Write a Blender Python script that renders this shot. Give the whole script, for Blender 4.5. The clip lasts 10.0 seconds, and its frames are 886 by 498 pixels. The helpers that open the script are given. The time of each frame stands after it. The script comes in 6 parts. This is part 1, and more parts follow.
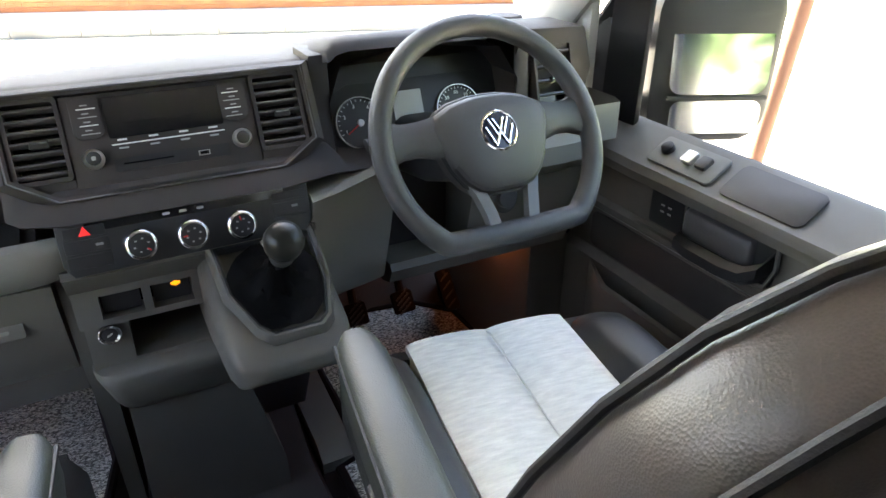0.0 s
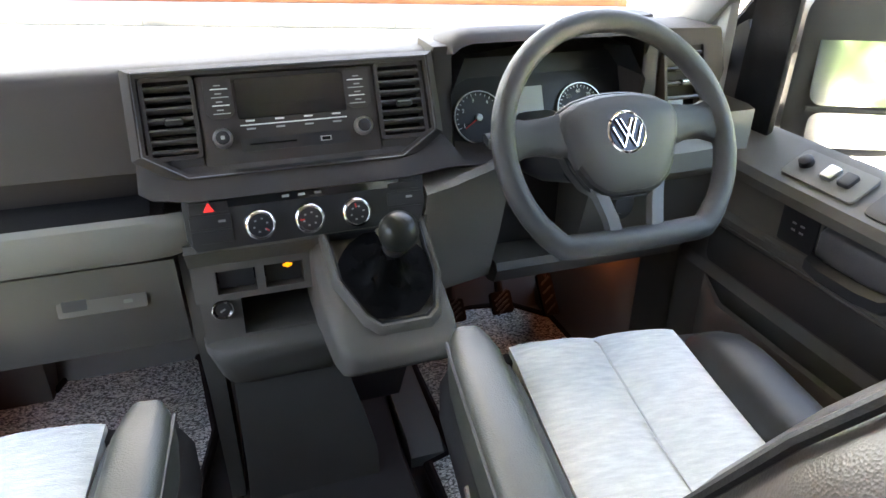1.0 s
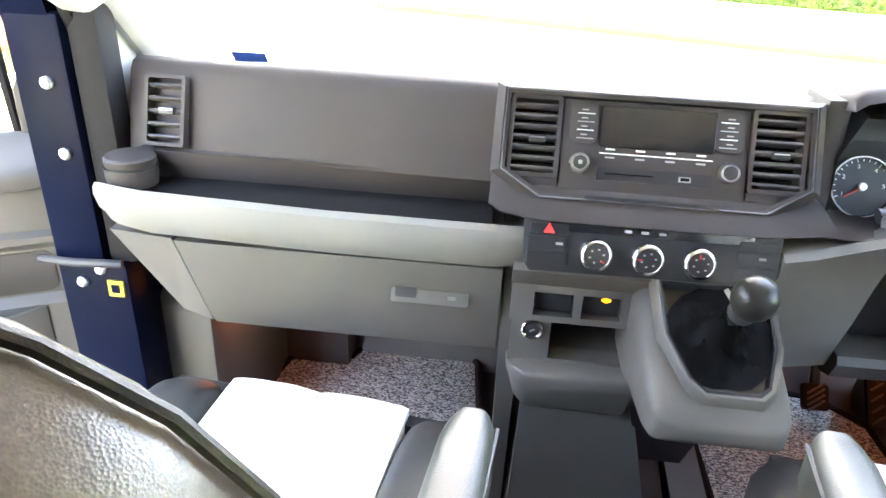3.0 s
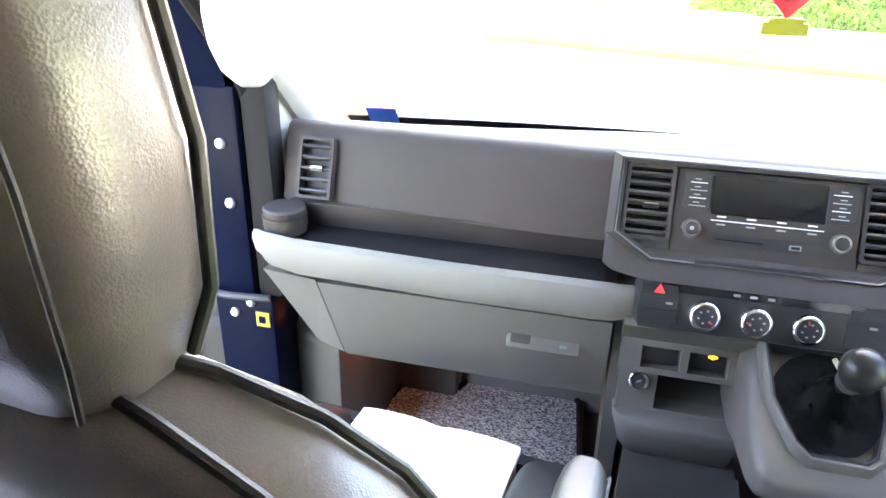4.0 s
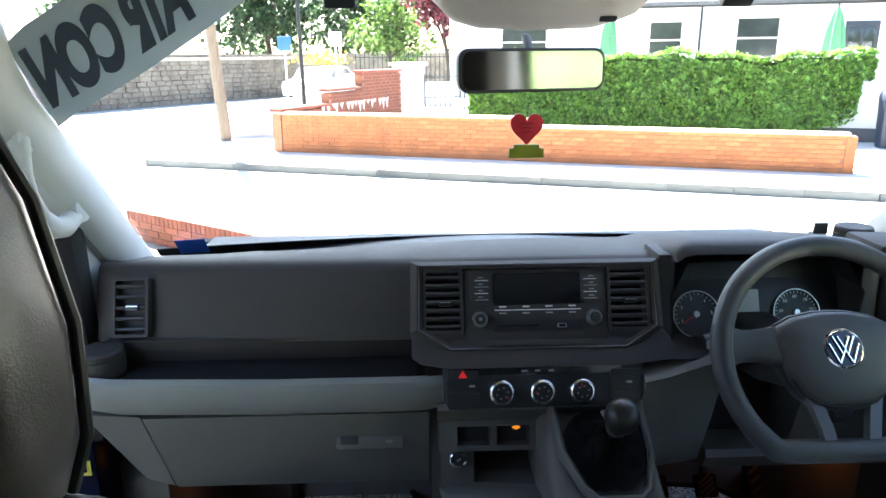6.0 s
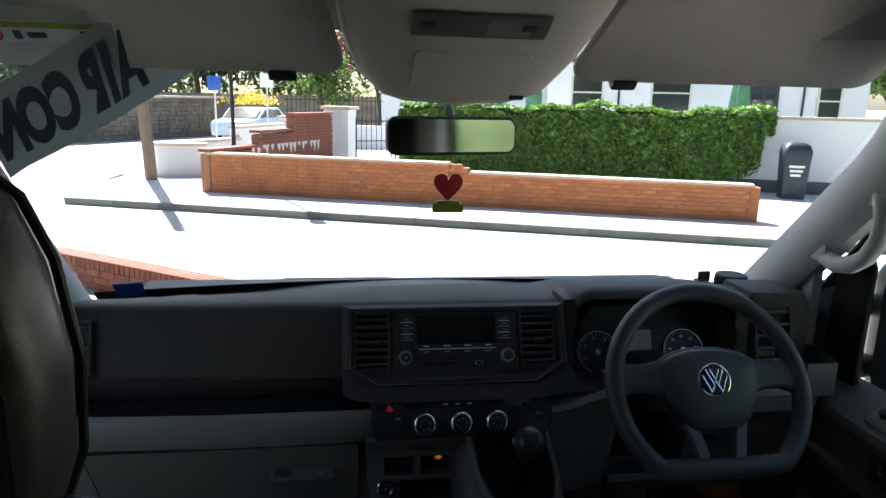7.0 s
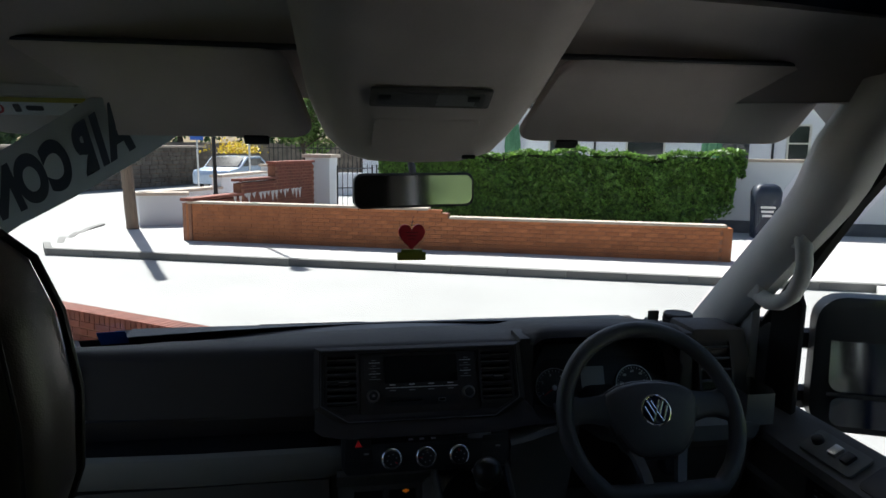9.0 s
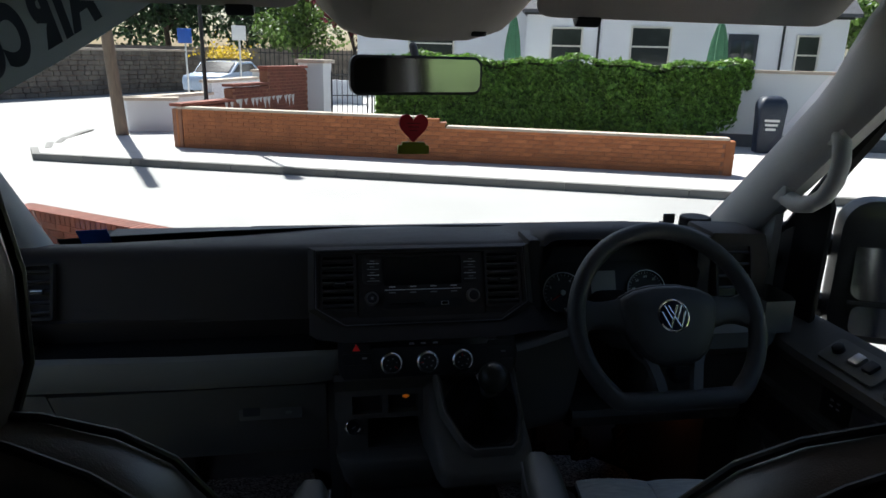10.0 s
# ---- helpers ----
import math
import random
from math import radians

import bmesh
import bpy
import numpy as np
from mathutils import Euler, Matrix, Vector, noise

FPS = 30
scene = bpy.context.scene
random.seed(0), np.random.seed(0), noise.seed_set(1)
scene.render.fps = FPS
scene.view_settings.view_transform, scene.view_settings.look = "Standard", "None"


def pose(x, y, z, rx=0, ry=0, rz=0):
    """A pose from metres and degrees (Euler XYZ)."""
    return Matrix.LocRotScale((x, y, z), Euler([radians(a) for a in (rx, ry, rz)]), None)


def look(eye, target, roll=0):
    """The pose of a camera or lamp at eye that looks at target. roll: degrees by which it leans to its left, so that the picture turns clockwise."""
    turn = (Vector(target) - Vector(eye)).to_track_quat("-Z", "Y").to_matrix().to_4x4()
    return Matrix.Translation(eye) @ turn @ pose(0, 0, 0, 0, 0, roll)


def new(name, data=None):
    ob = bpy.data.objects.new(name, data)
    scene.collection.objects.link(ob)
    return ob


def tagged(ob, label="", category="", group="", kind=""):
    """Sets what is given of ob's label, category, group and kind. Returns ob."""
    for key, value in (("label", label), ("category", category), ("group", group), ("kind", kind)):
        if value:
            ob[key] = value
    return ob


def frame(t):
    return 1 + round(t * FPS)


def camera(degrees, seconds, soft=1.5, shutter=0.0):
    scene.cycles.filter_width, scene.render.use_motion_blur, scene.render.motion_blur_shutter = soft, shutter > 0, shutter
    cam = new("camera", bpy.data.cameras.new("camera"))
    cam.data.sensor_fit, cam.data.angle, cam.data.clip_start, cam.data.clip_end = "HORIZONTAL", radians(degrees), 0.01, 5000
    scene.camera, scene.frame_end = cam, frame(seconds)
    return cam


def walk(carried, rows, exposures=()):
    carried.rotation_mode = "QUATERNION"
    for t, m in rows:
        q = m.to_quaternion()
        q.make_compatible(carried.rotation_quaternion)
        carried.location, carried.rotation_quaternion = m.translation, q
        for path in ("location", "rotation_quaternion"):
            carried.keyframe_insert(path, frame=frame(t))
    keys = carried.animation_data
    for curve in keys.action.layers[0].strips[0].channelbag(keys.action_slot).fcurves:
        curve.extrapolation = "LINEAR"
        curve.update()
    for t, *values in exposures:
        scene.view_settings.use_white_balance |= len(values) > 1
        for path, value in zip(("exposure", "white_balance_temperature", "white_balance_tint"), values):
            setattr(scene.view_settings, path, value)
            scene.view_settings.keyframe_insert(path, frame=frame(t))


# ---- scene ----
cam = camera(65.91, 10.0)
ROWS = [
    (0, -0.0932, -1.0820, 1.8342, 62.13, -0.12, -27.45),
    (0.5, -0.1039, -1.0676, 1.8259, 62.06, -0.24, -23.86),
    (1, -0.1188, -1.0455, 1.8180, 62.10, -0.52, -18.85),
    (1.5, -0.1413, -1.0204, 1.8079, 62.57, -1.22, -14.05),
    (2, -0.1638, -0.9931, 1.7990, 62.71, -2.31, -8.19),
    (2.5, -0.1887, -0.9770, 1.7958, 63.22, -2.67, -1.43),
    (3, -0.2214, -0.9891, 1.8044, 63.79, -2.43, 6.34),
    (3.2, -0.2395, -1.0008, 1.8210, 63.80, -2.17, 8.95),
    (4.3, -0.2516, -1.1030, 1.9079, 67.00, -1.09, 14.87),
    (4.5, -0.2453, -1.1212, 1.9116, 68.24, -0.94, 12.55),
    (5, -0.2370, -1.1573, 1.9336, 69.70, -1.26, 7.79),
    (5.5, -0.2230, -1.1691, 1.9516, 71.30, -0.73, 1.89),
    (6, -0.2257, -1.2032, 1.9650, 74.03, 0.38, -2.20),
    (6.2, -0.2482, -1.2276, 1.9642, 75.09, -0.28, -4.59),
    (7.3, -0.2214, -1.3862, 2.0331, 78.57, -1.30, -7.90),
    (7.5, -0.2176, -1.4123, 2.0414, 79.39, -0.90, -7.77),
    (8, -0.2093, -1.4779, 2.0507, 80.67, -0.27, -7.93),
    (8.5, -0.2067, -1.4973, 2.0479, 81.52, -0.53, -8.48),
    (9, -0.2018, -1.4742, 2.0413, 81.32, -0.72, -9.31),
    (9.5, -0.2038, -1.4428, 2.0253, 79.75, -1.14, -9.54),
    (10, -0.2014, -1.3601, 1.9799, 74.04, -1.46, -9.55),
]
# exposure follows the clip's own metering
EXPOSURES = [(0.0, 5.35, 7900, 16), (1.0, 5.6, 8000, 17), (2.0, 6.45, 8000, 19), (2.5, 6.9, 8000, 20), (3.2, 6.95, 7800, 20), (4.3, 6.5, 6900, 22), (5.0, 5.8, 6450, 22),
             (5.5, 5.0, 6300, 18), (6.0, 4.2, 6300, 12), (6.2, 3.8, 6250, 12), (7.3, 1.85, 6350, 12), (7.7, 1.45, 6300, 13), (8.5, 1.1, 6200, 14), (10.0, 1.15, 6200, 14)]
walk(cam, [(t, pose(*row)) for t, *row in ROWS], EXPOSURES)

# ---------------------------------------------------------------- world and sun
SUN_DIR = Vector((-0.30, 0.75, 1.0)).normalized()          # towards the sun
world = bpy.data.worlds.new("sky_world")
scene.world = world
world.use_nodes = True
wn = world.node_tree.nodes
sky = wn.new("ShaderNodeTexSky")
sky.sky_type = "NISHITA"
sky.sun_disc = False
sky.sun_elevation = math.asin(SUN_DIR.z)
sky.sun_rotation = math.atan2(SUN_DIR.x, SUN_DIR.y)
sky.air_density, sky.dust_density = 1.0, 1.5
world.node_tree.links.new(sky.outputs[0], wn["Background"].inputs[0])
wn["Background"].inputs[1].default_value = 0.06
sun_data = bpy.data.lights.new("sun", "SUN")
sun_data.energy, sun_data.angle, sun_data.color = 5.0, radians(0.53), (1.0, 0.95, 0.88)
sun = new("sun", sun_data)
sun.matrix_world = look(SUN_DIR * 60, (0, 0, 0))


# ---------------------------------------------------------------- materials
def nodes_of(name):
    m = bpy.data.materials.new(name)
    m.use_nodes = True
    nt = m.node_tree
    return m, nt, nt.nodes["Principled BSDF"]


def tint(c, k):
    return (min(c[0] * k, 1), min(c[1] * k, 1), min(c[2] * k, 1), 1)


def surface(name, base, rough=0.6, metal=0.0, grain=400.0, relief=0.1, stain=0.15, stain_scale=6.0, kind="noise", spec=0.5, coat=0.0, per_piece=0.0, stretch=None):
    """A real surface: broad stains, fine grain and relief, at metric size."""
    m, nt, b = nodes_of(name)
    N, L = nt.nodes.new, nt.links.new
    tc = N("ShaderNodeTexCoord")
    src = tc.outputs["Object"]
    if stretch:
        mp = N("ShaderNodeMapping")
        mp.inputs["Scale"].default_value = stretch
        L(src, mp.inputs[0])
        src = mp.outputs[0]
    big = N("ShaderNodeTexNoise")
    big.inputs["Scale"].default_value, big.inputs["Detail"].default_value = stain_scale, 5
    L(src, big.inputs["Vector"])
    if kind == "leather":
        fine = N("ShaderNodeTexVoronoi")
        fine.inputs["Scale"].default_value = grain
        fine_out = fine.outputs["Distance"]
    else:
        fine = N("ShaderNodeTexNoise")
        fine.inputs["Scale"].default_value, fine.inputs["Detail"].default_value = grain, 3
        fine_out = fine.outputs["Fac"]
    L(src, fine.inputs["Vector"])
    ramp = N("ShaderNodeValToRGB")
    ramp.color_ramp.elements[0].position, ramp.color_ramp.elements[1].position = 0.3, 0.72
    ramp.color_ramp.elements[0].color = tint(base, 1 - stain)
    ramp.color_ramp.elements[1].color = tint(base, 1 + stain)
    L(big.outputs["Fac"], ramp.inputs[0])
    mix = N("ShaderNodeMix")
    mix.data_type, mix.blend_type = "RGBA", "MULTIPLY"
    mix.inputs[0].default_value = 1.0
    g = N("ShaderNodeMapRange")
    g.inputs["To Min"].default_value, g.inputs["To Max"].default_value = 1 - stain, 1 + stain * 0.6
    L(fine_out, g.inputs[0])
    L(ramp.outputs[0], mix.inputs[6])
    L(g.outputs[0], mix.inputs[7])
    out = mix.outputs[2]
    if per_piece:
        oi, hsv = N("ShaderNodeObjectInfo"), N("ShaderNodeHueSaturation")
        r = N("ShaderNodeMapRange")
        r.inputs["To Min"].default_value, r.inputs["To Max"].default_value = 1 - per_piece, 1 + per_piece
        L(oi.outputs["Random"], r.inputs[0])
        L(r.outputs[0], hsv.inputs["Value"])
        L(out, hsv.inputs["Color"])
        out = hsv.outputs[0]
    L(out, b.inputs["Base Color"])
    rr = N("ShaderNodeMapRange")
    rr.inputs["To Min"].default_value, rr.inputs["To Max"].default_value = max(rough - 0.1, 0.02), min(rough + 0.1, 1)
    L(big.outputs["Fac"], rr.inputs[0])
    L(rr.outputs[0], b.inputs["Roughness"])
    bump = N("ShaderNodeBump")
    bump.inputs["Strength"].default_value, bump.inputs["Distance"].default_value = relief, 0.002
    L(fine_out, bump.inputs["Height"])
    L(bump.outputs[0], b.inputs["Normal"])
    b.inputs["Metallic"].default_value = metal
    b.inputs["Specular IOR Level"].default_value = spec
    b.inputs["Coat Weight"].default_value = coat
    return m


def glow(name, colour, power):
    m, nt, b = nodes_of(name)
    b.inputs["Base Color"].default_value = (*colour, 1)
    b.inputs["Emission Color"].default_value = (*colour, 1)
    b.inputs["Emission Strength"].default_value = power
    return m


def clear_glass(name, colour=(0.95, 0.98, 0.97), rough=0.0):
    """Thin pane: mostly see-through, with the gloss of glass."""
    m, nt, b = nodes_of(name)
    N, L = nt.nodes.new, nt.links.new
    tr, gl, mx, fr = N("ShaderNodeBsdfTransparent"), N("ShaderNodeBsdfGlossy"), N("ShaderNodeMixShader"), N("ShaderNodeLayerWeight")
    pw, sc = N("ShaderNodeMath"), N("ShaderNodeMath")
    pw.operation, sc.operation = "POWER", "MULTIPLY_ADD"
    pw.inputs[1].default_value = 5.0
    sc.inputs[1].default_value, sc.inputs[2].default_value = 0.5, 0.02
    tr.inputs[0].default_value = (*colour, 1)
    gl.inputs["Roughness"].default_value = rough
    L(fr.outputs["Facing"], pw.inputs[0])
    L(pw.outputs[0], sc.inputs[0])
    L(sc.outputs[0], mx.inputs[0])
    L(tr.outputs[0], mx.inputs[1])
    L(gl.outputs[0], mx.inputs[2])
    L(mx.outputs[0], nt.nodes["Material Output"].inputs[0])
    return m


DASH = surface("dark_dash_plastic", (0.040, 0.033, 0.030), 0.6, grain=900, relief=0.2, stain=0.12, kind="leather", spec=0.3)
SLAT = surface("satin_vent_slat", (0.062, 0.056, 0.054), 0.32, grain=400, relief=0.05, stain=0.06)
DASH_LIGHT = surface("light_grey_plastic", (0.162, 0.158, 0.138), 0.6, grain=900, relief=0.2, stain=0.08, kind="leather")
DASH_MID = surface("mid_grey_plastic", (0.090, 0.083, 0.070), 0.55, grain=900, relief=0.25, stain=0.1, kind="leather")
BLACK = surface("black_plastic", (0.014, 0.014, 0.015), 0.45, grain=700, relief=0.1)
GLOSS_BLACK = surface("gloss_black", (0.010, 0.010, 0.011), 0.12, grain=200, relief=0.0, stain=0.05)
SILVER = surface("satin_silver", (0.62, 0.62, 0.62), 0.3, 1.0, grain=300, relief=0.05, stain=0.06)
CHROME = surface("chrome", (0.8, 0.8, 0.82), 0.08, 1.0, grain=100, relief=0.0, stain=0.03)
WHEEL = surface("wheel_rubber", (0.040, 0.040, 0.040), 0.42, grain=1100, relief=0.3, stain=0.12, kind="leather")
WHEEL_LEG = surface("grey_wheel_plastic", (0.10, 0.10, 0.10), 0.4, grain=900, relief=0.15, stain=0.08)
LEATHER = surface("dark_leather", (0.032, 0.031, 0.029), 0.45, grain=520, relief=0.2, stain=0.18, kind="leather")
LEATHER_GREY = surface("grey_leather", (0.040, 0.042, 0.033), 0.42, grain=520, relief=0.15, stain=0.12, kind="leather")
LEATHER_BACK = surface("brown_leather_back", (0.100, 0.084, 0.077), 0.33, grain=620, relief=0.12, stain=0.12, kind="leather", spec=0.75)
PIPING = surface("piping", (0.025, 0.023, 0.024), 0.5, grain=600, relief=0.2)
FABRIC = surface("pale_woven_fabric", (0.74, 0.74, 0.69), 0.9, grain=60, relief=0.5, stain=0.13, stain_scale=10, stretch=(3, 14, 3))
HEADLINER = surface("grey_headliner", (0.44, 0.400, 0.365), 0.95, grain=700, relief=0.3, stain=0.1)
VISOR = surface("visor_vinyl", (0.52, 0.460, 0.415), 0.8, grain=600, relief=0.3, stain=0.1)
PILLAR = surface("pale_grey_pillar_trim", (0.47, 0.465, 0.435), 0.7, grain=600, relief=0.25, stain=0.08)
BLUE_PAINT = surface("navy_blue_paint", (0.0012, 0.003, 0.012), 0.35, grain=40, relief=0.0, stain=0.12, spec=0.04)
RUBBER = surface("black_rubber", (0.012, 0.011, 0.011), 0.75, grain=300, relief=0.2, spec=0.15)
VINYL_FLOOR = surface("dark_vinyl_floor", (0.058, 0.054, 0.051), 0.55, grain=500, relief=0.25, stain=0.2)
TRIM_BROWN = surface("brown_felt_lining", (0.13, 0.060, 0.040), 0.9, grain=300, relief=0.3, stain=0.2)
WHITE_PANEL = surface("pale_grey_panel", (0.34, 0.34, 0.33), 0.5, grain=60, relief=0.05, stain=0.06)
# Lining colour set very dark to hold down bounced light in the cab.
DIMMED_LINING = surface("dimmed_lining", (0.045, 0.042, 0.04), 0.8, grain=80, relief=0.2)
BOLT = surface("zinc_bolt", (0.55, 0.56, 0.55), 0.35, 0.9, grain=200)
YELLOW = surface("yellow_sticker", (0.42, 0.36, 0.03), 0.5, grain=60)
WHITE_PAINT = surface("white_print", (0.75, 0.75, 0.73), 0.6, grain=60, stain=0.05)
GREY_PRINT = surface("grey_print", (0.30, 0.30, 0.30), 0.6, grain=60, stain=0.05)
RED_PRINT = surface("red_print", (0.60, 0.03, 0.03), 0.6, grain=60, stain=0.05)
BLUE_STICKER = surface("blue_sticker_film", (0.02, 0.10, 0.42), 0.5, grain=60, stain=0.1)
HEART = surface("red_heart_card", (0.55, 0.02, 0.035), 0.45, grain=60, stain=0.1)
HEART_BASE = surface("olive_green_card", (0.22, 0.24, 0.01), 0.5, grain=60, stain=0.1)
DECAL = surface("pale_windscreen_film", (0.40, 0.42, 0.41), 0.6, grain=40, stain=0.06)
film_glow = DECAL.node_tree.nodes.new("ShaderNodeBsdfTranslucent")      # light comes through the thin film
film_glow.inputs[0].default_value = (0.48, 0.52, 0.50, 1)
film_mix = DECAL.node_tree.nodes.new("ShaderNodeMixShader")
film_mix.inputs[0].default_value = 0.42
DECAL.node_tree.links.new(DECAL.node_tree.nodes["Principled BSDF"].outputs[0], film_mix.inputs[1])
DECAL.node_tree.links.new(film_glow.outputs[0], film_mix.inputs[2])
DECAL.node_tree.links.new(film_mix.outputs[0], DECAL.node_tree.nodes["Material Output"].inputs[0])
DECAL_TEXT = surface("dark_film_letters", (0.035, 0.045, 0.060), 0.6, grain=60, stain=0.1)
LAMP_RED = glow("hazard_red", (1.0, 0.03, 0.03), 0.012)
LAMP_AMBER = glow("amber_telltale", (1.0, 0.36, 0.02), 0.035)
GLOW_FOOT = glow("footwell_lamp", (1.0, 0.30, 0.10), 0.1)
SCREEN = surface("dark_display", (0.012, 0.012, 0.013), 0.08, grain=30, relief=0.0, stain=0.05)
# Grey LCD, its colour lightened for the reflection lying on it.
CLUSTER_LCD = surface("lcd_with_reflection", (0.36, 0.37, 0.35), 0.25, grain=40, relief=0.0, stain=0.05)
MIRROR = surface("mirror_glass", (0.85, 0.86, 0.86), 0.015, 1.0, grain=10, relief=0.0, stain=0.0)
GLASS = clear_glass("window_glass")
LENS = clear_glass("lamp_lens", (0.8, 0.8, 0.8), 0.15)

ASPHALT = surface("sunlit_asphalt", (0.36, 0.355, 0.34), 0.9, grain=90, relief=0.4, stain=0.10, stain_scale=0.5)
PAVING = surface("pale_concrete_paving", (0.48, 0.47, 0.45), 0.9, grain=60, relief=0.3, stain=0.12, stain_scale=0.7)
KERB = surface("grey_kerb_stone", (0.20, 0.195, 0.18), 0.9, grain=50, relief=0.4, stain=0.2, stain_scale=2, per_piece=0.12)
BRICK = surface("red_brick", (0.43, 0.150, 0.058), 0.85, grain=70, relief=0.5, stain=0.22, stain_scale=4, per_piece=0.18)
BRICK_DARK = surface("dark_red_brick", (0.22, 0.070, 0.045), 0.85, grain=70, relief=0.5, stain=0.25, stain_scale=4, per_piece=0.2)
MORTAR = surface("mortar", (0.29, 0.135, 0.080), 0.95, grain=120, relief=0.5, stain=0.2)
COPING = surface("pale_coping", (0.50, 0.42, 0.34), 0.9, grain=60, relief=0.3, stain=0.15, per_piece=0.08)
RENDER_WHITE = surface("white_render", (0.72, 0.73, 0.75), 0.9, grain=40, relief=0.3, stain=0.06, stain_scale=0.8)
EFFLORESCENCE = surface("white_salt_stain", (0.62, 0.60, 0.58), 0.95, grain=60, relief=0.2)
STONE = surface("grey_brown_stone", (0.20, 0.17, 0.14), 0.95, grain=12, relief=0.8, stain=0.35, stain_scale=2.0, per_piece=0.25)
IRON = surface("black_iron", (0.012, 0.012, 0.013), 0.5, grain=80, relief=0.1)
WOOD_POLE = surface("weathered_pole_wood", (0.20, 0.15, 0.11), 0.9, grain=20, relief=0.6, stain=0.25, stretch=(8, 8, 0.6))
GRASS = surface("grass", (0.14, 0.20, 0.035), 0.95, grain=30, relief=0.8, stain=0.3, stain_scale=1.5)
SLATE = surface("slate_roof", (0.09, 0.09, 0.10), 0.8, grain=10, relief=0.4, stain=0.2)
WINDOW_DARK = surface("dark_window_glass", (0.03, 0.035, 0.035), 0.08, grain=3, relief=0.0, stain=0.3, stain_scale=1.0)
PARASOL = surface("green_canvas", (0.07, 0.19, 0.10), 0.9, grain=200, relief=0.3, stain=0.15)
BIN_NAVY = surface("dark_blue_bin_plastic", (0.018, 0.026, 0.045), 0.5, grain=50, relief=0.1)
CAR_BLUE = surface("pale_blue_car_paint", (0.45, 0.55, 0.68), 0.25, grain=10, relief=0.0, coat=0.5, stain=0.05)
BARK = surface("bark", (0.10, 0.075, 0.055), 0.95, grain=25, relief=0.9, stain=0.3, stretch=(4, 4, 0.7))


def leaf_material(name, colour):
    m, nt, b = nodes_of(name)
    N, L = nt.nodes.new, nt.links.new
    ge, ramp = N("ShaderNodeNewGeometry"), N("ShaderNodeValToRGB")
    ramp.color_ramp.elements[0].color = tint(colour, 0.32)
    ramp.color_ramp.elements[1].color = tint(colour, 1.65)
    L(ge.outputs["Random Per Island"], ramp.inputs[0])
    L(ramp.outputs[0], b.inputs["Base Color"])
    b.inputs["Roughness"].default_value = 0.5
    tl, mx = N("ShaderNodeBsdfTranslucent"), N("ShaderNodeMixShader")
    L(ramp.outputs[0], tl.inputs[0])
    mx.inputs[0].default_value = 0.35
    L(b.outputs[0], mx.inputs[1])
    L(tl.outputs[0], mx.inputs[2])
    L(mx.outputs[0], nt.nodes["Material Output"].inputs[0])
    return m


IVY = leaf_material("ivy_leaves", (0.115, 0.225, 0.038))
LEAVES = leaf_material("tree_leaves", (0.10, 0.17, 0.035))
LEAVES_DARK = leaf_material("dark_tree_leaves", (0.040, 0.075, 0.028))
LEAVES_PURPLE = leaf_material("copper_leaves", (0.15, 0.035, 0.045))
FLOWERS = leaf_material("yellow_flowers", (0.7, 0.45, 0.03))


def carpet_material():
    m, nt, b = nodes_of("grey_tweed_carpet")
    N, L = nt.nodes.new, nt.links.new
    tc, vo, ramp, nz = N("ShaderNodeTexCoord"), N("ShaderNodeTexVoronoi"), N("ShaderNodeValToRGB"), N("ShaderNodeTexNoise")
    mp = N("ShaderNodeMapping")
    mp.inputs["Scale"].default_value = (190, 330, 190)
    mp.inputs["Rotation"].default_value = (0, 0, 0.5)
    L(tc.outputs["Object"], mp.inputs[0])
    L(mp.outputs[0], vo.inputs["Vector"])
    vo.inputs["Scale"].default_value = 1.0
    L(mp.outputs[0], nz.inputs["Vector"])
    nz.inputs["Scale"].default_value = 0.6
    sep = N("ShaderNodeSeparateColor")
    L(vo.outputs["Color"], sep.inputs[0])
    ramp.color_ramp.interpolation = "LINEAR"
    ramp.color_ramp.elements[0].color, ramp.color_ramp.elements[1].color = (0.14, 0.14, 0.135, 1), (0.80, 0.79, 0.74, 1)
    ramp.color_ramp.elements[0].position, ramp.color_ramp.elements[1].position = 0.25, 0.8
    L(sep.outputs[0], ramp.inputs[0])
    L(ramp.outputs[0], b.inputs["Base Color"])
    b.inputs["Roughness"].default_value = 0.95
    bp = N("ShaderNodeBump")
    bp.inputs["Strength"].default_value, bp.inputs["Distance"].default_value = 0.7, 0.003
    L(vo.outputs["Distance"], bp.inputs["Height"])
    L(bp.outputs[0], b.inputs["Normal"])
    return m


CARPET = carpet_material()


# ---------------------------------------------------------------- mesh helpers
def thing(name, at, label, category, group="", kind=""):
    ob = new(name)
    ob.empty_display_size = 0.05
    ob.location = at
    return tagged(ob, label, category, group, kind)


def mesh_of(name, bm, smooth=40):
    bmesh.ops.recalc_face_normals(bm, faces=bm.faces[:])
    me = bpy.data.meshes.new(name)
    bm.to_mesh(me)
    bm.free()
    for p in me.polygons:
        p.use_smooth = True
    me.set_sharp_from_angle(angle=radians(smooth))
    return me


def part(name, bm, material, parent=None, label="", smooth=40):
    me = mesh_of(name, bm, smooth)
    me.materials.append(material)
    ob = new(name, me)
    if parent is not None:
        ob.parent = parent
        if parent.type == "EMPTY":
            ob.matrix_parent_inverse = Matrix.Translation(parent.location).inverted()
    if label:
        ob["label"] = label
    return ob


def structure(name, bm, material, label, category, smooth=40):
    return tagged(part(name, bm, material, None, "", smooth), label, category, "", "structure")


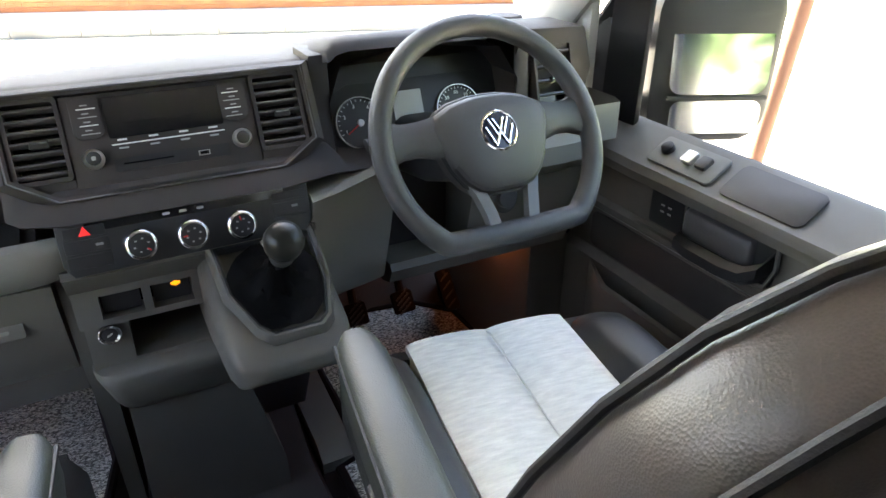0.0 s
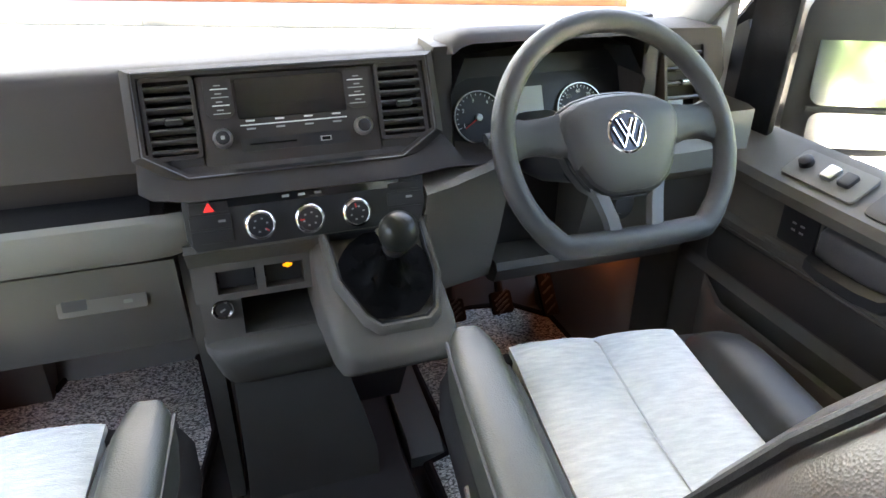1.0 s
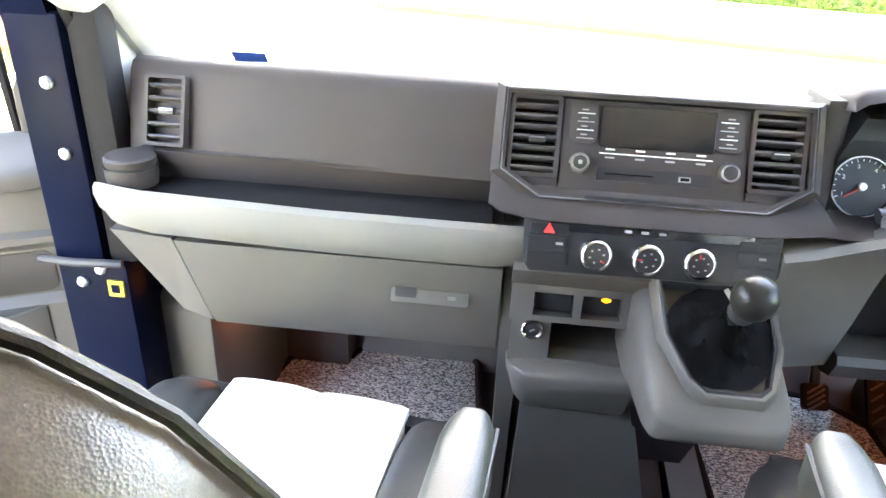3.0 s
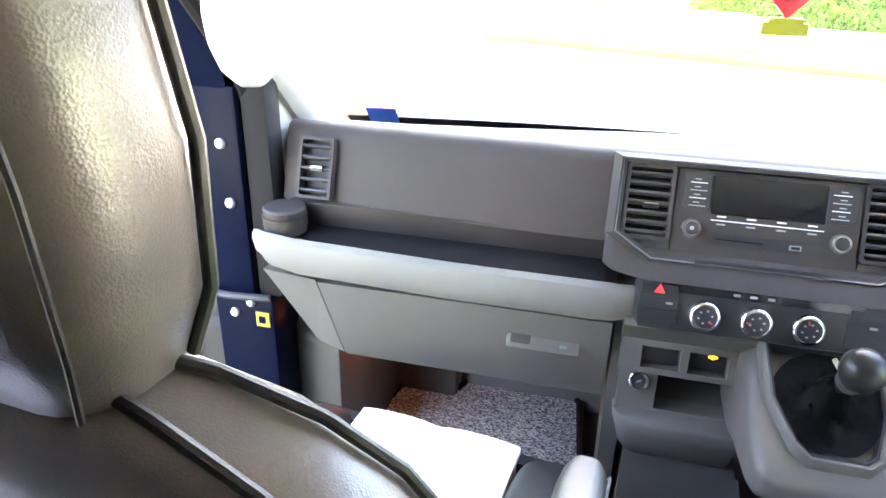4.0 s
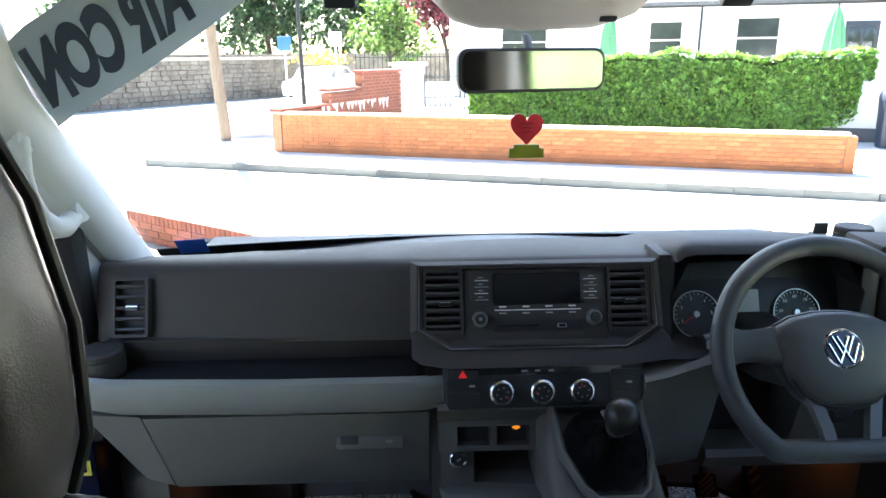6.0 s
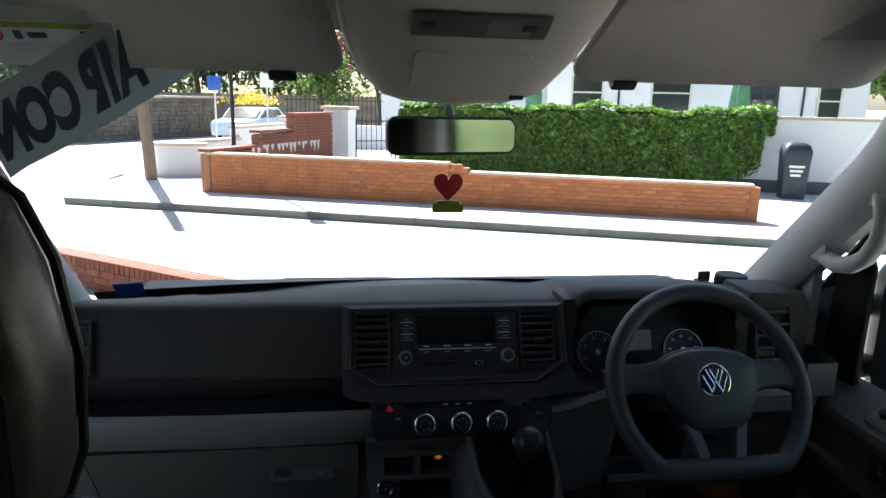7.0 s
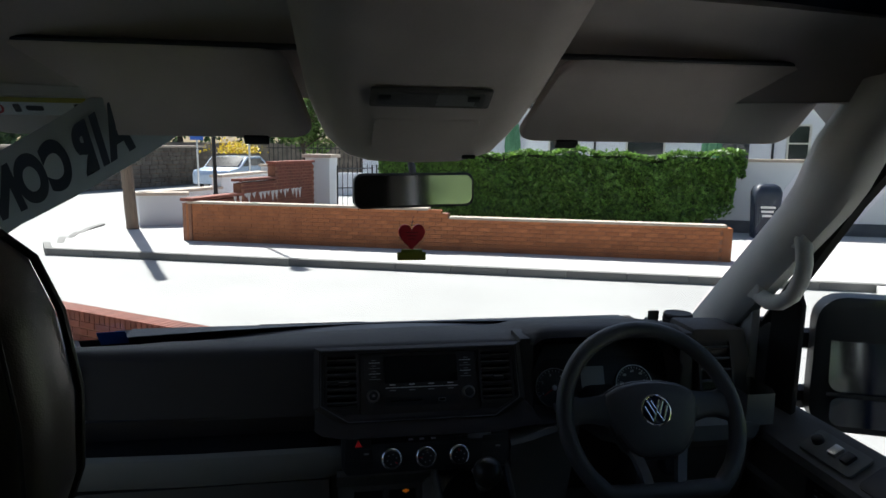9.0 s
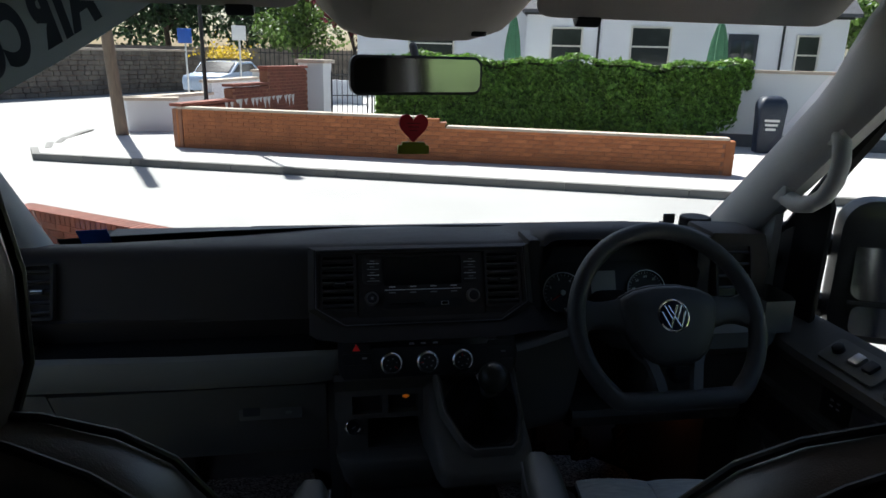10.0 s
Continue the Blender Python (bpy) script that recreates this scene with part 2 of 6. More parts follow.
def solo(name, bm, material, label, category, group="", kind="", smooth=40):
    return tagged(part(name, bm, material, None, "", smooth), label, category, group, kind)


def merge(*bms):
    out = bmesh.new()
    for b in bms:
        me = bpy.data.meshes.new("tmp")
        b.to_mesh(me)
        b.free()
        out.from_mesh(me)
        bpy.data.meshes.remove(me)
    return out


def moved(bm, m):
    bm.transform(m)
    return bm


def bevelled(bm, w, seg=2, angle=30):
    if w > 0:
        es = [e for e in bm.edges if len(e.link_faces) == 2 and e.calc_face_angle(0) > radians(angle)]
        bmesh.ops.bevel(bm, geom=es, offset=w, segments=seg, profile=0.6, affect="EDGES", clamp_overlap=True)
    return bm


def box(x0, x1, y0, y1, z0, z1, bev=0.004, seg=2):
    bm = bmesh.new()
    bmesh.ops.create_cube(bm, size=1)
    bm.transform(Matrix.Translation(((x0 + x1) / 2, (y0 + y1) / 2, (z0 + z1) / 2)) @ Matrix.Diagonal((x1 - x0, y1 - y0, z1 - z0, 1)))
    return bevelled(bm, bev, seg)


def prism(pts, axis, a0, a1, bev=0.0, seg=2):
    """A polygon of two coordinates, pushed along the third axis."""
    def at(p, a):
        return {"x": (a, p[0], p[1]), "y": (p[0], a, p[1]), "z": (p[0], p[1], a)}[axis]
    bm = bmesh.new()
    lo = [bm.verts.new(at(p, a0)) for p in pts]
    hi = [bm.verts.new(at(p, a1)) for p in pts]
    n = len(pts)
    bm.faces.new(lo)
    bm.faces.new(hi[::-1])
    for i in range(n):
        bm.faces.new((lo[i], lo[(i + 1) % n], hi[(i + 1) % n], hi[i]))
    bmesh.ops.recalc_face_normals(bm, faces=bm.faces[:])
    return bevelled(bm, bev, seg)


def loft(rings, closed=True, caps=True):
    """Skin a row of rings with the same number of points."""
    bm = bmesh.new()
    vs = [[bm.verts.new(p) for p in r] for r in rings]
    n = len(rings[0])
    for a, b in zip(vs, vs[1:]):
        for i in range(n if closed else n - 1):
            j = (i + 1) % n
            bm.faces.new((a[i], a[j], b[j], b[i]))
    if caps and closed:
        bm.faces.new(vs[0][::-1])
        bm.faces.new(vs[-1])
    bmesh.ops.recalc_face_normals(bm, faces=bm.faces[:])
    return bm


def lathe(profile, n=32, m=None):
    """Turn a profile of (radius, height) round z."""
    rings = [[(r * math.cos(2 * math.pi * i / n), r * math.sin(2 * math.pi * i / n), h) for i in range(n)] for r, h in profile]
    bm = loft(rings, True, profile[0] != profile[-1])
    bmesh.ops.remove_doubles(bm, verts=bm.verts[:], dist=1e-6)
    return moved(bm, m) if m else bm


def tube(path, r, n=10, closed=False, flat=1.0):
    """A round bar along a path; r may be a list."""
    pts = [Vector(p) for p in path]
    k = len(pts)
    rs = r if isinstance(r, (list, tuple)) else [r] * k
    rings, side = [], None
    for i, p in enumerate(pts):
        a, b = (pts[(i - 1) % k], pts[(i + 1) % k]) if closed else (pts[max(i - 1, 0)], pts[min(i + 1, k - 1)])
        d = (b - a).normalized()
        if side is None:
            side = d.orthogonal().normalized()
        side = (side - d * side.dot(d)).normalized()
        up = d.cross(side)
        rings.append([p + (side * math.cos(2 * math.pi * j / n) + up * math.sin(2 * math.pi * j / n) * flat) * rs[i] for j in range(n)])
    if closed:
        rings.append(rings[0])
    bm = loft(rings, True, not closed)
    if closed:
        bmesh.ops.remove_doubles(bm, verts=bm.verts[:], dist=1e-6)
    return bm


def rounded(w, h, r, n=5):
    """Outline of a rounded rectangle about the origin."""
    out = []
    for cx, cy, a0 in ((w / 2 - r, h / 2 - r, 0), (-w / 2 + r, h / 2 - r, 90), (-w / 2 + r, -h / 2 + r, 180), (w / 2 - r, -h / 2 + r, 270)):
        out += [(cx + r * math.cos(radians(a0 + 90 * i / n)), cy + r * math.sin(radians(a0 + 90 * i / n))) for i in range(n + 1)]
    return out


def plate(w, h, r, d, bev=0.0, m=None):
    """A rounded plate, d thick, its face at z = d."""
    bm = prism(rounded(w, h, r), "z", 0, d)
    if bev:
        es = [e for e in bm.edges if len(e.link_faces) == 2 and all(v.co.z > d - 1e-6 for v in e.verts)]
        bmesh.ops.bevel(bm, geom=es, offset=bev, segments=2, profile=0.6, affect="EDGES")
    return moved(bm, m) if m else bm


def sheet(fn, nu, nv, thick=0.003):
    """A curved sheet from a function of (u, v), given some thickness."""
    P = [[Vector(fn(i / nu, j / nv)) for j in range(nv + 1)] for i in range(nu + 1)]
    bm = bmesh.new()
    top, bot = [], []
    for i in range(nu + 1):
        ta, ba = [], []
        for j in range(nv + 1):
            du = P[min(i + 1, nu)][j] - P[max(i - 1, 0)][j]
            dv = P[i][min(j + 1, nv)] - P[i][max(j - 1, 0)]
            nrm = du.cross(dv).normalized()
            ta.append(bm.verts.new(P[i][j]))
            ba.append(bm.verts.new(P[i][j] - nrm * thick))
        top.append(ta), bot.append(ba)
    for i in range(nu):
        for j in range(nv):
            bm.faces.new((top[i][j], top[i + 1][j], top[i + 1][j + 1], top[i][j + 1]))
            bm.faces.new((bot[i][j], bot[i][j + 1], bot[i + 1][j + 1], bot[i + 1][j]))
    for i in range(nu):
        bm.faces.new((top[i][0], bot[i][0], bot[i + 1][0], top[i + 1][0]))
        bm.faces.new((top[i][nv], top[i + 1][nv], bot[i + 1][nv], bot[i][nv]))
    for j in range(nv):
        bm.faces.new((top[0][j], top[0][j + 1], bot[0][j + 1], bot[0][j]))
        bm.faces.new((top[nu][j], bot[nu][j], bot[nu][j + 1], top[nu][j + 1]))
    return bm


def letters(text, size, m, depth=0.0006, bold=0.0):
    """Flat lettering as a mesh, from the built-in font."""
    cu = bpy.data.curves.new("letters", "FONT")
    cu.body, cu.size, cu.extrude, cu.align_x, cu.align_y = text, size, depth, "CENTER", "CENTER"
    cu.offset = bold * size
    ob = bpy.data.objects.new("letters", cu)
    me = bpy.data.meshes.new_from_object(ob)
    bm = bmesh.new()
    bm.from_mesh(me)
    bpy.data.objects.remove(ob)
    bpy.data.meshes.remove(me)
    bm.transform(m)
    return bm


def facing(at, lean=0.0):
    """Frame of a panel that faces the rear: x right, y up along the panel, z out of it. lean: degrees by which its top leans ahead."""
    a = radians(lean)
    return Matrix(((1, 0, 0, at[0]), (0, math.sin(a), -math.cos(a), at[1]), (0, math.cos(a), math.sin(a), at[2]), (0, 0, 0, 1)))


def T(x, y, z):
    return Matrix.Translation((x, y, z))


def ease(t):
    t = min(max(t, 0), 1)
    return t * t * (3 - 2 * t)


# ================================================================ THE CAB: shell
def glass_at(u, v):
    s = 2 * u - 1
    hw = 0.93 + (0.82 - 0.93) * v
    y = (0.90 - 0.34 * s * s) * (1 - v) + (0.06 - 0.30 * s * s) * v
    return (s * hw, y, 1.455 - 0.065 * (1 - s * s) * (1 - v) + 0.68 * v)


pane = part("pane", sheet(glass_at, 24, 10, 0.004), GLASS)
pane.visible_shadow = False
windscreen = tagged(new("windscreen"), "wide curved laminated windscreen with black edge band", "windscreen", "", "structure")
pane.parent = windscreen
part("lower_band", sheet(lambda u, v: Vector(glass_at(0.01 + 0.98 * u, 0.045 * v)) + Vector((0, -0.008, -0.004)), 24, 2, 0.003), RUBBER, windscreen, "black glazing band")

structure("floor", merge(box(-0.97, 0.97, -3.3, 0.95, 0.56, 0.60, 0)), VINYL_FLOOR, "black vinyl cab floor", "floor")
structure("ceiling", sheet(lambda u, v: (-1.0 + 2.0 * u, -3.3 + 3.0 * v, 2.33 - 0.03 * (2 * u - 1) ** 2), 8, 4, -0.03), HEADLINER, "grey fabric headliner over the cab", "ceiling")


def header_at(u, v):
    s = 2 * u - 1
    g = Vector(glass_at(u, 0.985))
    return Vector((s * (1.0 * (1 - v) + 0.83 * v), -0.32 * (1 - v) + (g.y - 0.01) * v, (2.30 - 0.03 * s * s) * (1 - v) + (2.135) * v + 0.035 * math.sin(v * math.pi)))


structure("header_trim", sheet(header_at, 20, 8, -0.03), HEADLINER, "grey headliner roll above the windscreen", "trim")
structure("wall_left", box(-1.0, -0.95, -3.3, -0.95, 0.56, 2.34, 0), DIMMED_LINING, "lined side wall behind the cab, coloured dark against bounce", "wall")
structure("wall_right", box(0.95, 1.0, -3.3, -0.95, 0.56, 2.34, 0), DIMMED_LINING, "lined side wall behind the cab, coloured dark against bounce", "wall")
structure("wall_rear", merge(box(-1.0, 1.0, -3.36, -3.3, 0.56, 2.34, 0), box(-0.9, -0.25, -3.30, -3.0, 0.6, 2.2, 0.01)), WHITE_PANEL, "pale grey panelled rear wall with a tall cupboard", "wall")
structure("bulkhead", prism([(-0.93, 0.60), (0.93, 0.60), (0.93, 1.40), (-0.93, 1.40)], "y", 0.90, 0.94), DIMMED_LINING, "firewall lining behind the dashboard", "wall")
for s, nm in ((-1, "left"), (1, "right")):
    structure("cab_side_lower_" + nm, merge(box(min(s * 0.98, s * 0.93), max(s * 0.98, s * 0.93), 0.27, 0.66, 0.56, 1.37, 0.004), box(min(s * 0.98, s * 0.86), max(s * 0.98, s * 0.86), -0.95, 0.30, 0.545, 0.60, 0.004)), DIMMED_LINING, "footwell side lining and door sill", "wall")
    structure("b_pillar_" + nm, box(min(s * 1.0, s * 0.90), max(s * 1.0, s * 0.90), -1.06, -0.93, 0.56, 2.32, 0.02, 3), PILLAR, "pale grey door pillar trim", "pillar")

# A-pillar trims
for s, nm in ((-1, "left"), (1, "right")):
    rings = []
    for k in range(15):
        z = 1.40 + 0.78 * k / 14
        yi = 0.31 - (z - 1.53) * 1.02
        w = 1.0 - 0.06 * ease((z - 1.9) / 0.2)
        sec = [(0.955, yi + 0.150), (0.905, yi + 0.135), (0.866, yi + 0.060), (0.853, yi + 0.01), (0.852, yi - 0.03), (0.860, yi - 0.070), (0.880, yi - 0.092), (0.915, yi - 0.088), (0.945, yi - 0.02), (0.965, yi + 0.10)]
        rings.append([(s * x * w, y, z) for x, y in sec])
    structure("a_pillar_" + nm, loft(rings), PILLAR, "pale grey windscreen pillar trim", "pillar")
    # upright inner trim below the pillar
    structure("pillar_foot_" + nm, prism([(0.128, 1.34), (0.23, 1.34), (0.26, 1.62), (0.13, 1.66)], "x", min(s * 0.895, s * 0.920), max(s * 0.895, s * 0.920), 0.006), PILLAR, "pale grey upright trim at the pillar foot", "pillar")
    h = thing("grab_handle", (s * 0.85, -0.06, 1.70), "pale grey grab handle on the windscreen pillar", "grab handle", "pillar handles")
    path = [(0.890, 0.105, 1.692), (0.878, 0.075, 1.672), (0.870, 0.030, 1.666), (0.865, -0.020, 1.676), (0.863, -0.062, 1.702), (0.864, -0.086, 1.742), (0.866, -0.090, 1.782), (0.870, -0.078, 1.818), (0.880, -0.052, 1.848)]
    fine = []
    for a, b in zip(path, path[1:]):
        fine += [tuple(Vector(a).lerp(Vector(b), q / 3)) for q in range(3)]
    part("grip", tube([(s * x, y, z) for x, y, z in fine + [path[-1]]], 0.021, 12, flat=0.9), PILLAR, h)
    for y, z in ((0.085, 1.684), (-0.062, 1.835)):
        part("foot_cap", plate(0.045, 0.05, 0.012, 0.016, 0.004, Matrix.Translation((s * 0.875, y, z)) @ Matrix.Rotation(-s * math.pi / 2, 4, "Y")), PILLAR, h)

# blue door frame metal on the passenger side
jamb = tagged(new("door_frame_left"), "navy blue painted body metal round the open door", "door frame", "", "structure")
part("hinge_pillar", merge(box(-1.03, -0.935, 0.18, 0.36, 0.58, 1.60, 0.012), box(-1.03, -0.935, 0.05, 0.20, 1.19, 1.64, 0.01), box(-1.032, -0.897, 0.052, 0.155, 0.58, 1.20, 0.01)), BLUE_PAINT, jamb)
part("pillar_cap", loft([[(-1.03, y, z), (-0.95, y, z), (-0.95, y + 0.12, z), (-1.03, y + 0.12, z)] for y, z in ((0.055, 1.62), (0.04, 1.68), (-0.06, 1.80), (-0.20, 1.95))]), BLUE_PAINT, jamb)
part("seal_panel", box(-0.933, -0.878, 0.062, 0.122, 1.20, 1.66, 0.012), RUBBER, jamb, "broad black door seal")
part("sill_step", box(-1.02, -0.86, -0.95, 0.25, 0.52, 0.57, 0.01), BLUE_PAINT, jamb)
part("rubber_seal", tube([(-0.925, 0.15, 0.62), (-0.925, 0.15, 1.45), (-0.925, 0.06, 1.66), (-0.925, -0.25, 2.0)], 0.014, 8), RUBBER, jamb)
part("warning_sticker", box(-0.936, -0.906, 0.047, 0.051, 1.135, 1.168, 0), YELLOW, jamb, "yellow warning sticker")
part("sticker_mark", box(-0.928, -0.914, 0.044, 0.0465, 1.144, 1.160, 0), BLUE_PAINT, jamb)
part("door_stay", tube([(-0.90, 0.048, 1.205), (-0.98, 0.03, 1.21), (-1.06, 0.05, 1.20)], 0.008, 8), IRON, jamb, "black door check strap")
jamb_r = tagged(new("door_frame_right"), "navy blue painted body metal round the closed door", "door frame", "", "structure")
part("hinge_pillar", box(0.985, 1.03, 0.16, 0.36, 0.58, 1.50, 0.012), BLUE_PAINT, jamb_r)
part("rubber_seal", prism([(0.122, 1.30), (0.004, 1.33), (-0.002, 1.66), (0.02, 1.70), (0.11, 1.66)], "x", 0.938, 0.952, 0.004), RUBBER, jamb_r, "broad black door seal")


# ---------------------------------------------------------------- doors
DOOR_TRIM = surface("grey_brown_door_trim", (0.092, 0.085, 0.072), 0.5, grain=900, relief=0.22, stain=0.1, kind="leather")
HANDLE_GREY = surface("purple_grey_satin", (0.085, 0.080, 0.082), 0.35, grain=300, relief=0.05)
DARK_INLAY = surface("dark_brown_inlay", (0.030, 0.026, 0.022), 0.6, grain=700, relief=0.2)


def cab_door(name, label):
    """A right-hand cab door, hinge edge at the origin, running back along -y, inner face towards -x."""
    d = thing(name, (0, 0, 0), label, "van door")
    part("outer_skin", merge(box(0.050, 0.085, -1.14, 0.0, -0.05, 0.72, 0.01), box(-0.01, 0.085, -0.035, 0.0, -0.05, 0.73, 0.008)), BLUE_PAINT, d, "navy blue painted skin")
    span = ((0, -1.10), (1, -1.05), (1, -0.6), (1, -0.25), (1, -0.06), (0, -0.036))
    part("inner_panel", loft([[(x + 0.012 * (1 - k), y, z) for x, z in ((0.05, 0.0), (0.0, 0.03), (-0.012, 0.25), (-0.012, 0.430), (0.006, 0.448), (0.006, 0.552), (-0.024, 0.575), (-0.026, 0.590), (-0.012, 0.600), (-0.014, 0.70), (0.0, 0.76), (0.05, 0.78))] for k, y in span]), DOOR_TRIM, d, "grey-brown moulded inner panel")
    # window ledge, rising from its rounded inner edge towards the glass
    part("sill_rail", loft([[(x, y, z) for x, z in ((-0.030 * k, 0.690), (-0.058 * k, 0.700), (-0.066 * k, 0.722), (-0.058 * k, 0.738), (-0.030 * k, 0.750), (0.030, 0.788), (0.046, 0.790), (0.046, 0.69))] for k, y in ((0.3, -1.08), (0.7, -0.95), (1, -0.80), (1, -0.5), (1, -0.3), (0.9, -0.16), (0.3, -0.05))]), DOOR_TRIM, d, "padded sill rail")
    up = Matrix(((math.cos(0.56), 0, -math.sin(0.56), 0), (0, 1, 0, 0), (math.sin(0.56), 0, math.cos(0.56), 0), (0, 0, 0, 1)))
    ledge = lambda y, dx=0.0, dz=0.0: T(-0.012 + dx, y, 0.7645 + dz) @ up
    part("switch_plate", moved(plate(0.070, 0.165, 0.010, 0.005, 0.002), ledge(-0.405)), DASH_LIGHT, d, "light grey switch plate")
    part("mirror_switch", lathe([(0.0, 0), (0.014, 0), (0.013, 0.012), (0.010, 0.014), (0, 0.014)], 20, ledge(-0.352, 0.0, 0.005)), BLACK, d)
    for yy, mt in ((-0.410, SILVER), (-0.447, BLACK)):
        part("window_switch", moved(plate(0.030, 0.026, 0.004, 0.010, 0.003), ledge(yy, 0.0, 0.004)), mt, d)
    part("ledge_tray", moved(plate(0.080, 0.175, 0.016, 0.003, 0.001), ledge(-0.60)), BLACK, d, "shallow dark tray in the ledge")
    side = lambda y, z, x=-0.012: Matrix(((0, 0, -1, x), (-1, 0, 0, y), (0, 1, 0, z), (0, 0, 0, 1)))
    part("lock_plate", plate(0.090, 0.082, 0.006, 0.004, 0.001, side(-0.375, 0.648, -0.012)), BLACK, d, "black plate with faint symbols")
    part("lock_symbol", merge(*[plate(0.010, 0.004, 0.001, 0.001, 0, side(-0.365 - 0.02 * k, 0.640 + 0.014 * j, -0.0162)) for k in range(2) for j in range(2)]), GREY_PRINT, d)
    part("handle_recess", plate(0.215, 0.088, 0.014, 0.004, 0.001, side(-0.535, 0.640, -0.012)), BLACK, d, "dark recess behind the pull")
    part("handle_insert", moved(loft([[(px, py, z) for px, py in rounded(w, h, 0.010, 4)] for z, w, h in ((0.0, 0.165, 0.062), (0.012, 0.160, 0.058), (0.016, 0.150, 0.050))]), side(-0.515, 0.648, -0.015)), HANDLE_GREY, d, "smooth grey handle insert")
    part("pull_handle", loft([[(-0.014 - 0.030 * k, y, 0.588 + dz), (-0.018 - 0.044 * k, y, 0.598 + dz), (-0.018 - 0.044 * k, y, 0.618 + dz), (-0.014 - 0.030 * k, y, 0.628 + dz)] for k, y, dz in ((0.0, -0.425, 0.0), (0.7, -0.435, 0.0), (1.0, -0.48, 0.0), (1.0, -0.56, 0.0), (0.9, -0.60, 0.004), (0.6, -0.628, 0.022), (0.0, -0.640, 0.05))]), BLACK, d, "black pull handle")
    part("handle_bezel", tube([(-0.020, y, z) for y, z in ((-0.30, 0.592), (-0.42, 0.590), (-0.58, 0.590), (-0.632, 0.600), (-0.648, 0.640), (-0.645, 0.680))], 0.0045, 8), DOOR_TRIM, d)
    part("door_bin", loft([[(0.0, y, 0.10), (-0.055 * k, y, 0.12), (-0.085 * k, y, 0.40), (-0.080 * k, y, 0.428), (-0.066 * k, y, 0.430), (-0.035 * k, y, 0.38), (0.0, y, 0.37)] for k, y in ((0.2, -1.05), (1, -0.98), (1, -0.6), (1, -0.28), (0.2, -0.16))]), DOOR_TRIM, d, "moulded door bin")
    part("dark_inlay", plate(0.74, 0.092, 0.020, 0.003, 0.001, side(-0.50, 0.500, 0.006)), DARK_INLAY, d, "dark inlay above the bin")
    # window frame and glass
    part("window_frame", merge(
        tube([(0.055, -0.02, 0.72), (0.05, -0.035, 0.98)], 0.028, 4),
        tube([(0.05, -0.03, 0.95), (0.02, -0.36, 1.33), (0.005, -0.50, 1.46)], 0.020, 6),
        tube([(0.005, -0.50, 1.46), (0.0, -1.06, 1.48)], 0.022, 6),
        tube([(0.0, -1.08, 1.48), (0.06, -1.10, 0.72)], 0.028, 6)), RUBBER, d, "black window surround")
    part("quarter_cover", prism([(-0.02, 0.725), (-0.14, 0.725), (-0.14, 0.87), (-0.08, 0.985), (-0.02, 0.95)], "x", 0.030, 0.055, 0.006), BLACK, d, "black mirror base cover")
    part("window_bar", tube([(0.05, -0.145, 0.74), (0.03, -0.155, 1.06)], 0.010, 6), RUBBER, d)
    g = part("window_pane", prism([(-0.14, 0.73), (-1.08, 0.73), (-1.06, 1.48), (-0.50, 1.46), (-0.14, 1.07)], "x", 0.046, 0.050), GLASS, d, "clear side window")
    g.visible_shadow = False
    return d


def door_mirror(d_name, label):
    """An outside mirror on its arm, for the right-hand side, about its own foot."""
    d = thing(d_name, (0, 0, 0), label, "wing mirror")
    part("arm", merge(tube([(0.06, 0, -0.06), (0.12, 0.03, -0.07), (0.20, 0.04, -0.06)], 0.035, 8), tube([(0, 0, 0.06), (0.10, 0.03, 0.10), (0.20, 0.04, 0.10)], 0.03, 8)), BLACK, d)
    rings = []
    for k, (y, w, h) in enumerate(((-0.055, 0.265, 0.325), (-0.050, 0.285, 0.345), (-0.01, 0.295, 0.355), (0.05, 0.27, 0.33), (0.09, 0.19, 0.25), (0.105, 0.10, 0.15))):
        rings.append([(0.29 + px, y, 0.055 + pz * 1.06) for px, pz in rounded(w, h, min(w, h) * 0.24, 5)])
    part("housing", loft(rings), BLACK, d, "rounded black plastic housing")
    a = Matrix.Translation((0.30, -0.058, 0.055)) @ Matrix.Rotation(radians(84), 4, "X")
    part("mirror_glass", plate(0.230, 0.250, 0.03, 0.004, 0, a @ T(0, 0.058, 0)), MIRROR, d, "tall flat mirror glass")
    part("wide_glass", plate(0.215, 0.075, 0.022, 0.004, 0, a @ T(0, -0.120, 0)), MIRROR, d, "small wide-angle lower glass")
    part("divider", plate(0.235, 0.010, 0.002, 0.006, 0.001, a @ T(0, -0.075, 0)), BLACK, d)
    return d


door_r = cab_door("driver_door", "closed navy driver door with grey-brown inner panel")
door_r.matrix_world = Matrix.Translation((0.925, 0.22, 0.60))
m_r = door_mirror("wing_mirror", "large black wing mirror reflecting trees, on the driver door")
m_r.matrix_world = Matrix.Translation((0.945, 0.20, 1.425)) @ Matrix.Rotation(radians(-25), 4, "Z")
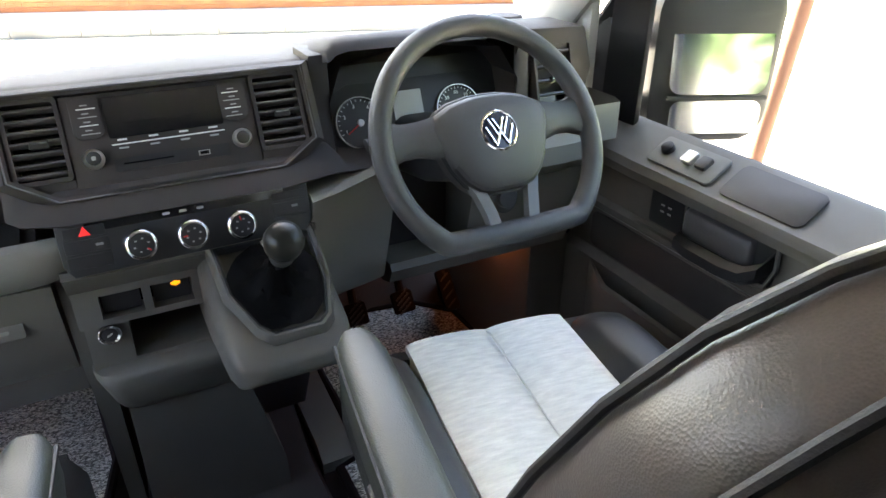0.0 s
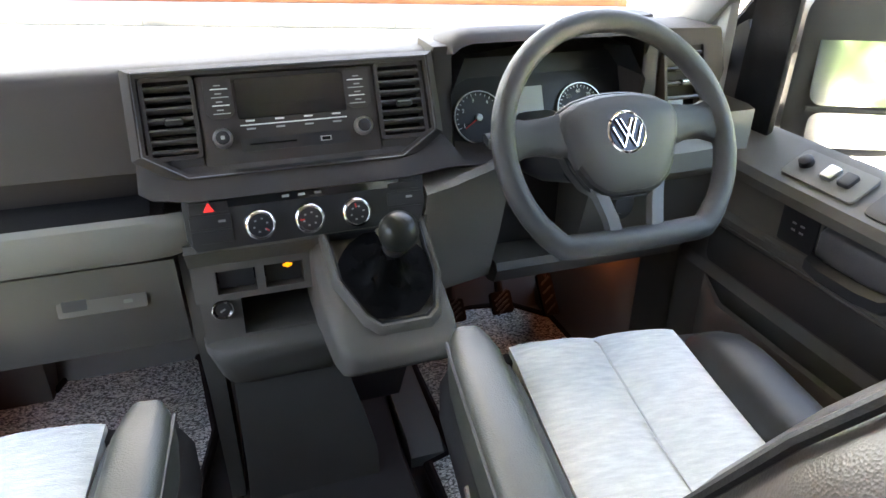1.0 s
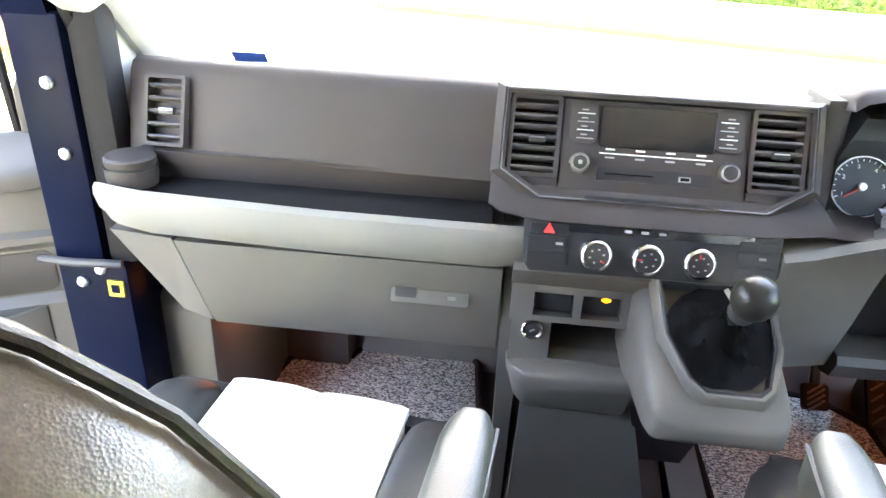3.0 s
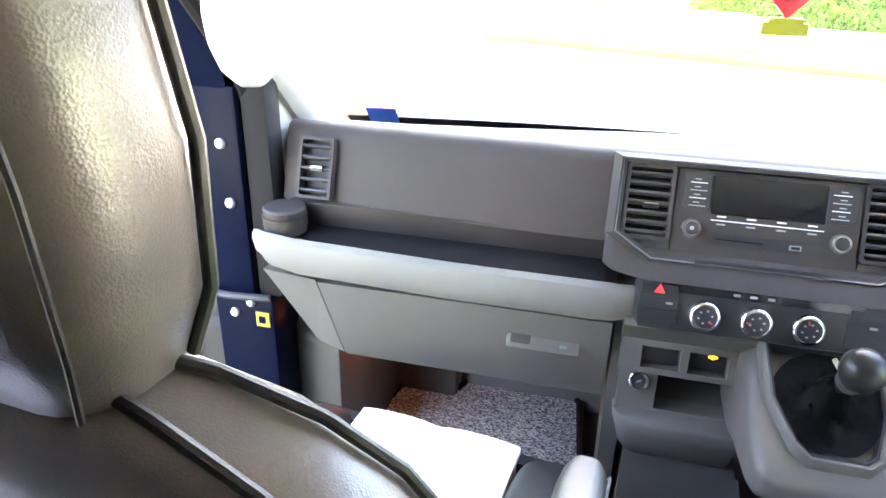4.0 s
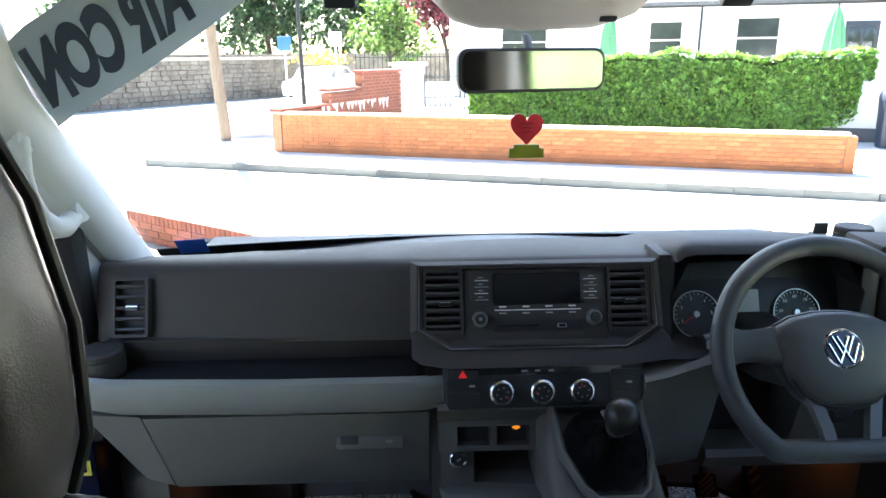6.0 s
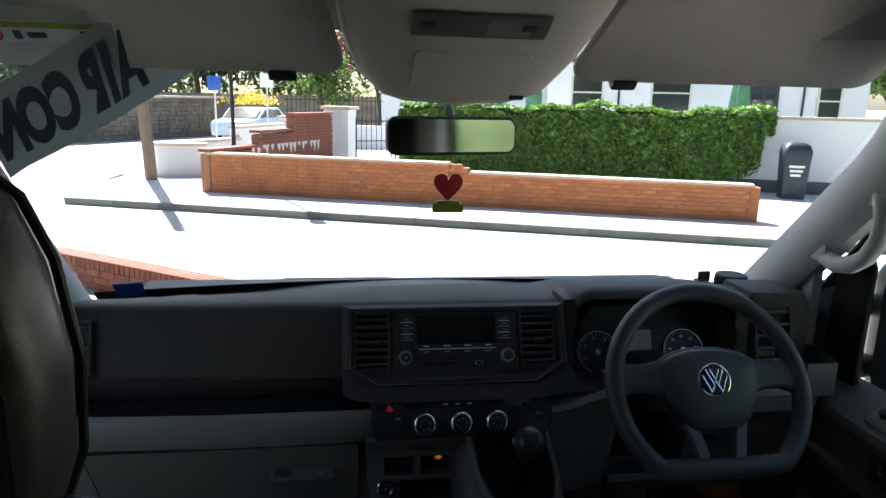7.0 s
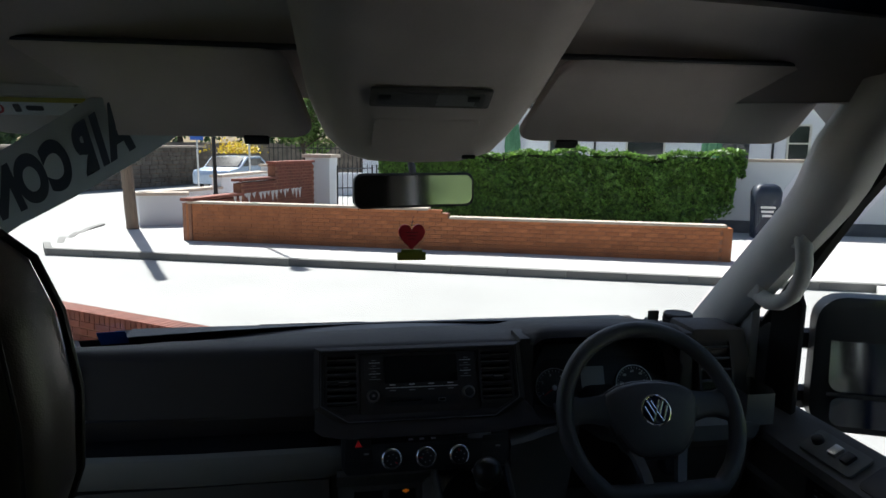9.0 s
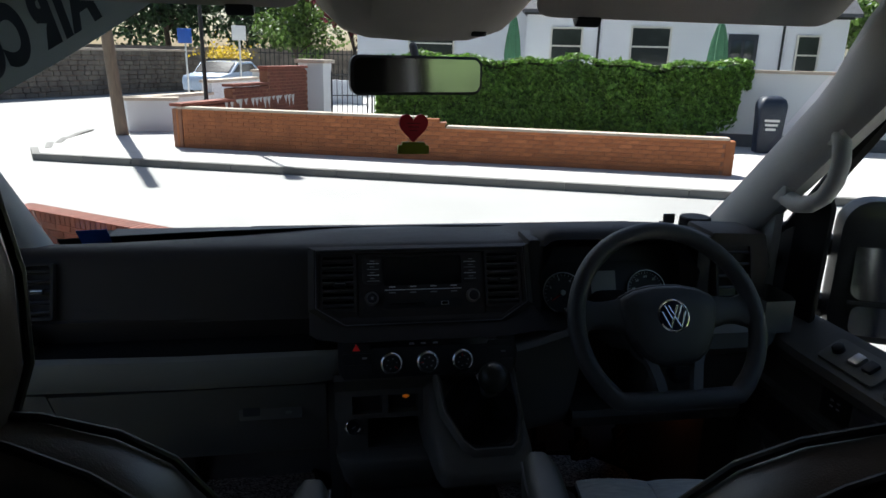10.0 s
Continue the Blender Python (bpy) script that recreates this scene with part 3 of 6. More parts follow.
# the passenger door stands wide open: the same door, mirrored
door_l = cab_door("passenger_door", "open navy passenger door with pale grey inner panel")
for o in door_l.children:
    o.data.transform(Matrix.Diagonal((-1, 1, 1, 1)))
    o.data.flip_normals()
door_l.matrix_world = Matrix.Translation((-1.02, 0.24, 0.60)) @ Matrix.Rotation(radians(-62), 4, "Z")
bolts = [(-0.972, 0.042, 1.53), (-0.965, 0.042, 1.41), (-0.985, 0.044, 1.16), (-0.945, 0.044, 1.19)]
for i, (x, y, z) in enumerate(bolts):
    part("bolt", lathe([(0, 0), (0.011, 0), (0.011, 0.006), (0.007, 0.010), (0, 0.010)], 8, Matrix.Translation((x, y + 0.008, z)) @ Matrix.Rotation(math.pi / 2, 4, "X")), BOLT, jamb, "zinc bolt head")

# ================================================================ DASHBOARD
dash = thing("dashboard", (0, 0.3, 1.2), "two-tone grey van dashboard with dark upper pad", "dashboard")


def back_y(x):
    return 0.885 - 0.34 * (x / 0.93) ** 2


# upper pad: section along x, with the hood rising in front of the driver
def pad_ring(x):
    bow = 0.03 * abs(x / 0.85) ** 3
    hood = ease((x - 0.235) / 0.07) * ease((0.70 - x) / 0.06)
    top = 1.562 + 0.006 * (1 - (x / 0.85) ** 2) + 0.040 * hood
    fall = 0.006 + 0.022 * ease(-x / 0.75)          # the far edge sinks towards the passenger side
    lowz = 1.418
    y0, yt = (0.055 + bow, 0.098 + bow)
    if hood > 0.5:
        y0, yt, lowz = 0.16, 0.05, 1.565
    by = back_y(x)
    return [(x, y0, lowz), (x, y0 + (yt - y0) * 0.5, lowz + (top - lowz) * 0.5), (x, yt - 0.004, top - 0.020), (x, yt + 0.006, top - 0.006), (x, yt + 0.028, top), (x, 0.24 - bow, top - 0.004 - 0.02 * hood - 0.5 * fall), (x, 0.34, top - 0.016 - 0.03 * hood - fall), (x, by - 0.12, 1.425), (x, by, 1.385 + 0.06 * (x / 0.9) ** 2), (x, by, 1.36), (x, 0.26, 1.38), (x, 0.20, lowz - 0.01 if hood < 0.5 else 1.53)]


xs = [-0.87, -0.86, -0.83, -0.7, -0.5, -0.3, -0.24, 0.0, 0.23, 0.25, 0.262, 0.275, 0.29, 0.31, 0.36, 0.45, 0.56, 0.62, 0.645, 0.66, 0.672, 0.685, 0.70, 0.75, 0.83, 0.86, 0.87]
part("top_pad", loft([pad_ring(x) for x in xs]), DASH, dash, "dark grained upper pad", 50)
# passenger shelf: channel between pad and lower band
part("shelf_back", prism([(0.060, 1.425), (0.105, 1.425), (0.13, 1.36), (-0.015, 1.345), (-0.015, 1.358), (0.085, 1.368)], "x", -0.845, -0.215, 0.003), DASH, dash, "dark storage ledge")
part("shelf_mat", prism([(-0.012, 1.361), (0.078, 1.370), (0.078, 1.373), (-0.012, 1.364)], "x", -0.80, -0.235), RUBBER, dash, "black rubber ledge mat")
band = [(-0.030, 1.380), (-0.040, 1.373), (-0.044, 1.357), (-0.030, 1.316), (-0.010, 1.296), (0.10, 1.292), (0.10, 1.345), (-0.010, 1.350), (-0.018, 1.375)]
rings = []
for x in (-0.895, -0.885, -0.86, -0.80, -0.5, -0.25, -0.215, -0.188, -0.176):
    k = ease((x + 0.895) / 0.05) - 0.35 * ease((x + 0.23) / 0.05)
    lift = 0.014 * ease((-0.7 - x) / 0.19)
    rings.append([(x, 0.10 + (y - 0.10) * (0.72 + 0.28 * k), z * 1 + lift + (1.335 - z) * 0.3 * (1 - k)) for y, z in band])
part("lower_band", loft(rings), DASH_LIGHT, dash, "light grey lower band")
# glove box: side cheek and door
part("end_cheek", loft([[(-0.880, 0.00, 1.300), (-0.880, 0.10, 1.300), (-0.80, 0.12, 1.10), (-0.80, 0.06, 1.115)], [(-0.768, -0.008, 1.296), (-0.768, 0.10, 1.296), (-0.742, 0.12, 1.085), (-0.742, 0.055, 1.10)]]), DASH_MID, dash)
gx0, gx1 = -0.763, -0.212
part("glovebox_door", loft([[(x0, -0.010, 1.293), (x0 + dx, 0.004, 1.235), (x0 + 2 * dx, 0.045, 1.115), (x0 + 2 * dx, 0.062, 1.092), (x0 + 2 * dx, 0.30, 1.07), (x0, 0.30, 1.29)] for x0, dx in ((gx0, 0.012), (gx0 + 0.004, 0.012), (-0.5, 0.0), (gx1 - 0.003, 0.0), (gx1, 0.0))]), DASH_MID, dash, "mid-grey glovebox door")
gm = facing((-0.330, 0.006, 1.229), 14)
gl = part("glovebox_latch", plate(0.132, 0.040, 0.004, 0.003, 0.001, gm), DASH_MID, dash)
part("latch_recess", plate(0.036, 0.026, 0.003, 0.0015, 0, gm @ T(-0.040, 0.003, 0.0032)), BLACK, gl, "dark finger recess")
part("latch_symbol", plate(0.014, 0.006, 0.002, 0.001, 0, gm @ T(0.038, -0.006, 0.0032)), DASH_LIGHT, gl)
part("under_dash", prism([(0.30, 1.29), (0.30, 1.05), (0.60, 0.98), (0.88, 0.98), (0.88, 1.42), (0.2, 1.42)], "x", -0.86, 0.86), BLACK, dash, "dark lower dash body")

# side air vents
def air_vent(parent, m, w, h, n, label, tab=0.0, frame_mat=None):
    """A slatted outlet set in a frame; m is its panel frame."""
    v = part("air_vent", plate(w, h, 0.004, 0.002, 0, m @ T(0, 0, -0.030)), GLOSS_BLACK, parent, label)
    rim = 0.006
    o, i = rounded(w, h, 0.006, 3), rounded(w - 2 * rim, h - 2 * rim, 0.004, 3)
    bm = loft([[(*p, 0.004) for p in o], [(*p, 0.004) for p in i], [(*p, -0.03) for p in i], [(*p, -0.03) for p in o], [(*p, 0.004) for p in o]], True, False)
    bmesh.ops.remove_doubles(bm, verts=bm.verts[:], dist=1e-6)
    part("vent_frame", moved(bm, m), frame_mat or DASH, v)
    for k in range(n):
        y = -h / 2 + rim + (k + 0.5) * (h - 2 * rim) / n
        bm = prism([(-0.012, -0.0055), (0.005, -0.0040), (0.008, -0.0010), (0.007, 0.0015), (0.002, 0.0030), (-0.012, 0.0020)], "x", -w / 2 + rim, w / 2 - rim)
        bm = merge(bm)
        bm.transform(m @ T(0, y, 0) @ Matrix(((1, 0, 0, 0), (0, 0, 1, 0), (0, 1, 0, -0.006), (0, 0, 0, 1))))
        part("slat", bm, SLAT, v)
    part("slider_tab", plate(0.026, 0.012, 0.002, 0.010, 0.002, m @ T(0.004, tab, -0.004)), BLACK, v)
    part("tab_mark", plate(0.022, 0.002, 0.0005, 0.001, 0, m @ T(0.004, tab + 0.002, 0.006)), SILVER, v)
    return v


air_vent(dash, facing((-0.795, 0.082, 1.488), 20), 0.070, 0.118, 5, "dark slatted side air vent")
part("airbag_mark", plate(0.028, 0.006, 0.001, 0.0008, 0, facing((-0.700, 0.066, 1.447), 20)), DASH, dash)
air_vent(dash, facing((0.755, 0.055, 1.488), 16), 0.095, 0.150, 5, "dark slatted side air vent")
part("vent_surround", prism([(0.692, 1.405), (0.845, 1.405), (0.865, 1.50), (0.84, 1.585), (0.70, 1.59), (0.685, 1.50)], "y", 0.075, 0.20, 0.01), DASH, dash, "dark moulded vent surround")

# ---- centre panel
CM = facing((0.0, 0.030, 1.492), 24)
outline = [(-0.231, 0.084), (0.231, 0.084), (0.234, -0.040), (0.172, -0.079), (-0.170, -0.079), (-0.232, -0.040)]
inner = [(-0.222, 0.076), (0.222, 0.076), (0.225, -0.036), (0.168, -0.071), (-0.166, -0.071), (-0.223, -0.036)]
grow = [(x * 1.055, y * 1.10) for x, y in outline]
bm = loft([[(*p, -0.06) for p in grow], [(*p, -0.004) for p in grow], [(x * 1.01, y * 1.02, 0.006) for x, y in outline], [(*p, 0.008) for p in outline], [(*p, 0.006) for p in inner], [(*p, -0.008) for p in inner], [(*p, -0.06) for p in inner]], True, False)
part("centre_bezel", moved(bm, CM), DASH, dash, "dark bevelled bezel round the radio", 25)
# Thin lighter tube stands for the highlight along the satin bezel edge.
part("bezel_line", moved(tube([(x * 0.985, y * 0.985, 0.0075) for x, y in outline], 0.0016, 6, True), CM), surface("satin_edge_highlight", (0.16, 0.16, 0.17), 0.35, 0.6, grain=200), dash, "thin paler line for the satin edge highlight")
# fascia between the vents
part("radio_fascia", moved(prism([(-0.140, 0.074), (0.137, 0.074), (0.137, -0.069), (-0.140, -0.069)], "z", -0.02, -0.002, 0.001), CM), DASH, dash, "dark brown-grey radio fascia")
part("fascia_foot", moved(prism([(-0.218, -0.048), (-0.142, -0.048), (-0.142, -0.070), (-0.168, -0.070)], "z", -0.02, -0.003), CM), DASH, dash)
part("fascia_foot", moved(prism([(0.221, -0.048), (0.140, -0.048), (0.140, -0.070), (0.168, -0.070)], "z", -0.02, -0.003), CM), DASH, dash)
part("panel_foot", moved(prism([(-0.10, 0.0), (0.10, 0.0), (0.10, 0.004), (-0.10, 0.004)], "z", 0, 0.003), CM @ T(0, -0.0755, 0.008)), BLACK, dash)
air_vent(dash, CM @ T(-0.181, 0.014, -0.002), 0.078, 0.124, 7, "dark slatted centre air vent", -0.004)
air_vent(dash, CM @ T(0.180, 0.014, -0.002), 0.082, 0.124, 7, "dark slatted centre air vent", -0.004)
radio = thing("car_radio", (0, 0.03, 1.49), "black car radio with switched-off display and two knobs", "radio")
part("screen_surround", plate(0.170, 0.062, 0.004, 0.003, 0.001, CM @ T(0.002, 0.036, -0.002)), GLOSS_BLACK, radio)
part("display", plate(0.128, 0.034, 0.002, 0.001, 0, CM @ T(0.004, 0.043, 0.0012)), SCREEN, radio, "dark glossy display")
for s in (-1, 1):
    part("button_column", moved(prism([(-0.021, 0.032), (0.021, 0.032), (0.021, -0.020), (0.012, -0.028), (-0.012, -0.028), (-0.021, -0.020)], "z", 0, 0.003, 0.001), CM @ T(s * 0.108, 0.036, -0.002)), DASH, radio)
    for k in range(4):
        part("button_line", plate(0.026, 0.0016, 0.0004, 0.0008, 0, CM @ T(s * 0.108 - s * 0.002, 0.053 - 0.0125 * k, 0.0012)), GREY_PRINT if k % 2 else WHITE_PAINT, radio)
        part("button_text", plate(0.010, 0.0020, 0.0004, 0.0008, 0, CM @ T(s * 0.108, 0.0585 - 0.0125 * k, 0.0012)), GREY_PRINT, radio)
for y in (0.0015, -0.011):
    for k in range(4):
        part("key_text", plate(0.014, 0.0026, 0.0005, 0.0008, 0, CM @ T(-0.066 + 0.045 * k, y, 0.0002)), WHITE_PAINT if y > 0 else GREY_PRINT, radio)
part("key_divider", plate(0.168, 0.0018, 0.0004, 0.0008, 0, CM @ T(0.002, -0.005, 0.0002)), WHITE_PAINT, radio)
part("lower_bay", plate(0.172, 0.020, 0.002, 0.001, 0, CM @ T(0.002, -0.036, -0.0020)), BLACK, radio)
part("card_slot", plate(0.072, 0.002, 0.0006, 0.0008, 0, CM @ T(-0.035, -0.035, -0.0006)), GLOSS_BLACK, radio)
part("socket_rim", plate(0.018, 0.008, 0.001, 0.001, 0, CM @ T(0.048, -0.036, -0.0008)), GREY_PRINT, radio)
part("socket", plate(0.013, 0.005, 0.001, 0.001, 0, CM @ T(0.048, -0.036, 0.0004)), GLOSS_BLACK, radio)
for s in (-1, 1):
    k = part("radio_knob", lathe([(0, 0), (0.0155, 0), (0.015, 0.003), (0.0145, 0.012), (0.0125, 0.0145), (0.0105, 0.0145), (0.0100, 0.004)], 28, CM @ T(s * 0.1105, -0.022, -0.002)), SILVER, radio, "silver-rimmed black knob")
    part("knob_face", lathe([(0, 0), (0.0105, 0), (0.0105, 0.0148), (0.008, 0.0160), (0, 0.0160)], 24, CM @ T(s * 0.1105, -0.022, -0.002)), BLACK, k)
    if s < 0:
        part("knob_symbol", plate(0.006, 0.006, 0.001, 0.0006, 0, CM @ T(s * 0.1105, -0.022, 0.0142)), GREY_PRINT, k)

# dark apron between the radio bezel and the heater panel, sweeping into the wings
rings = []
for x, dz, dy, zt in ((-0.243, 0.020, 0.030, 1.445), (-0.225, 0.010, 0.012, 1.445), (-0.17, 0.0, 0.0, 1.445), (0.0, 0.0, 0.0, 1.445), (0.17, 0.0, 0.0, 1.445), (0.23, 0.004, 0.012, 1.445), (0.262, 0.003, 0.02, 1.430), (0.285, 0.0, 0.03, 1.402), (0.33, 0.0, 0.04, 1.396), (0.385, -0.005, 0.05, 1.392)):
    lowest = 1.388 + dz * 0.5
    rings.append([(x, 0.018 + dy, zt), (x, 0.000 + dy, min(1.428, zt - 0.002)), (x, -0.026 + dy, min(1.405 + dz * 0.4, zt - 0.004)), (x, -0.034 + dy, min(1.396 + dz * 0.5, zt - 0.010)), (x, -0.020 + dy, min(lowest, zt - 0.020)), (x, 0.08, min(1.385, zt - 0.022)), (x, 0.10, zt)])
part("apron", loft(rings), DASH, dash, "dark sweeping apron below the radio", 50)

# ---- heater panel
HM = facing((0.005, -0.036, 1.354), 14)
part("heater_panel", moved(prism([(-0.190, 0.042), (0.192, 0.042), (0.192, -0.018), (0.180, -0.036), (-0.178, -0.040), (-0.190, -0.022)], "z", -0.04, 0.0, 0.003), HM), BLACK, dash, "black heater control panel")
part("panel_top_strip", plate(0.30, 0.014, 0.002, 0.0015, 0, HM @ T(0.0, 0.033, 0)), GLOSS_BLACK, dash)
for k, x in enumerate((-0.079, -0.002, 0.074)):
    kn = part("heater_knob", lathe([(0, 0), (0.0255, 0), (0.0255, 0.004), (0.0235, 0.013), (0.0205, 0.0155), (0.0185, 0.0155), (0.0180, 0.004)], 36, HM @ T(x, -0.006, 0)), CHROME, dash, "chrome-rimmed rotary heater knob")
    part("knob_face", lathe([(0, 0), (0.0185, 0), (0.0185, 0.0140), (0.016, 0.0150), (0, 0.0150)], 32, HM @ T(x, -0.006, 0)), BLACK, kn)
    part("pointer", plate(0.0022, 0.007, 0.0005, 0.001, 0, HM @ T(x, -0.006, 0.0148) @ Matrix.Rotation(radians((-130, 90, 10)[k]), 4, "Z") @ T(0, 0.0125, 0)), RED_PRINT, kn, "red pointer")
    for j in range(6):
        a = radians(60 * j + 15)
        part("dial_symbol", plate(0.0034, 0.0026, 0.0005, 0.0006, 0, HM @ T(x + 0.0105 * math.cos(a), -0.006 + 0.0105 * math.sin(a), 0.0149)), GREY_PRINT, kn)
tri = [(-0.0085, -0.006), (0.0085, -0.006), (0.0, 0.0085)]
part("hazard_key", plate(0.058, 0.016, 0.002, 0.004, 0.001, HM @ T(-0.152, 0.028, -0.002)), BLACK, dash)
part("hazard_triangle", moved(prism(tri, "z", 0.0, 0.0012), HM @ T(-0.152, 0.028, 0.0022)), LAMP_RED, dash, "lit red hazard triangle")
for x, y, w in ((-0.152, 0.006, 0.062), (-0.152, -0.018, 0.062), (0.157, 0.006, 0.058), (0.157, -0.018, 0.058), (0.157, 0.027, 0.054)):
    part("blank_key", plate(w, 0.020 if y < 0.02 else 0.012, 0.002, 0.004, 0.001, HM @ T(x, y, -0.002)), BLACK, dash)
for x, y in ((-0.135, 0.006), (0.165, 0.008), (-0.035, 0.033), (-0.010, 0.033), (0.016, 0.033)):
    part("key_symbol", plate(0.011, 0.004, 0.001, 0.0008, 0, HM @ T(x, y, 0.0022)), GREY_PRINT, dash)

# ---- light lower centre with pockets
LM = facing((0, 0.004, 1.285), 10)
part("centre_surround", loft([[(x, -0.026 + dy, 1.318), (x, -0.030 + dy, 1.306), (x, -0.014 + dy, 1.292), (x, 0.008, 1.262), (x, 0.10, 1.262), (x, 0.10, 1.32)] for x, dy in ((-0.195, 0.0), (-0.1, -0.002), (0.1, -0.002), (0.205, 0.0))]), DASH_MID, dash, "mid-grey trim under the heater panel")
# upper pocket frame with two bays
PM = facing((-0.082, 0.012, 1.228), 6)


def frame_with_holes(w, h, holes, depth):
    """A face plate with rectangular openings, as bars round them."""
    xs_ = sorted({-w / 2, w / 2, *[v for hx, hy, hw, hh in holes for v in (hx - hw / 2, hx + hw / 2)]})
    ys_ = sorted({-h / 2, h / 2, *[v for hx, hy, hw, hh in holes for v in (hy - hh / 2, hy + hh / 2)]})
    bm = bmesh.new()
    for x0, x1 in zip(xs_, xs_[1:]):
        for y0, y1 in zip(ys_, ys_[1:]):
            cx, cy = (x0 + x1) / 2, (y0 + y1) / 2
            if any(abs(cx - hx) < hw / 2 and abs(cy - hy) < hh / 2 for hx, hy, hw, hh in holes):
                continue
            q = bmesh.ops.create_cube(bm, size=1)
            bmesh.ops.transform(bm, verts=q["verts"], matrix=T(cx, cy, -depth / 2) @ Matrix.Diagonal((x1 - x0, y1 - y0, depth, 1)))
    bmesh.ops.remove_doubles(bm, verts=bm.verts[:], dist=1e-5)
    return bm


console = thing("centre_console", (0.0, 0.05, 0.6), "grey centre console with open pockets and gear lever housing", "console")
part("pocket_face", moved(frame_with_holes(0.222, 0.072, [(-0.040, -0.004, 0.066, 0.042), (0.040, -0.004, 0.066, 0.042)], 0.05), PM), DASH_MID, console)
part("side_cheek", loft([[(xl, 0.32, z), (xl, y0, z), (-0.170, y0, z), (-0.170, 0.32, z)] for z, y0, xl in ((0.62, 0.12, -0.200), (0.95, 0.085, -0.203), (1.09, 0.045, -0.206), (1.20, 0.022, -0.207), (1.288, 0.012, -0.207))]), DASH_MID, console, "grey side cheek of the console")
part("pocket_lining", box(-0.19, 0.025, 0.06, 0.065, 1.19, 1.27, 0), GLOSS_BLACK, console)
part("switch_blank", plate(0.060, 0.036, 0.003, 0.003, 0.001, PM @ T(-0.040, -0.004, -0.020)), BLACK, console)
part("switch_blank", plate(0.060, 0.036, 0.003, 0.003, 0.001, PM @ T(0.040, -0.004, -0.020)), BLACK, console)
part("amber_light", merge(plate(0.016, 0.005, 0.002, 0.001, 0, PM @ T(0.048, 0.006, -0.0165)), plate(0.006, 0.009, 0.001, 0.001, 0, PM @ T(0.048, 0.006, -0.0165))), LAMP_AMBER, console, "lit amber switch light")
TM = facing((-0.075, 0.022, 1.143), 4)
part("tray_face", moved(frame_with_holes(0.225, 0.094, [(0.022, 0.004, 0.134, 0.072)], 0.16), TM), DASH_MID, console, "open storage tray")
part("tray_lining", merge(box(-0.19, 0.04, 0.155, 0.16, 1.09, 1.20, 0), box(-0.12, 0.03, 0.05, 0.155, 1.100, 1.103, 0)), BLACK, console)
sk = part("power_socket", lathe([(0, 0), (0.0185, 0), (0.0185, 0.004), (0.0165, 0.006), (0.0125, 0.005), (0.012, 0.002)], 28, facing((-0.152, 0.020, 1.168), 10)), CHROME, console, "chrome-ringed power socket")
part("socket_cap", lathe([(0, 0), (0.0125, 0), (0.0125, 0.0035), (0, 0.0035)], 24, facing((-0.152, 0.019, 1.168), 10)), BLACK, sk)
part("cap_symbol", plate(0.010, 0.003, 0.001, 0.001, 0, facing((-0.152, 0.0155, 1.168), 10) @ Matrix.Rotation(0.5, 4, "Z")), GREY_PRINT, sk)
# lower bin, bulging towards the seats
rings = []
for z, y0, xl, xr in ((1.108, 0.030, -0.190, 0.03), (1.100, -0.005, -0.192, 0.03), (1.088, -0.012, -0.190, 0.03), (1.06, -0.002, -0.183, 0.03), (1.00, 0.030, -0.172, 0.03), (0.975, 0.055, -0.165, 0.03), (0.968, 0.09, -0.16, 0.03)):
    rings.append([(xl, 0.30, z), (xl, y0 + 0.03, z), (xl + 0.012, y0 + 0.008, z), (xl + 0.03, y0, z), (xr, y0, z), (xr, 0.30, z)])
part("lower_bin", loft(rings), DASH_MID, console, "rounded lower bin", 50)
# gear lever housing: a nose that leans out
rings = []
for y, zt, zb, xl, xr in ((0.10, 1.305, 1.075, 0.004, 0.208), (0.0, 1.305, 1.078, 0.003, 0.207), (-0.05, 1.288, 1.100, 0.002, 0.206), (-0.12, 1.254, 1.124, 0.002, 0.205), (-0.175, 1.226, 1.138, 0.004, 0.203), (-0.205, 1.209, 1.148, 0.009, 0.199), (-0.220, 1.196, 1.158, 0.020, 0.190), (-0.226, 1.186, 1.168, 0.04, 0.172)):
    w, h = xr - xl, zt - zb
    rings.append([((xl + xr) / 2 + px, y, (zt + zb) / 2 + pz) for px, pz in rounded(w, h, min(w, h) * 0.26, 5)])
part("gear_housing", loft(rings), DASH_MID, console, "mid-grey gear lever housing", 50)
GM = Matrix.Translation((0.108, -0.108, 1.267)) @ Matrix.Rotation(radians(28.5), 4, "X")
gp = [(-0.083, 0.085), (0.083, 0.085), (0.080, -0.02), (0.062, -0.085), (0.045, -0.100), (-0.030, -0.100), (-0.050, -0.080), (-0.078, -0.01)]
part("gaiter_rim", moved(loft([[(x * 1.12, y * 1.10, -0.010) for x, y in gp], [(x * 1.09, y * 1.08, 0.008) for x, y in gp], [(x * 1.03, y * 1.03, 0.014) for x, y in gp], [(x * 0.98, y * 0.98, 0.012) for x, y in gp], [(x * 0.95, y * 0.95, -0.004) for x, y in gp]], True, False), GM), DASH_MID, console, "raised grey rim round the gaiter", 60)
part("gaiter_frame", moved(loft([[(x * 0.975, y * 0.975, -0.002) for x, y in gp], [(x * 0.975, y * 0.975, 0.009) for x, y in gp], [(x * 0.93, y * 0.93, 0.010) for x, y in gp], [(x * 0.90, y * 0.90, -0.004) for x, y in gp]], True, False), GM), BLACK, console, "black gaiter frame")
random.seed(5)
rings = []
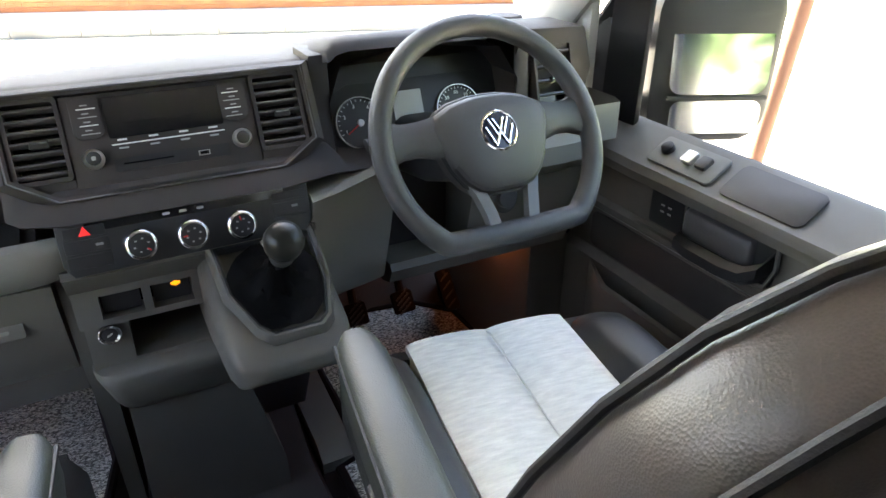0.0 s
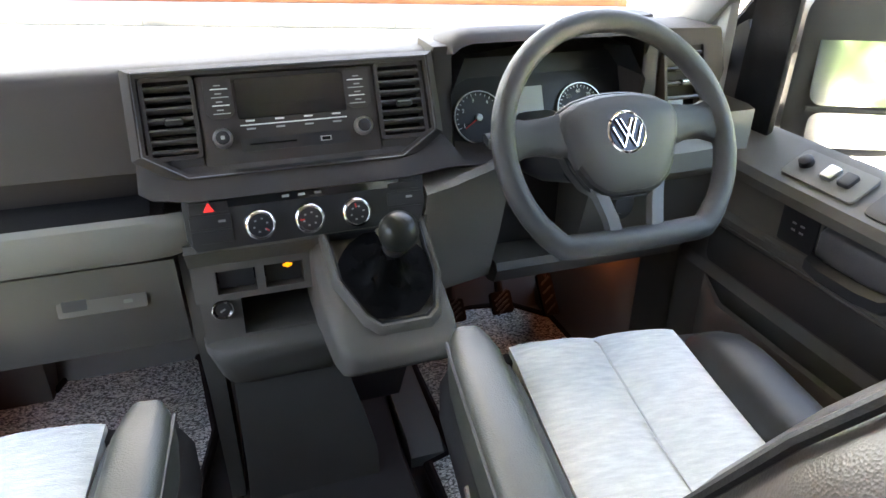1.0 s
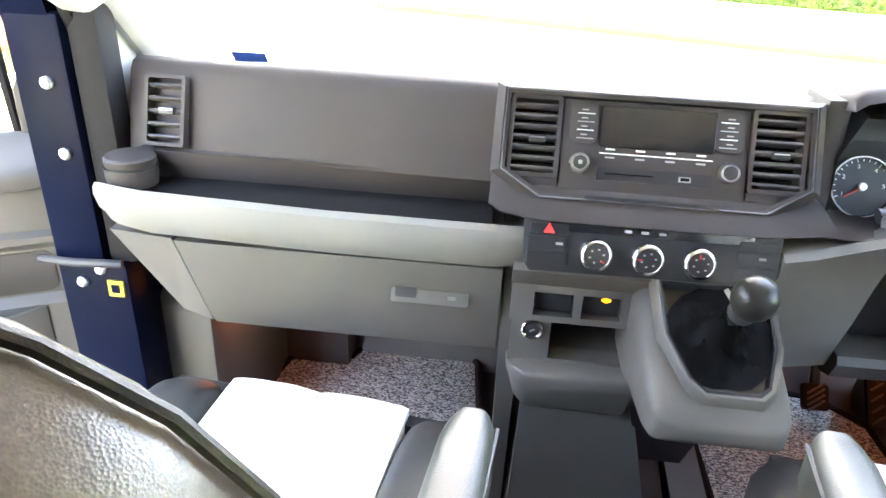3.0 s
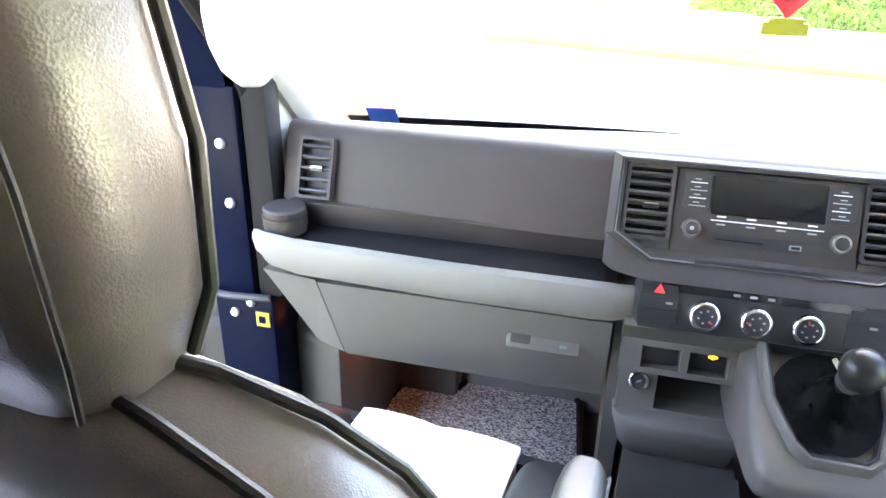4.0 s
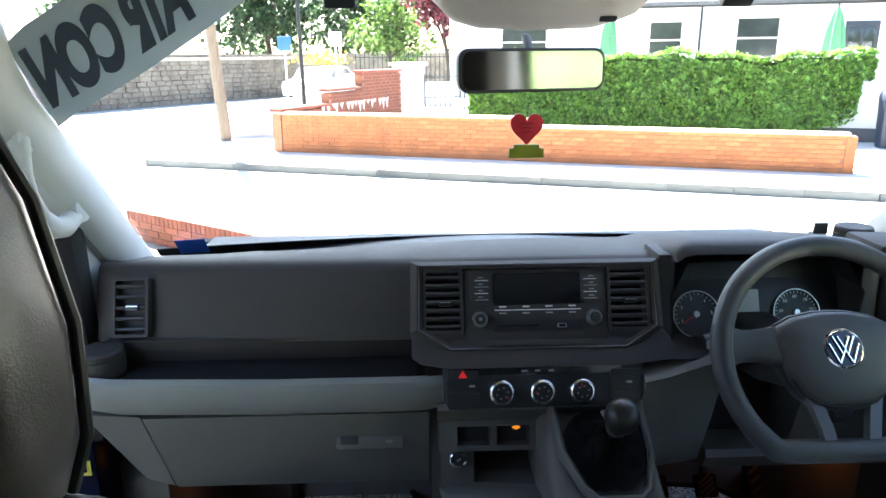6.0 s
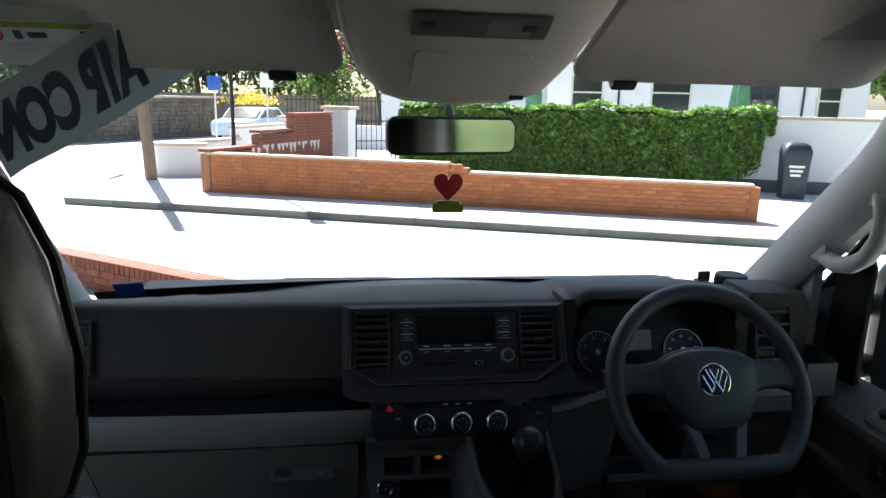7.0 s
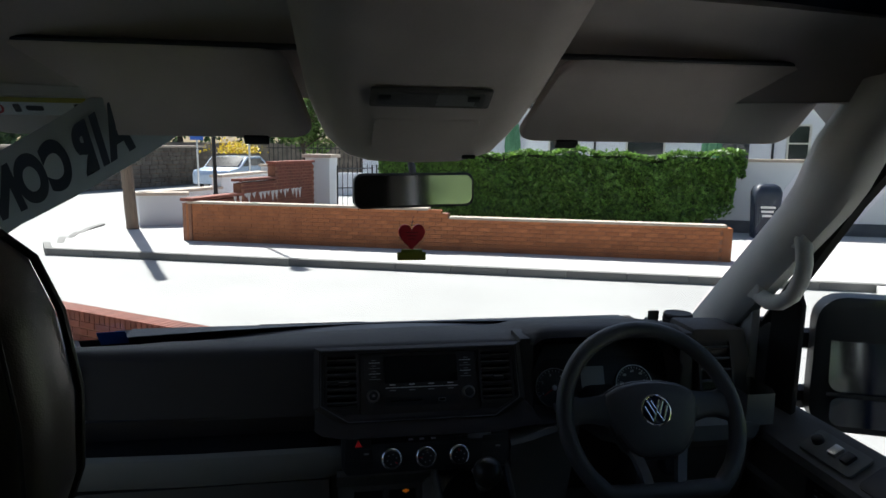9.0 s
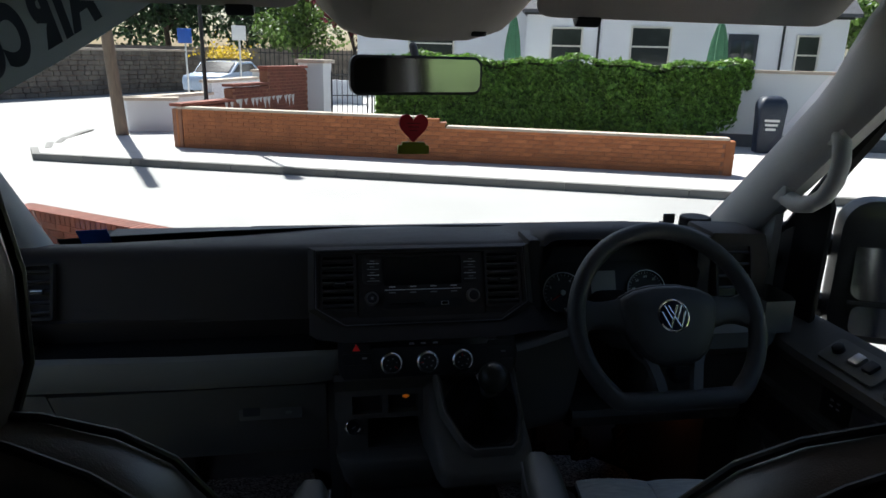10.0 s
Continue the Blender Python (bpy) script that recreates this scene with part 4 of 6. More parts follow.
for k, (sc, z) in enumerate(((0.93, 0.004), (0.86, 0.002), (0.66, 0.006), (0.48, 0.016), (0.38, 0.022), (0.26, 0.042), (0.17, 0.062))):
    ring = []
    for j in range(28):
        a = 2 * math.pi * j / 28
        fold = 1 + (0.10 * math.sin(5 * a + k * 1.7) + 0.06 * math.sin(9 * a - k)) * (0.3 if k < 2 else 1)
        ring.append((0.078 * sc * fold * math.cos(a) * 1.05, -0.004 + 0.092 * sc * fold * math.sin(a), z + 0.006 * math.sin(7 * a + k * 2.3) * (k > 1)))
    rings.append(ring)
part("gaiter", moved(loft(rings), GM), surface("gaiter_leather", (0.003, 0.003, 0.003), 0.55, grain=300, relief=0.1, kind="leather", spec=0.05), console, "black pleated leather gaiter", 60)
lever = thing("gear_lever", (0.11, -0.14, 1.30), "black ball gear knob on a short lever", "gear lever")
lp = [(0.108, -0.125, 1.285), (0.110, -0.150, 1.330), (0.110, -0.172, 1.352)]
part("shaft", tube(lp, 0.011, 12), BLACK, lever)
part("collar", tube([(0.110, -0.163, 1.341), (0.109, -0.174, 1.353)], 0.019, 20), SILVER, lever, "silver collar")
part("reverse_ring", lathe([(0.010, 0), (0.017, 0), (0.017, 0.006), (0.010, 0.006), (0.010, 0)], 16, Matrix.Translation((0.092, -0.163, 1.356)) @ Matrix.Rotation(0.9, 4, "Y")), SILVER, lever)
kq = Vector((0.0, -0.55, 0.72)).to_track_quat("Z", "Y").to_matrix().to_4x4()
part("knob", lathe([(0, -0.030), (0.016, -0.029), (0.021, -0.018), (0.028, -0.004), (0.030, 0.010), (0.026, 0.024), (0.016, 0.033), (0, 0.036)], 32, Matrix.Translation((0.108, -0.193, 1.376)) @ kq), surface("knob_black", (0.016, 0.016, 0.013), 0.36, grain=300, relief=0.02, spec=0.3), lever, "glossy black knob")
# trunk down to the floor
part("console_trunk", loft([[(xl, 0.45, z), (xl, y0, z), (xr, y0, z), (xr, 0.45, z)] for z, y0, xl, xr in ((0.60, 0.05, -0.165, 0.12), (0.72, 0.07, -0.158, 0.12), (0.97, 0.075, -0.155, 0.06), (1.04, 0.07, -0.15, 0.03))]), DASH_MID, console)
part("column_foot", loft([[(xl, 0.30, z), (xl, y0, z), (xr, y0, z), (xr, 0.30, z)] for z, y0, xl, xr in ((0.80, 0.14, 0.10, 0.19), (1.05, 0.02, 0.03, 0.20))]), BLACK, console)

# floor pieces
structure("floor_tunnel", loft([[(xl, y, 0.60), (xl + 0.02, y, zt), (xr - 0.02, y, zt), (xr, y, 0.60)] for y, zt, xl, xr in ((-0.9, 0.655, -0.18, 0.20), (0.1, 0.655, -0.18, 0.20), (0.35, 0.67, -0.16, 0.22), (0.75, 0.75, -0.15, 0.24))]), VINYL_FLOOR, "black moulded floor tunnel", "floor")
structure("foot_rest", loft([[(0.205, y, 0.60), (0.205, y, z), (0.285, y, z), (0.295, y, 0.60)] for y, z in ((0.10, 0.63), (0.14, 0.66), (0.45, 0.70), (0.60, 0.80))]), DASH_LIGHT, "pale grey floor channel beside the pedals", "floor")


def floor_mat(name, pts, label):
    mt = thing(name, (pts[0][0], pts[0][1], 0.6), label, "floor mat", "cab floor mats")
    part("carpet", prism(pts, "z", 0.600, 0.622, 0.004), CARPET, mt, "grey tweed carpet")
    part("edging", tube([(x, y, 0.621) for x, y in pts], 0.012, 8, True), RUBBER, mt, "black stitched edging")


floor_mat("floor_mat", [(-0.82, -0.80), (-0.82, 0.50), (-0.79, 0.62), (-0.62, 0.64), (-0.58, 0.74), (-0.30, 0.76), (-0.25, 0.66), (-0.225, 0.35), (-0.27, 0.15), (-0.25, -0.80)], "grey tweed floor mat in the passenger footwell")
floor_mat("floor_mat", [(0.24, -0.80), (0.24, 0.08), (0.31, 0.10), (0.315, 0.60), (0.45, 0.70), (0.70, 0.66), (0.80, 0.55), (0.82, -0.80)], "grey tweed floor mat under the pedals")
structure("footwell_left", merge(prism([(0.60, 0.60), (0.78, 0.60), (0.90, 0.95), (0.86, 1.1), (0.60, 1.1)], "x", -0.93, -0.62, 0.01)), DIMMED_LINING, "dark moulded footwell end", "floor")
structure("toe_board", prism([(0.66, 0.60), (0.92, 1.05), (0.94, 1.05), (0.94, 0.60)], "x", -0.62, 0.93), VINYL_FLOOR, "sloping black toe board", "floor")
for s, nm in ((-1, "left"), (1, "right")):
    structure("kick_panel_" + nm, prism([(0.16, 0.60), (0.16, 1.05), (0.30, 1.15), (0.62, 1.15), (0.70, 0.60)], "x", min(s * 0.92, s * 0.80), max(s * 0.92, s * 0.80), 0.015), DASH_MID, "grey footwell side lining", "trim")
    # Source unseen: lens and point light added for the orange glow on the lining.
    lamp = thing("footwell_lamp", (s * 0.74, 0.26, 1.07), "unseen warm lamp added for the orange footwell glow", "lamp", "footwell lamps")
    part("lens", lathe([(0, 0), (0.016, 0), (0.014, -0.006), (0, -0.008)], 16, T(s * 0.74, 0.27, 1.055)), GLOW_FOOT, lamp)
    ld = bpy.data.lights.new("footwell_glow", "POINT")
    ld.energy, ld.color, ld.shadow_soft_size = 0.009, (1.0, 0.33, 0.12), 0.02
    lo = new("footwell_bulb", ld)
    lo.location = (s * 0.735, 0.30, 1.03)

# ---- driver's side lower dash
rings = []
for x, dy, dz in ((0.200, 0.0, 0.0), (0.25, 0.012, 0.004), (0.30, 0.026, 0.012), (0.36, 0.040, 0.022), (0.381, 0.046, 0.024), (0.386, 0.060, 0.024)):
    rings.append([(x, -0.030 + dy, 1.372 + dz), (x, -0.042 + dy, 1.362 + dz), (x, -0.036 + dy, 1.335 + dz), (x, -0.012 + dy, 1.300), (x, 0.012 + dy, 1.22), (x, 0.055 + dy, 1.10), (x, 0.075 + dy, 1.085), (x, 0.25, 1.085), (x, 0.25, 1.38)])
part("knee_panel", loft(rings), DASH_LIGHT, dash, "light grey knee panel")
part("knee_roll", loft([[(x, 0.080, 1.135), (x, 0.072, 1.12), (x, 0.085, 1.088), (x, 0.12, 1.075), (x, 0.3, 1.075), (x, 0.3, 1.135)] for x in (0.387, 0.395, 0.60, 0.70, 0.84)]), DASH_MID, dash, "mid-grey lower knee roll")
part("column_cavity", box(0.350, 0.560, 0.16, 0.20, 1.10, 1.40, 0), BLACK, dash, "dark steering column cavity")
rings = []
for x, k in ((0.560, 0), (0.57, 1), (0.64, 1), (0.75, 1), (0.84, 0.9), (0.89, 0.5), (0.90, 0.2)):
    rings.append([(x, 0.10 - 0.09 * k, 1.385), (x, 0.10 - 0.115 * k, 1.37), (x, 0.10 - 0.112 * k, 1.33), (x, 0.10 - 0.08 * k, 1.300), (x, 0.13, 1.29), (x, 0.22, 1.29), (x, 0.22, 1.39)])
part("driver_band", loft(rings), DASH_LIGHT, dash, "light grey band beside the wheel")
part("driver_lower", loft([[(x, 0.035, 1.302), (x, 0.060, 1.20), (x, 0.082, 1.13), (x, 0.25, 1.13), (x, 0.25, 1.30)] for x in (0.562, 0.70, 0.86)]), DASH_MID, dash)
part("light_switch", lathe([(0, 0), (0.034, 0), (0.034, 0.006), (0.028, 0.010), (0.022, 0.010), (0.020, 0.022), (0, 0.024)], 28, facing((0.640, 0.050, 1.250), 14)), BLACK, dash, "round black light switch")
part("end_pocket", loft([[(0.855 + dx, y, z) for dx, y in ((-0.045, -0.005), (0.03, -0.005), (0.045, 0.03), (0.045, 0.12), (-0.045, 0.12))] for z, dx0 in ((1.36, 0), (1.44, 0))], True, False), DASH_LIGHT, dash, "light grey end pocket")

# instrument cluster
part("hood_lining", loft([[(0.285, y, 1.385), (0.275, y, 1.50), (0.30, y, 1.566), (0.45, y, 1.584), (0.62, y, 1.566), (0.665, y, 1.50), (0.655, y, 1.385)] for y in (0.055, 0.10, 0.17)], False, False), BLACK, dash, "dark hood lining")
for x0, x1 in ((0.245, 0.280), (0.660, 0.695)):
    part("hood_side", prism([(0.052, 1.40), (0.068, 1.582), (0.16, 1.582), (0.16, 1.39), (0.03, 1.385)], "x", x0, x1, 0.006), DASH, dash)
KM = facing((0.466, 0.122, 1.444), 22)
part("cluster_face", moved(prism([(-0.185, 0.10), (0.20, 0.10), (0.205, -0.085), (-0.18, -0.085)], "z", -0.01, 0), KM), BLACK, dash, "black instrument face")
cluster = thing("instrument_cluster", (0.46, 0.13, 1.45), "instrument cluster with two dials and grey display", "instruments")
part("backing", moved(prism([(-0.170, 0.045), (-0.13, 0.064), (0.15, 0.064), (0.18, 0.045), (0.175, -0.070), (-0.165, -0.070)], "z", 0, 0.003, 0.001), KM), BLACK, cluster)
for x, numbers, a0, a1 in ((-0.115, ["1", "2", "3", "4", "5"], 205, 5), (0.098, ["10", "30", "50", "60", "70", "90"], 215, 10)):
    g = part("dial", lathe([(0, 0), (0.050, 0), (0.050, 0.004), (0.047, 0.007), (0.0455, 0.003), (0, 0.003)], 40, KM @ T(x, -0.010, 0.003)), BLACK, cluster, "round dial with pale figures")
    part("dial_ring", lathe([(0.0478, 0.0), (0.0494, 0.0), (0.0494, 0.0040), (0.0478, 0.0040), (0.0478, 0.0)], 40, KM @ T(x, -0.010, 0.0065)), SILVER, g)
    n = len(numbers)
    for k, t in enumerate(numbers):
        a = radians(a0 + (a1 - a0) * k / (n - 1))
        part("figure", letters(t, 0.0095, KM @ T(x + 0.033 * math.cos(a), -0.010 + 0.033 * math.sin(a), 0.0072)), WHITE_PAINT, g)
    for k in range(4 * (n - 1) + 1):
        a = radians(a0 + (a1 - a0) * k / (4 * (n - 1)))
        part("tick", plate(0.006 if k % 4 == 0 else 0.0035, 0.0011, 0.0003, 0.0006, 0, KM @ T(x + 0.0425 * math.cos(a), -0.010 + 0.0425 * math.sin(a), 0.0066) @ Matrix.Rotation(a, 4, "Z")), WHITE_PAINT, g)
    part("needle", plate(0.040, 0.0022, 0.0006, 0.001, 0, KM @ T(x, -0.010, 0.009) @ Matrix.Rotation(radians(a0 + 8), 4, "Z") @ T(0.014, 0, 0)), RED_PRINT, g, "red needle")
    part("needle_hub", lathe([(0, 0), (0.007, 0), (0.006, 0.005), (0, 0.005)], 20, KM @ T(x, -0.010, 0.0075)), SILVER, g)
part("display", plate(0.062, 0.068, 0.002, 0.002, 0, KM @ T(-0.010, 0.006, 0.003)), CLUSTER_LCD, cluster, "blank grey display, paler for its reflection")
part("column_shroud", loft([[(0.47 + px, y, 1.405 + dz + pz) for px, pz in rounded(w, h, min(w, h) * 0.3, 4)] for y, w, h, dz in ((0.16, 0.12, 0.12, -0.03), (0.0, 0.11, 0.11, -0.01), (-0.10, 0.10, 0.10, 0.02))]), BLACK, dash, "black steering column shroud")
for s in (-1, 1):
    part("stalk", tube([(0.46 + s * 0.05, -0.05, 1.458), (0.46 + s * 0.12, -0.055, 1.458), (0.46 + s * 0.165, -0.060, 1.454)], [0.008, 0.010, 0.012], 10, flat=0.7), BLACK, dash, "black control stalk")
part("stalk_tip", plate(0.044, 0.016, 0.003, 0.003, 0.001, facing((0.318, -0.070, 1.450), 20)), SILVER, dash, "silver stalk key pad")

# ================================================================ STEERING WHEEL
SW = facing((0.473, -0.172, 1.470), 31.5)
wheel = thing("steering_wheel", (0.473, -0.17, 1.47), "dark grey flat-bottomed three-spoke steering wheel", "steering wheel")
R = 0.194
rim = []
for k in range(72):
    a = 2 * math.pi * k / 72
    x, y = R * math.cos(a), R * math.sin(a)
    lim = -0.150
    if y < lim:
        y = lim - 0.10 * (-(y - lim)) ** 1.2
    rim.append((x, y, 0.0))
part("rim", moved(tube(rim, [0.0195 if p[1] < -0.12 else 0.0182 for p in rim], 14, True), SW), WHEEL, wheel, "grained dark grey rim", 60)
hub = [(-0.106, 0.034), (-0.098, 0.052), (-0.070, 0.066), (-0.030, 0.074), (0.0, 0.075), (0.030, 0.074), (0.070, 0.066), (0.098, 0.052), (0.106, 0.034), (0.102, 0.008), (0.086, -0.036), (0.070, -0.062), (0.050, -0.078), (0.030, -0.084), (-0.030, -0.084), (-0.050, -0.078), (-0.070, -0.062), (-0.086, -0.036), (-0.102, 0.008)]
hub_ob = part("airbag_cover", moved(loft([[(x, y, -0.030) for x, y in hub], [(x, y, 0.004) for x, y in hub], [(x * 0.975, y * 0.97, 0.012) for x, y in hub], [(x * 0.90, y * 0.90, 0.018) for x, y in hub], [(x * 0.6, y * 0.6, 0.024) for x, y in hub], [(x * 0.2, y * 0.2, 0.026) for x, y in hub]]), SW), WHEEL, wheel, "padded airbag cover", 50)
part("seam_ring", moved(tube([(x * 1.012, y * 1.012, -0.002) for x, y in hub], 0.0035, 6, True), SW), BLACK, hub_ob)
chin = [(x, y) for x, y in hub if y < -0.03]
part("chin_band", moved(loft([[(x * 1.005, y * 1.02, 0.004), (x * 0.985, y * 0.99, 0.0125), (x * 0.90, y * 0.90 + 0.004, 0.0185), (x * 0.89, y * 0.88 + 0.004, 0.010)] for x, y in chin]), SW), BLACK, hub_ob, "darker lower lip")
em = part("badge", lathe([(0, 0), (0.0335, 0), (0.0335, 0.003), (0.031, 0.0045), (0.029, 0.003), (0, 0.003)], 40, SW @ T(0, 0.010, 0.0225)), CHROME, wheel, "round chrome badge")
part("badge_face", lathe([(0, 0), (0.029, 0), (0.029, 0.0036), (0, 0.0036)], 40, SW @ T(0, 0.010, 0.0225)), surface("badge_blue_black", (0.012, 0.016, 0.035), 0.15, grain=60, relief=0.0), em)
for a, b in (((-0.018, 0.020), (-0.005, -0.008)), ((0.018, 0.020), (0.005, -0.008)), ((-0.010, 0.020), (0.0, 0.0)), ((0.010, 0.020), (0.0, 0.0)), ((-0.025, 0.008), (-0.011, -0.024)), ((0.025, 0.008), (0.011, -0.024)), ((-0.011, -0.024), (0.0, -0.002)), ((0.011, -0.024), (0.0, -0.002))):
    part("badge_bar", moved(tube([(*a, 0), (*b, 0)], 0.0026, 6), SW @ T(0, 0.010, 0.0265)), CHROME, em)
part("airbag_word", letters("AIRBAG", 0.0095, SW @ T(0.002, -0.044, 0.0224)), BLACK, hub_ob, "embossed word on the cover")
for s in (-1, 1):
    # broad side spoke: flares where it meets the cover and again at the rim
    sp = [[(s * x, y + h, z - 0.012), (s * x, y + h * 0.92, z + 0.004), (s * x, y + h * 0.55, z + 0.010), (s * x, y - h * 0.6, z + 0.010), (s * x, y - h * 0.95, z + 0.003), (s * x, y - h, z - 0.012)] for x, y, h, z in ((0.080, 0.018, 0.040, 0.000), (0.105, 0.020, 0.033, 0.001), (0.130, 0.022, 0.028, -0.002), (0.155, 0.022, 0.028, -0.004), (0.178, 0.022, 0.036, -0.003), (0.194, 0.022, 0.050, -0.004))]
    part("spoke", moved(loft(sp), SW), WHEEL, wheel, "", 50)
    lg = [[(s * x - 0.012, y, z - 0.008), (s * x - 0.010, y, z + 0.006), (s * x + 0.010, y, z + 0.006), (s * x + 0.012, y, z - 0.008)] for x, y, z in ((0.058, -0.060, -0.002), (0.048, -0.085, 0.002), (0.040, -0.115, 0.004), (0.034, -0.150, 0.002))]
    part("lower_spoke", moved(loft(lg), SW), WHEEL_LEG, wheel, "grey lower spoke leg")
part("spoke_bridge", moved(loft([[(x, -0.158, -0.008), (x, -0.157, 0.008), (x, -0.139 + 0.1 * abs(x) ** 1.2, 0.008), (x, -0.137, -0.008)] for x in (-0.046, -0.03, 0.0, 0.03, 0.046)]), SW), WHEEL_LEG, wheel, "grey bridge joining the legs")
part("boss", lathe([(0, -0.10), (0.05, -0.10), (0.06, -0.03), (0.06, 0.0), (0, 0.0)], 24, SW), BLACK, wheel)

# ================================================================ PEDALS
for x, nm in ((0.42, "clutch"), (0.56, "brake"), (0.70, "accelerator")):
    p = thing("pedal", (x, 0.5, 0.62), "black ribbed rubber %s pedal" % nm, "pedal", "foot pedals")
    pm = facing((x, 0.42, 0.80), 40)
    w = 0.062 if nm != "accelerator" else 0.045
    h = 0.062 if nm != "accelerator" else 0.12
    part("pad", plate(w, h, 0.008, 0.014, 0.004, pm), RUBBER, p)
    for k in range(4):
        part("rib", plate(w * 0.8, 0.005, 0.001, 0.003, 0, pm @ T(0, -h * 0.34 + k * h * 0.22, 0.013) @ Matrix.Rotation(0.6, 4, "Z")), BLACK, p)
    part("arm", tube([(x, 0.43, 0.81), (x + 0.01, 0.50, 0.92), (x + 0.01, 0.52, 1.12)], 0.012, 8), IRON, p)


# ================================================================ SEATS
def cab_seat(name, label, at, lean, arm_side, headrest=True):
    """A swivelling cab seat. The origin is under the cushion's middle at cushion height; +y looks ahead."""
    s = thing(name, (0, 0, 0), label, "van seat", "cab seats")

    def pad(x0, x1, y0, y1, z0, z1, crown, sag=0.0, nx=8, ny=12, r=0.03):
        def top(u, v):
            ex = 1 - abs(2 * u - 1) ** 5
            ey = 1 - abs(2 * v - 1) ** 6
            return z1 - r * (1 - min(ex, 1)) * 1.0 - r * (1 - min(ey, 1)) + crown * math.sin(math.pi * u) - sag * math.sin(math.pi * v)
        rings_ = []
        for j in range(ny + 1):
            v = j / ny
            y = y0 + (y1 - y0) * v
            row = [(x0 + (x1 - x0) * i / nx, y, top(i / nx, v)) for i in range(nx + 1)]
            rings_.append(row + [(x1, y, z0), (x0, y, z0)])
        return loft(rings_)

    # cushion: two fabric panels between leather bolsters
    for x0, x1 in ((-0.150, 0.0), (0.0, 0.150)):
        part("fabric_panel", pad(x0, x1, -0.25, 0.25, -0.10, 0.0, 0.003, 0.010, r=0.004), FABRIC, s, "pale woven fabric cushion panel", 60)
    part("centre_seam", tube([(0, -0.24, 0.001 - 0.012), (0, 0.0, -0.010), (0, 0.225, 0.0), (0, 0.249, -0.012)], 0.0018, 6), surface("seam_thread", (0.62, 0.62, 0.58), 0.9, grain=300), s)
    for sd in (-1, 1):
        x0, x1 = sorted((sd * 0.149, sd * 0.272))
        part("side_bolster", pad(x0, x1, -0.25, 0.235, -0.13, 0.014, 0.012, 0.0, r=0.035), LEATHER, s, "dark leather side bolster", 60)
    part("cushion_front", loft([[(x, 0.225, -0.02), (x, 0.251, -0.022), (x, 0.255, -0.06), (x, 0.225, -0.125)] for x in (-0.25, -0.12, 0.12, 0.25)]), LEATHER, s)
    part("cushion_pan", box(-0.24, 0.24, -0.26, 0.235, -0.19, -0.12, 0.02), BLACK, s)
    part("seat_base", loft([[(x * k, y * k, z) for x, y in ((-0.21, -0.21), (0.21, -0.21), (0.21, 0.20), (-0.21, 0.20))] for z, k in ((-0.19, 0.9), (-0.26, 0.9), (-0.27, 1.0), (-at[2] + 0.622, 1.0))]), BLACK, s, "black seat box")
    part("slide_lever", tube([(arm_side * 0.262, -0.20, -0.145), (arm_side * 0.270, 0.02, -0.07)], 0.008, 8), CHROME, s, "chrome adjuster lever")
    part("slide_lever", tube([(arm_side * 0.275, -0.16, -0.175), (arm_side * 0.275, -0.02, -0.125)], 0.007, 8), CHROME, s, "chrome adjuster lever")

    # backrest: leans back, sloping shoulders
    def back_y_at(z):
        return -0.285 - lean * z
    levels = ((-0.05, 0.235, 0.12), (0.10, 0.262, 0.13), (0.25, 0.270, 0.13), (0.38, 0.264, 0.125), (0.46, 0.248, 0.118), (0.515, 0.220, 0.110), (0.55, 0.180, 0.096), (0.575, 0.125, 0.072), (0.588, 0.05, 0.03))
    part("backrest", loft([[(px, back_y_at(z) + py, z) for px, py in rounded(w * 2, th, th * 0.42, 5)] for z, w, th in levels]), LEATHER_BACK, s, "dark leather backrest", 60)
    part("back_fabric", loft([[(x, back_y_at(z) + 0.068, z) for x in (-0.14, -0.07, 0, 0.07, 0.14)] + [(x, back_y_at(z) + 0.02, z) for x in (0.14, 0, -0.14)] for z in (0.0, 0.1, 0.25, 0.40)]), FABRIC, s, "pale fabric backrest centre")
    for dy in (0.30, -0.34):
        path = [(w - 0.003, back_y_at(z) + dy * th, z + 0.004) for z, w, th in levels[1:]]
        part("piping", tube(path + [(-x, y, z) for x, y, z in path[::-1]], 0.0042, 8), PIPING, s, "dark piped seam")
    # headrest on two posts
    if headrest:
        hy = -0.29 - lean * 0.55
        for x in (-0.055, 0.055):
            part("post", tube([(x, hy + 0.007, 0.53), (x, hy + 0.002, 0.64)], 0.007, 10), CHROME, s, "chrome headrest post")
            part("post_collar", lathe([(0, 0), (0.026, 0), (0.024, 0.012), (0.012, 0.016), (0, 0.016)], 20, T(x, hy + 0.008, 0.545)), BLACK, s)
        hl = ((0.572, 0.070, 0.054, 0), (0.580, 0.102, 0.086, 0), (0.62, 0.115, 0.104, 0), (0.70, 0.120, 0.111, -0.004), (0.78, 0.111, 0.107, -0.010), (0.83, 0.094, 0.096, -0.014), (0.855, 0.068, 0.076, -0.016), (0.864, 0.03, 0.03, -0.018))
        h = part("headrest", loft([[(px, hy + dy + py, z) for px, py in rounded(2 * w, th, th * 0.40, 5)] for z, w, th, dy in hl]), LEATHER_BACK, s, "brown-grey leather headrest", 60)
        for sx in (-1, 1):
            part("headrest_piping", tube([(sx * w * 0.975, hy + dy + th * 0.34, z) for z, w, th, dy in hl[1:7]], 0.0042, 8), PIPING, h)
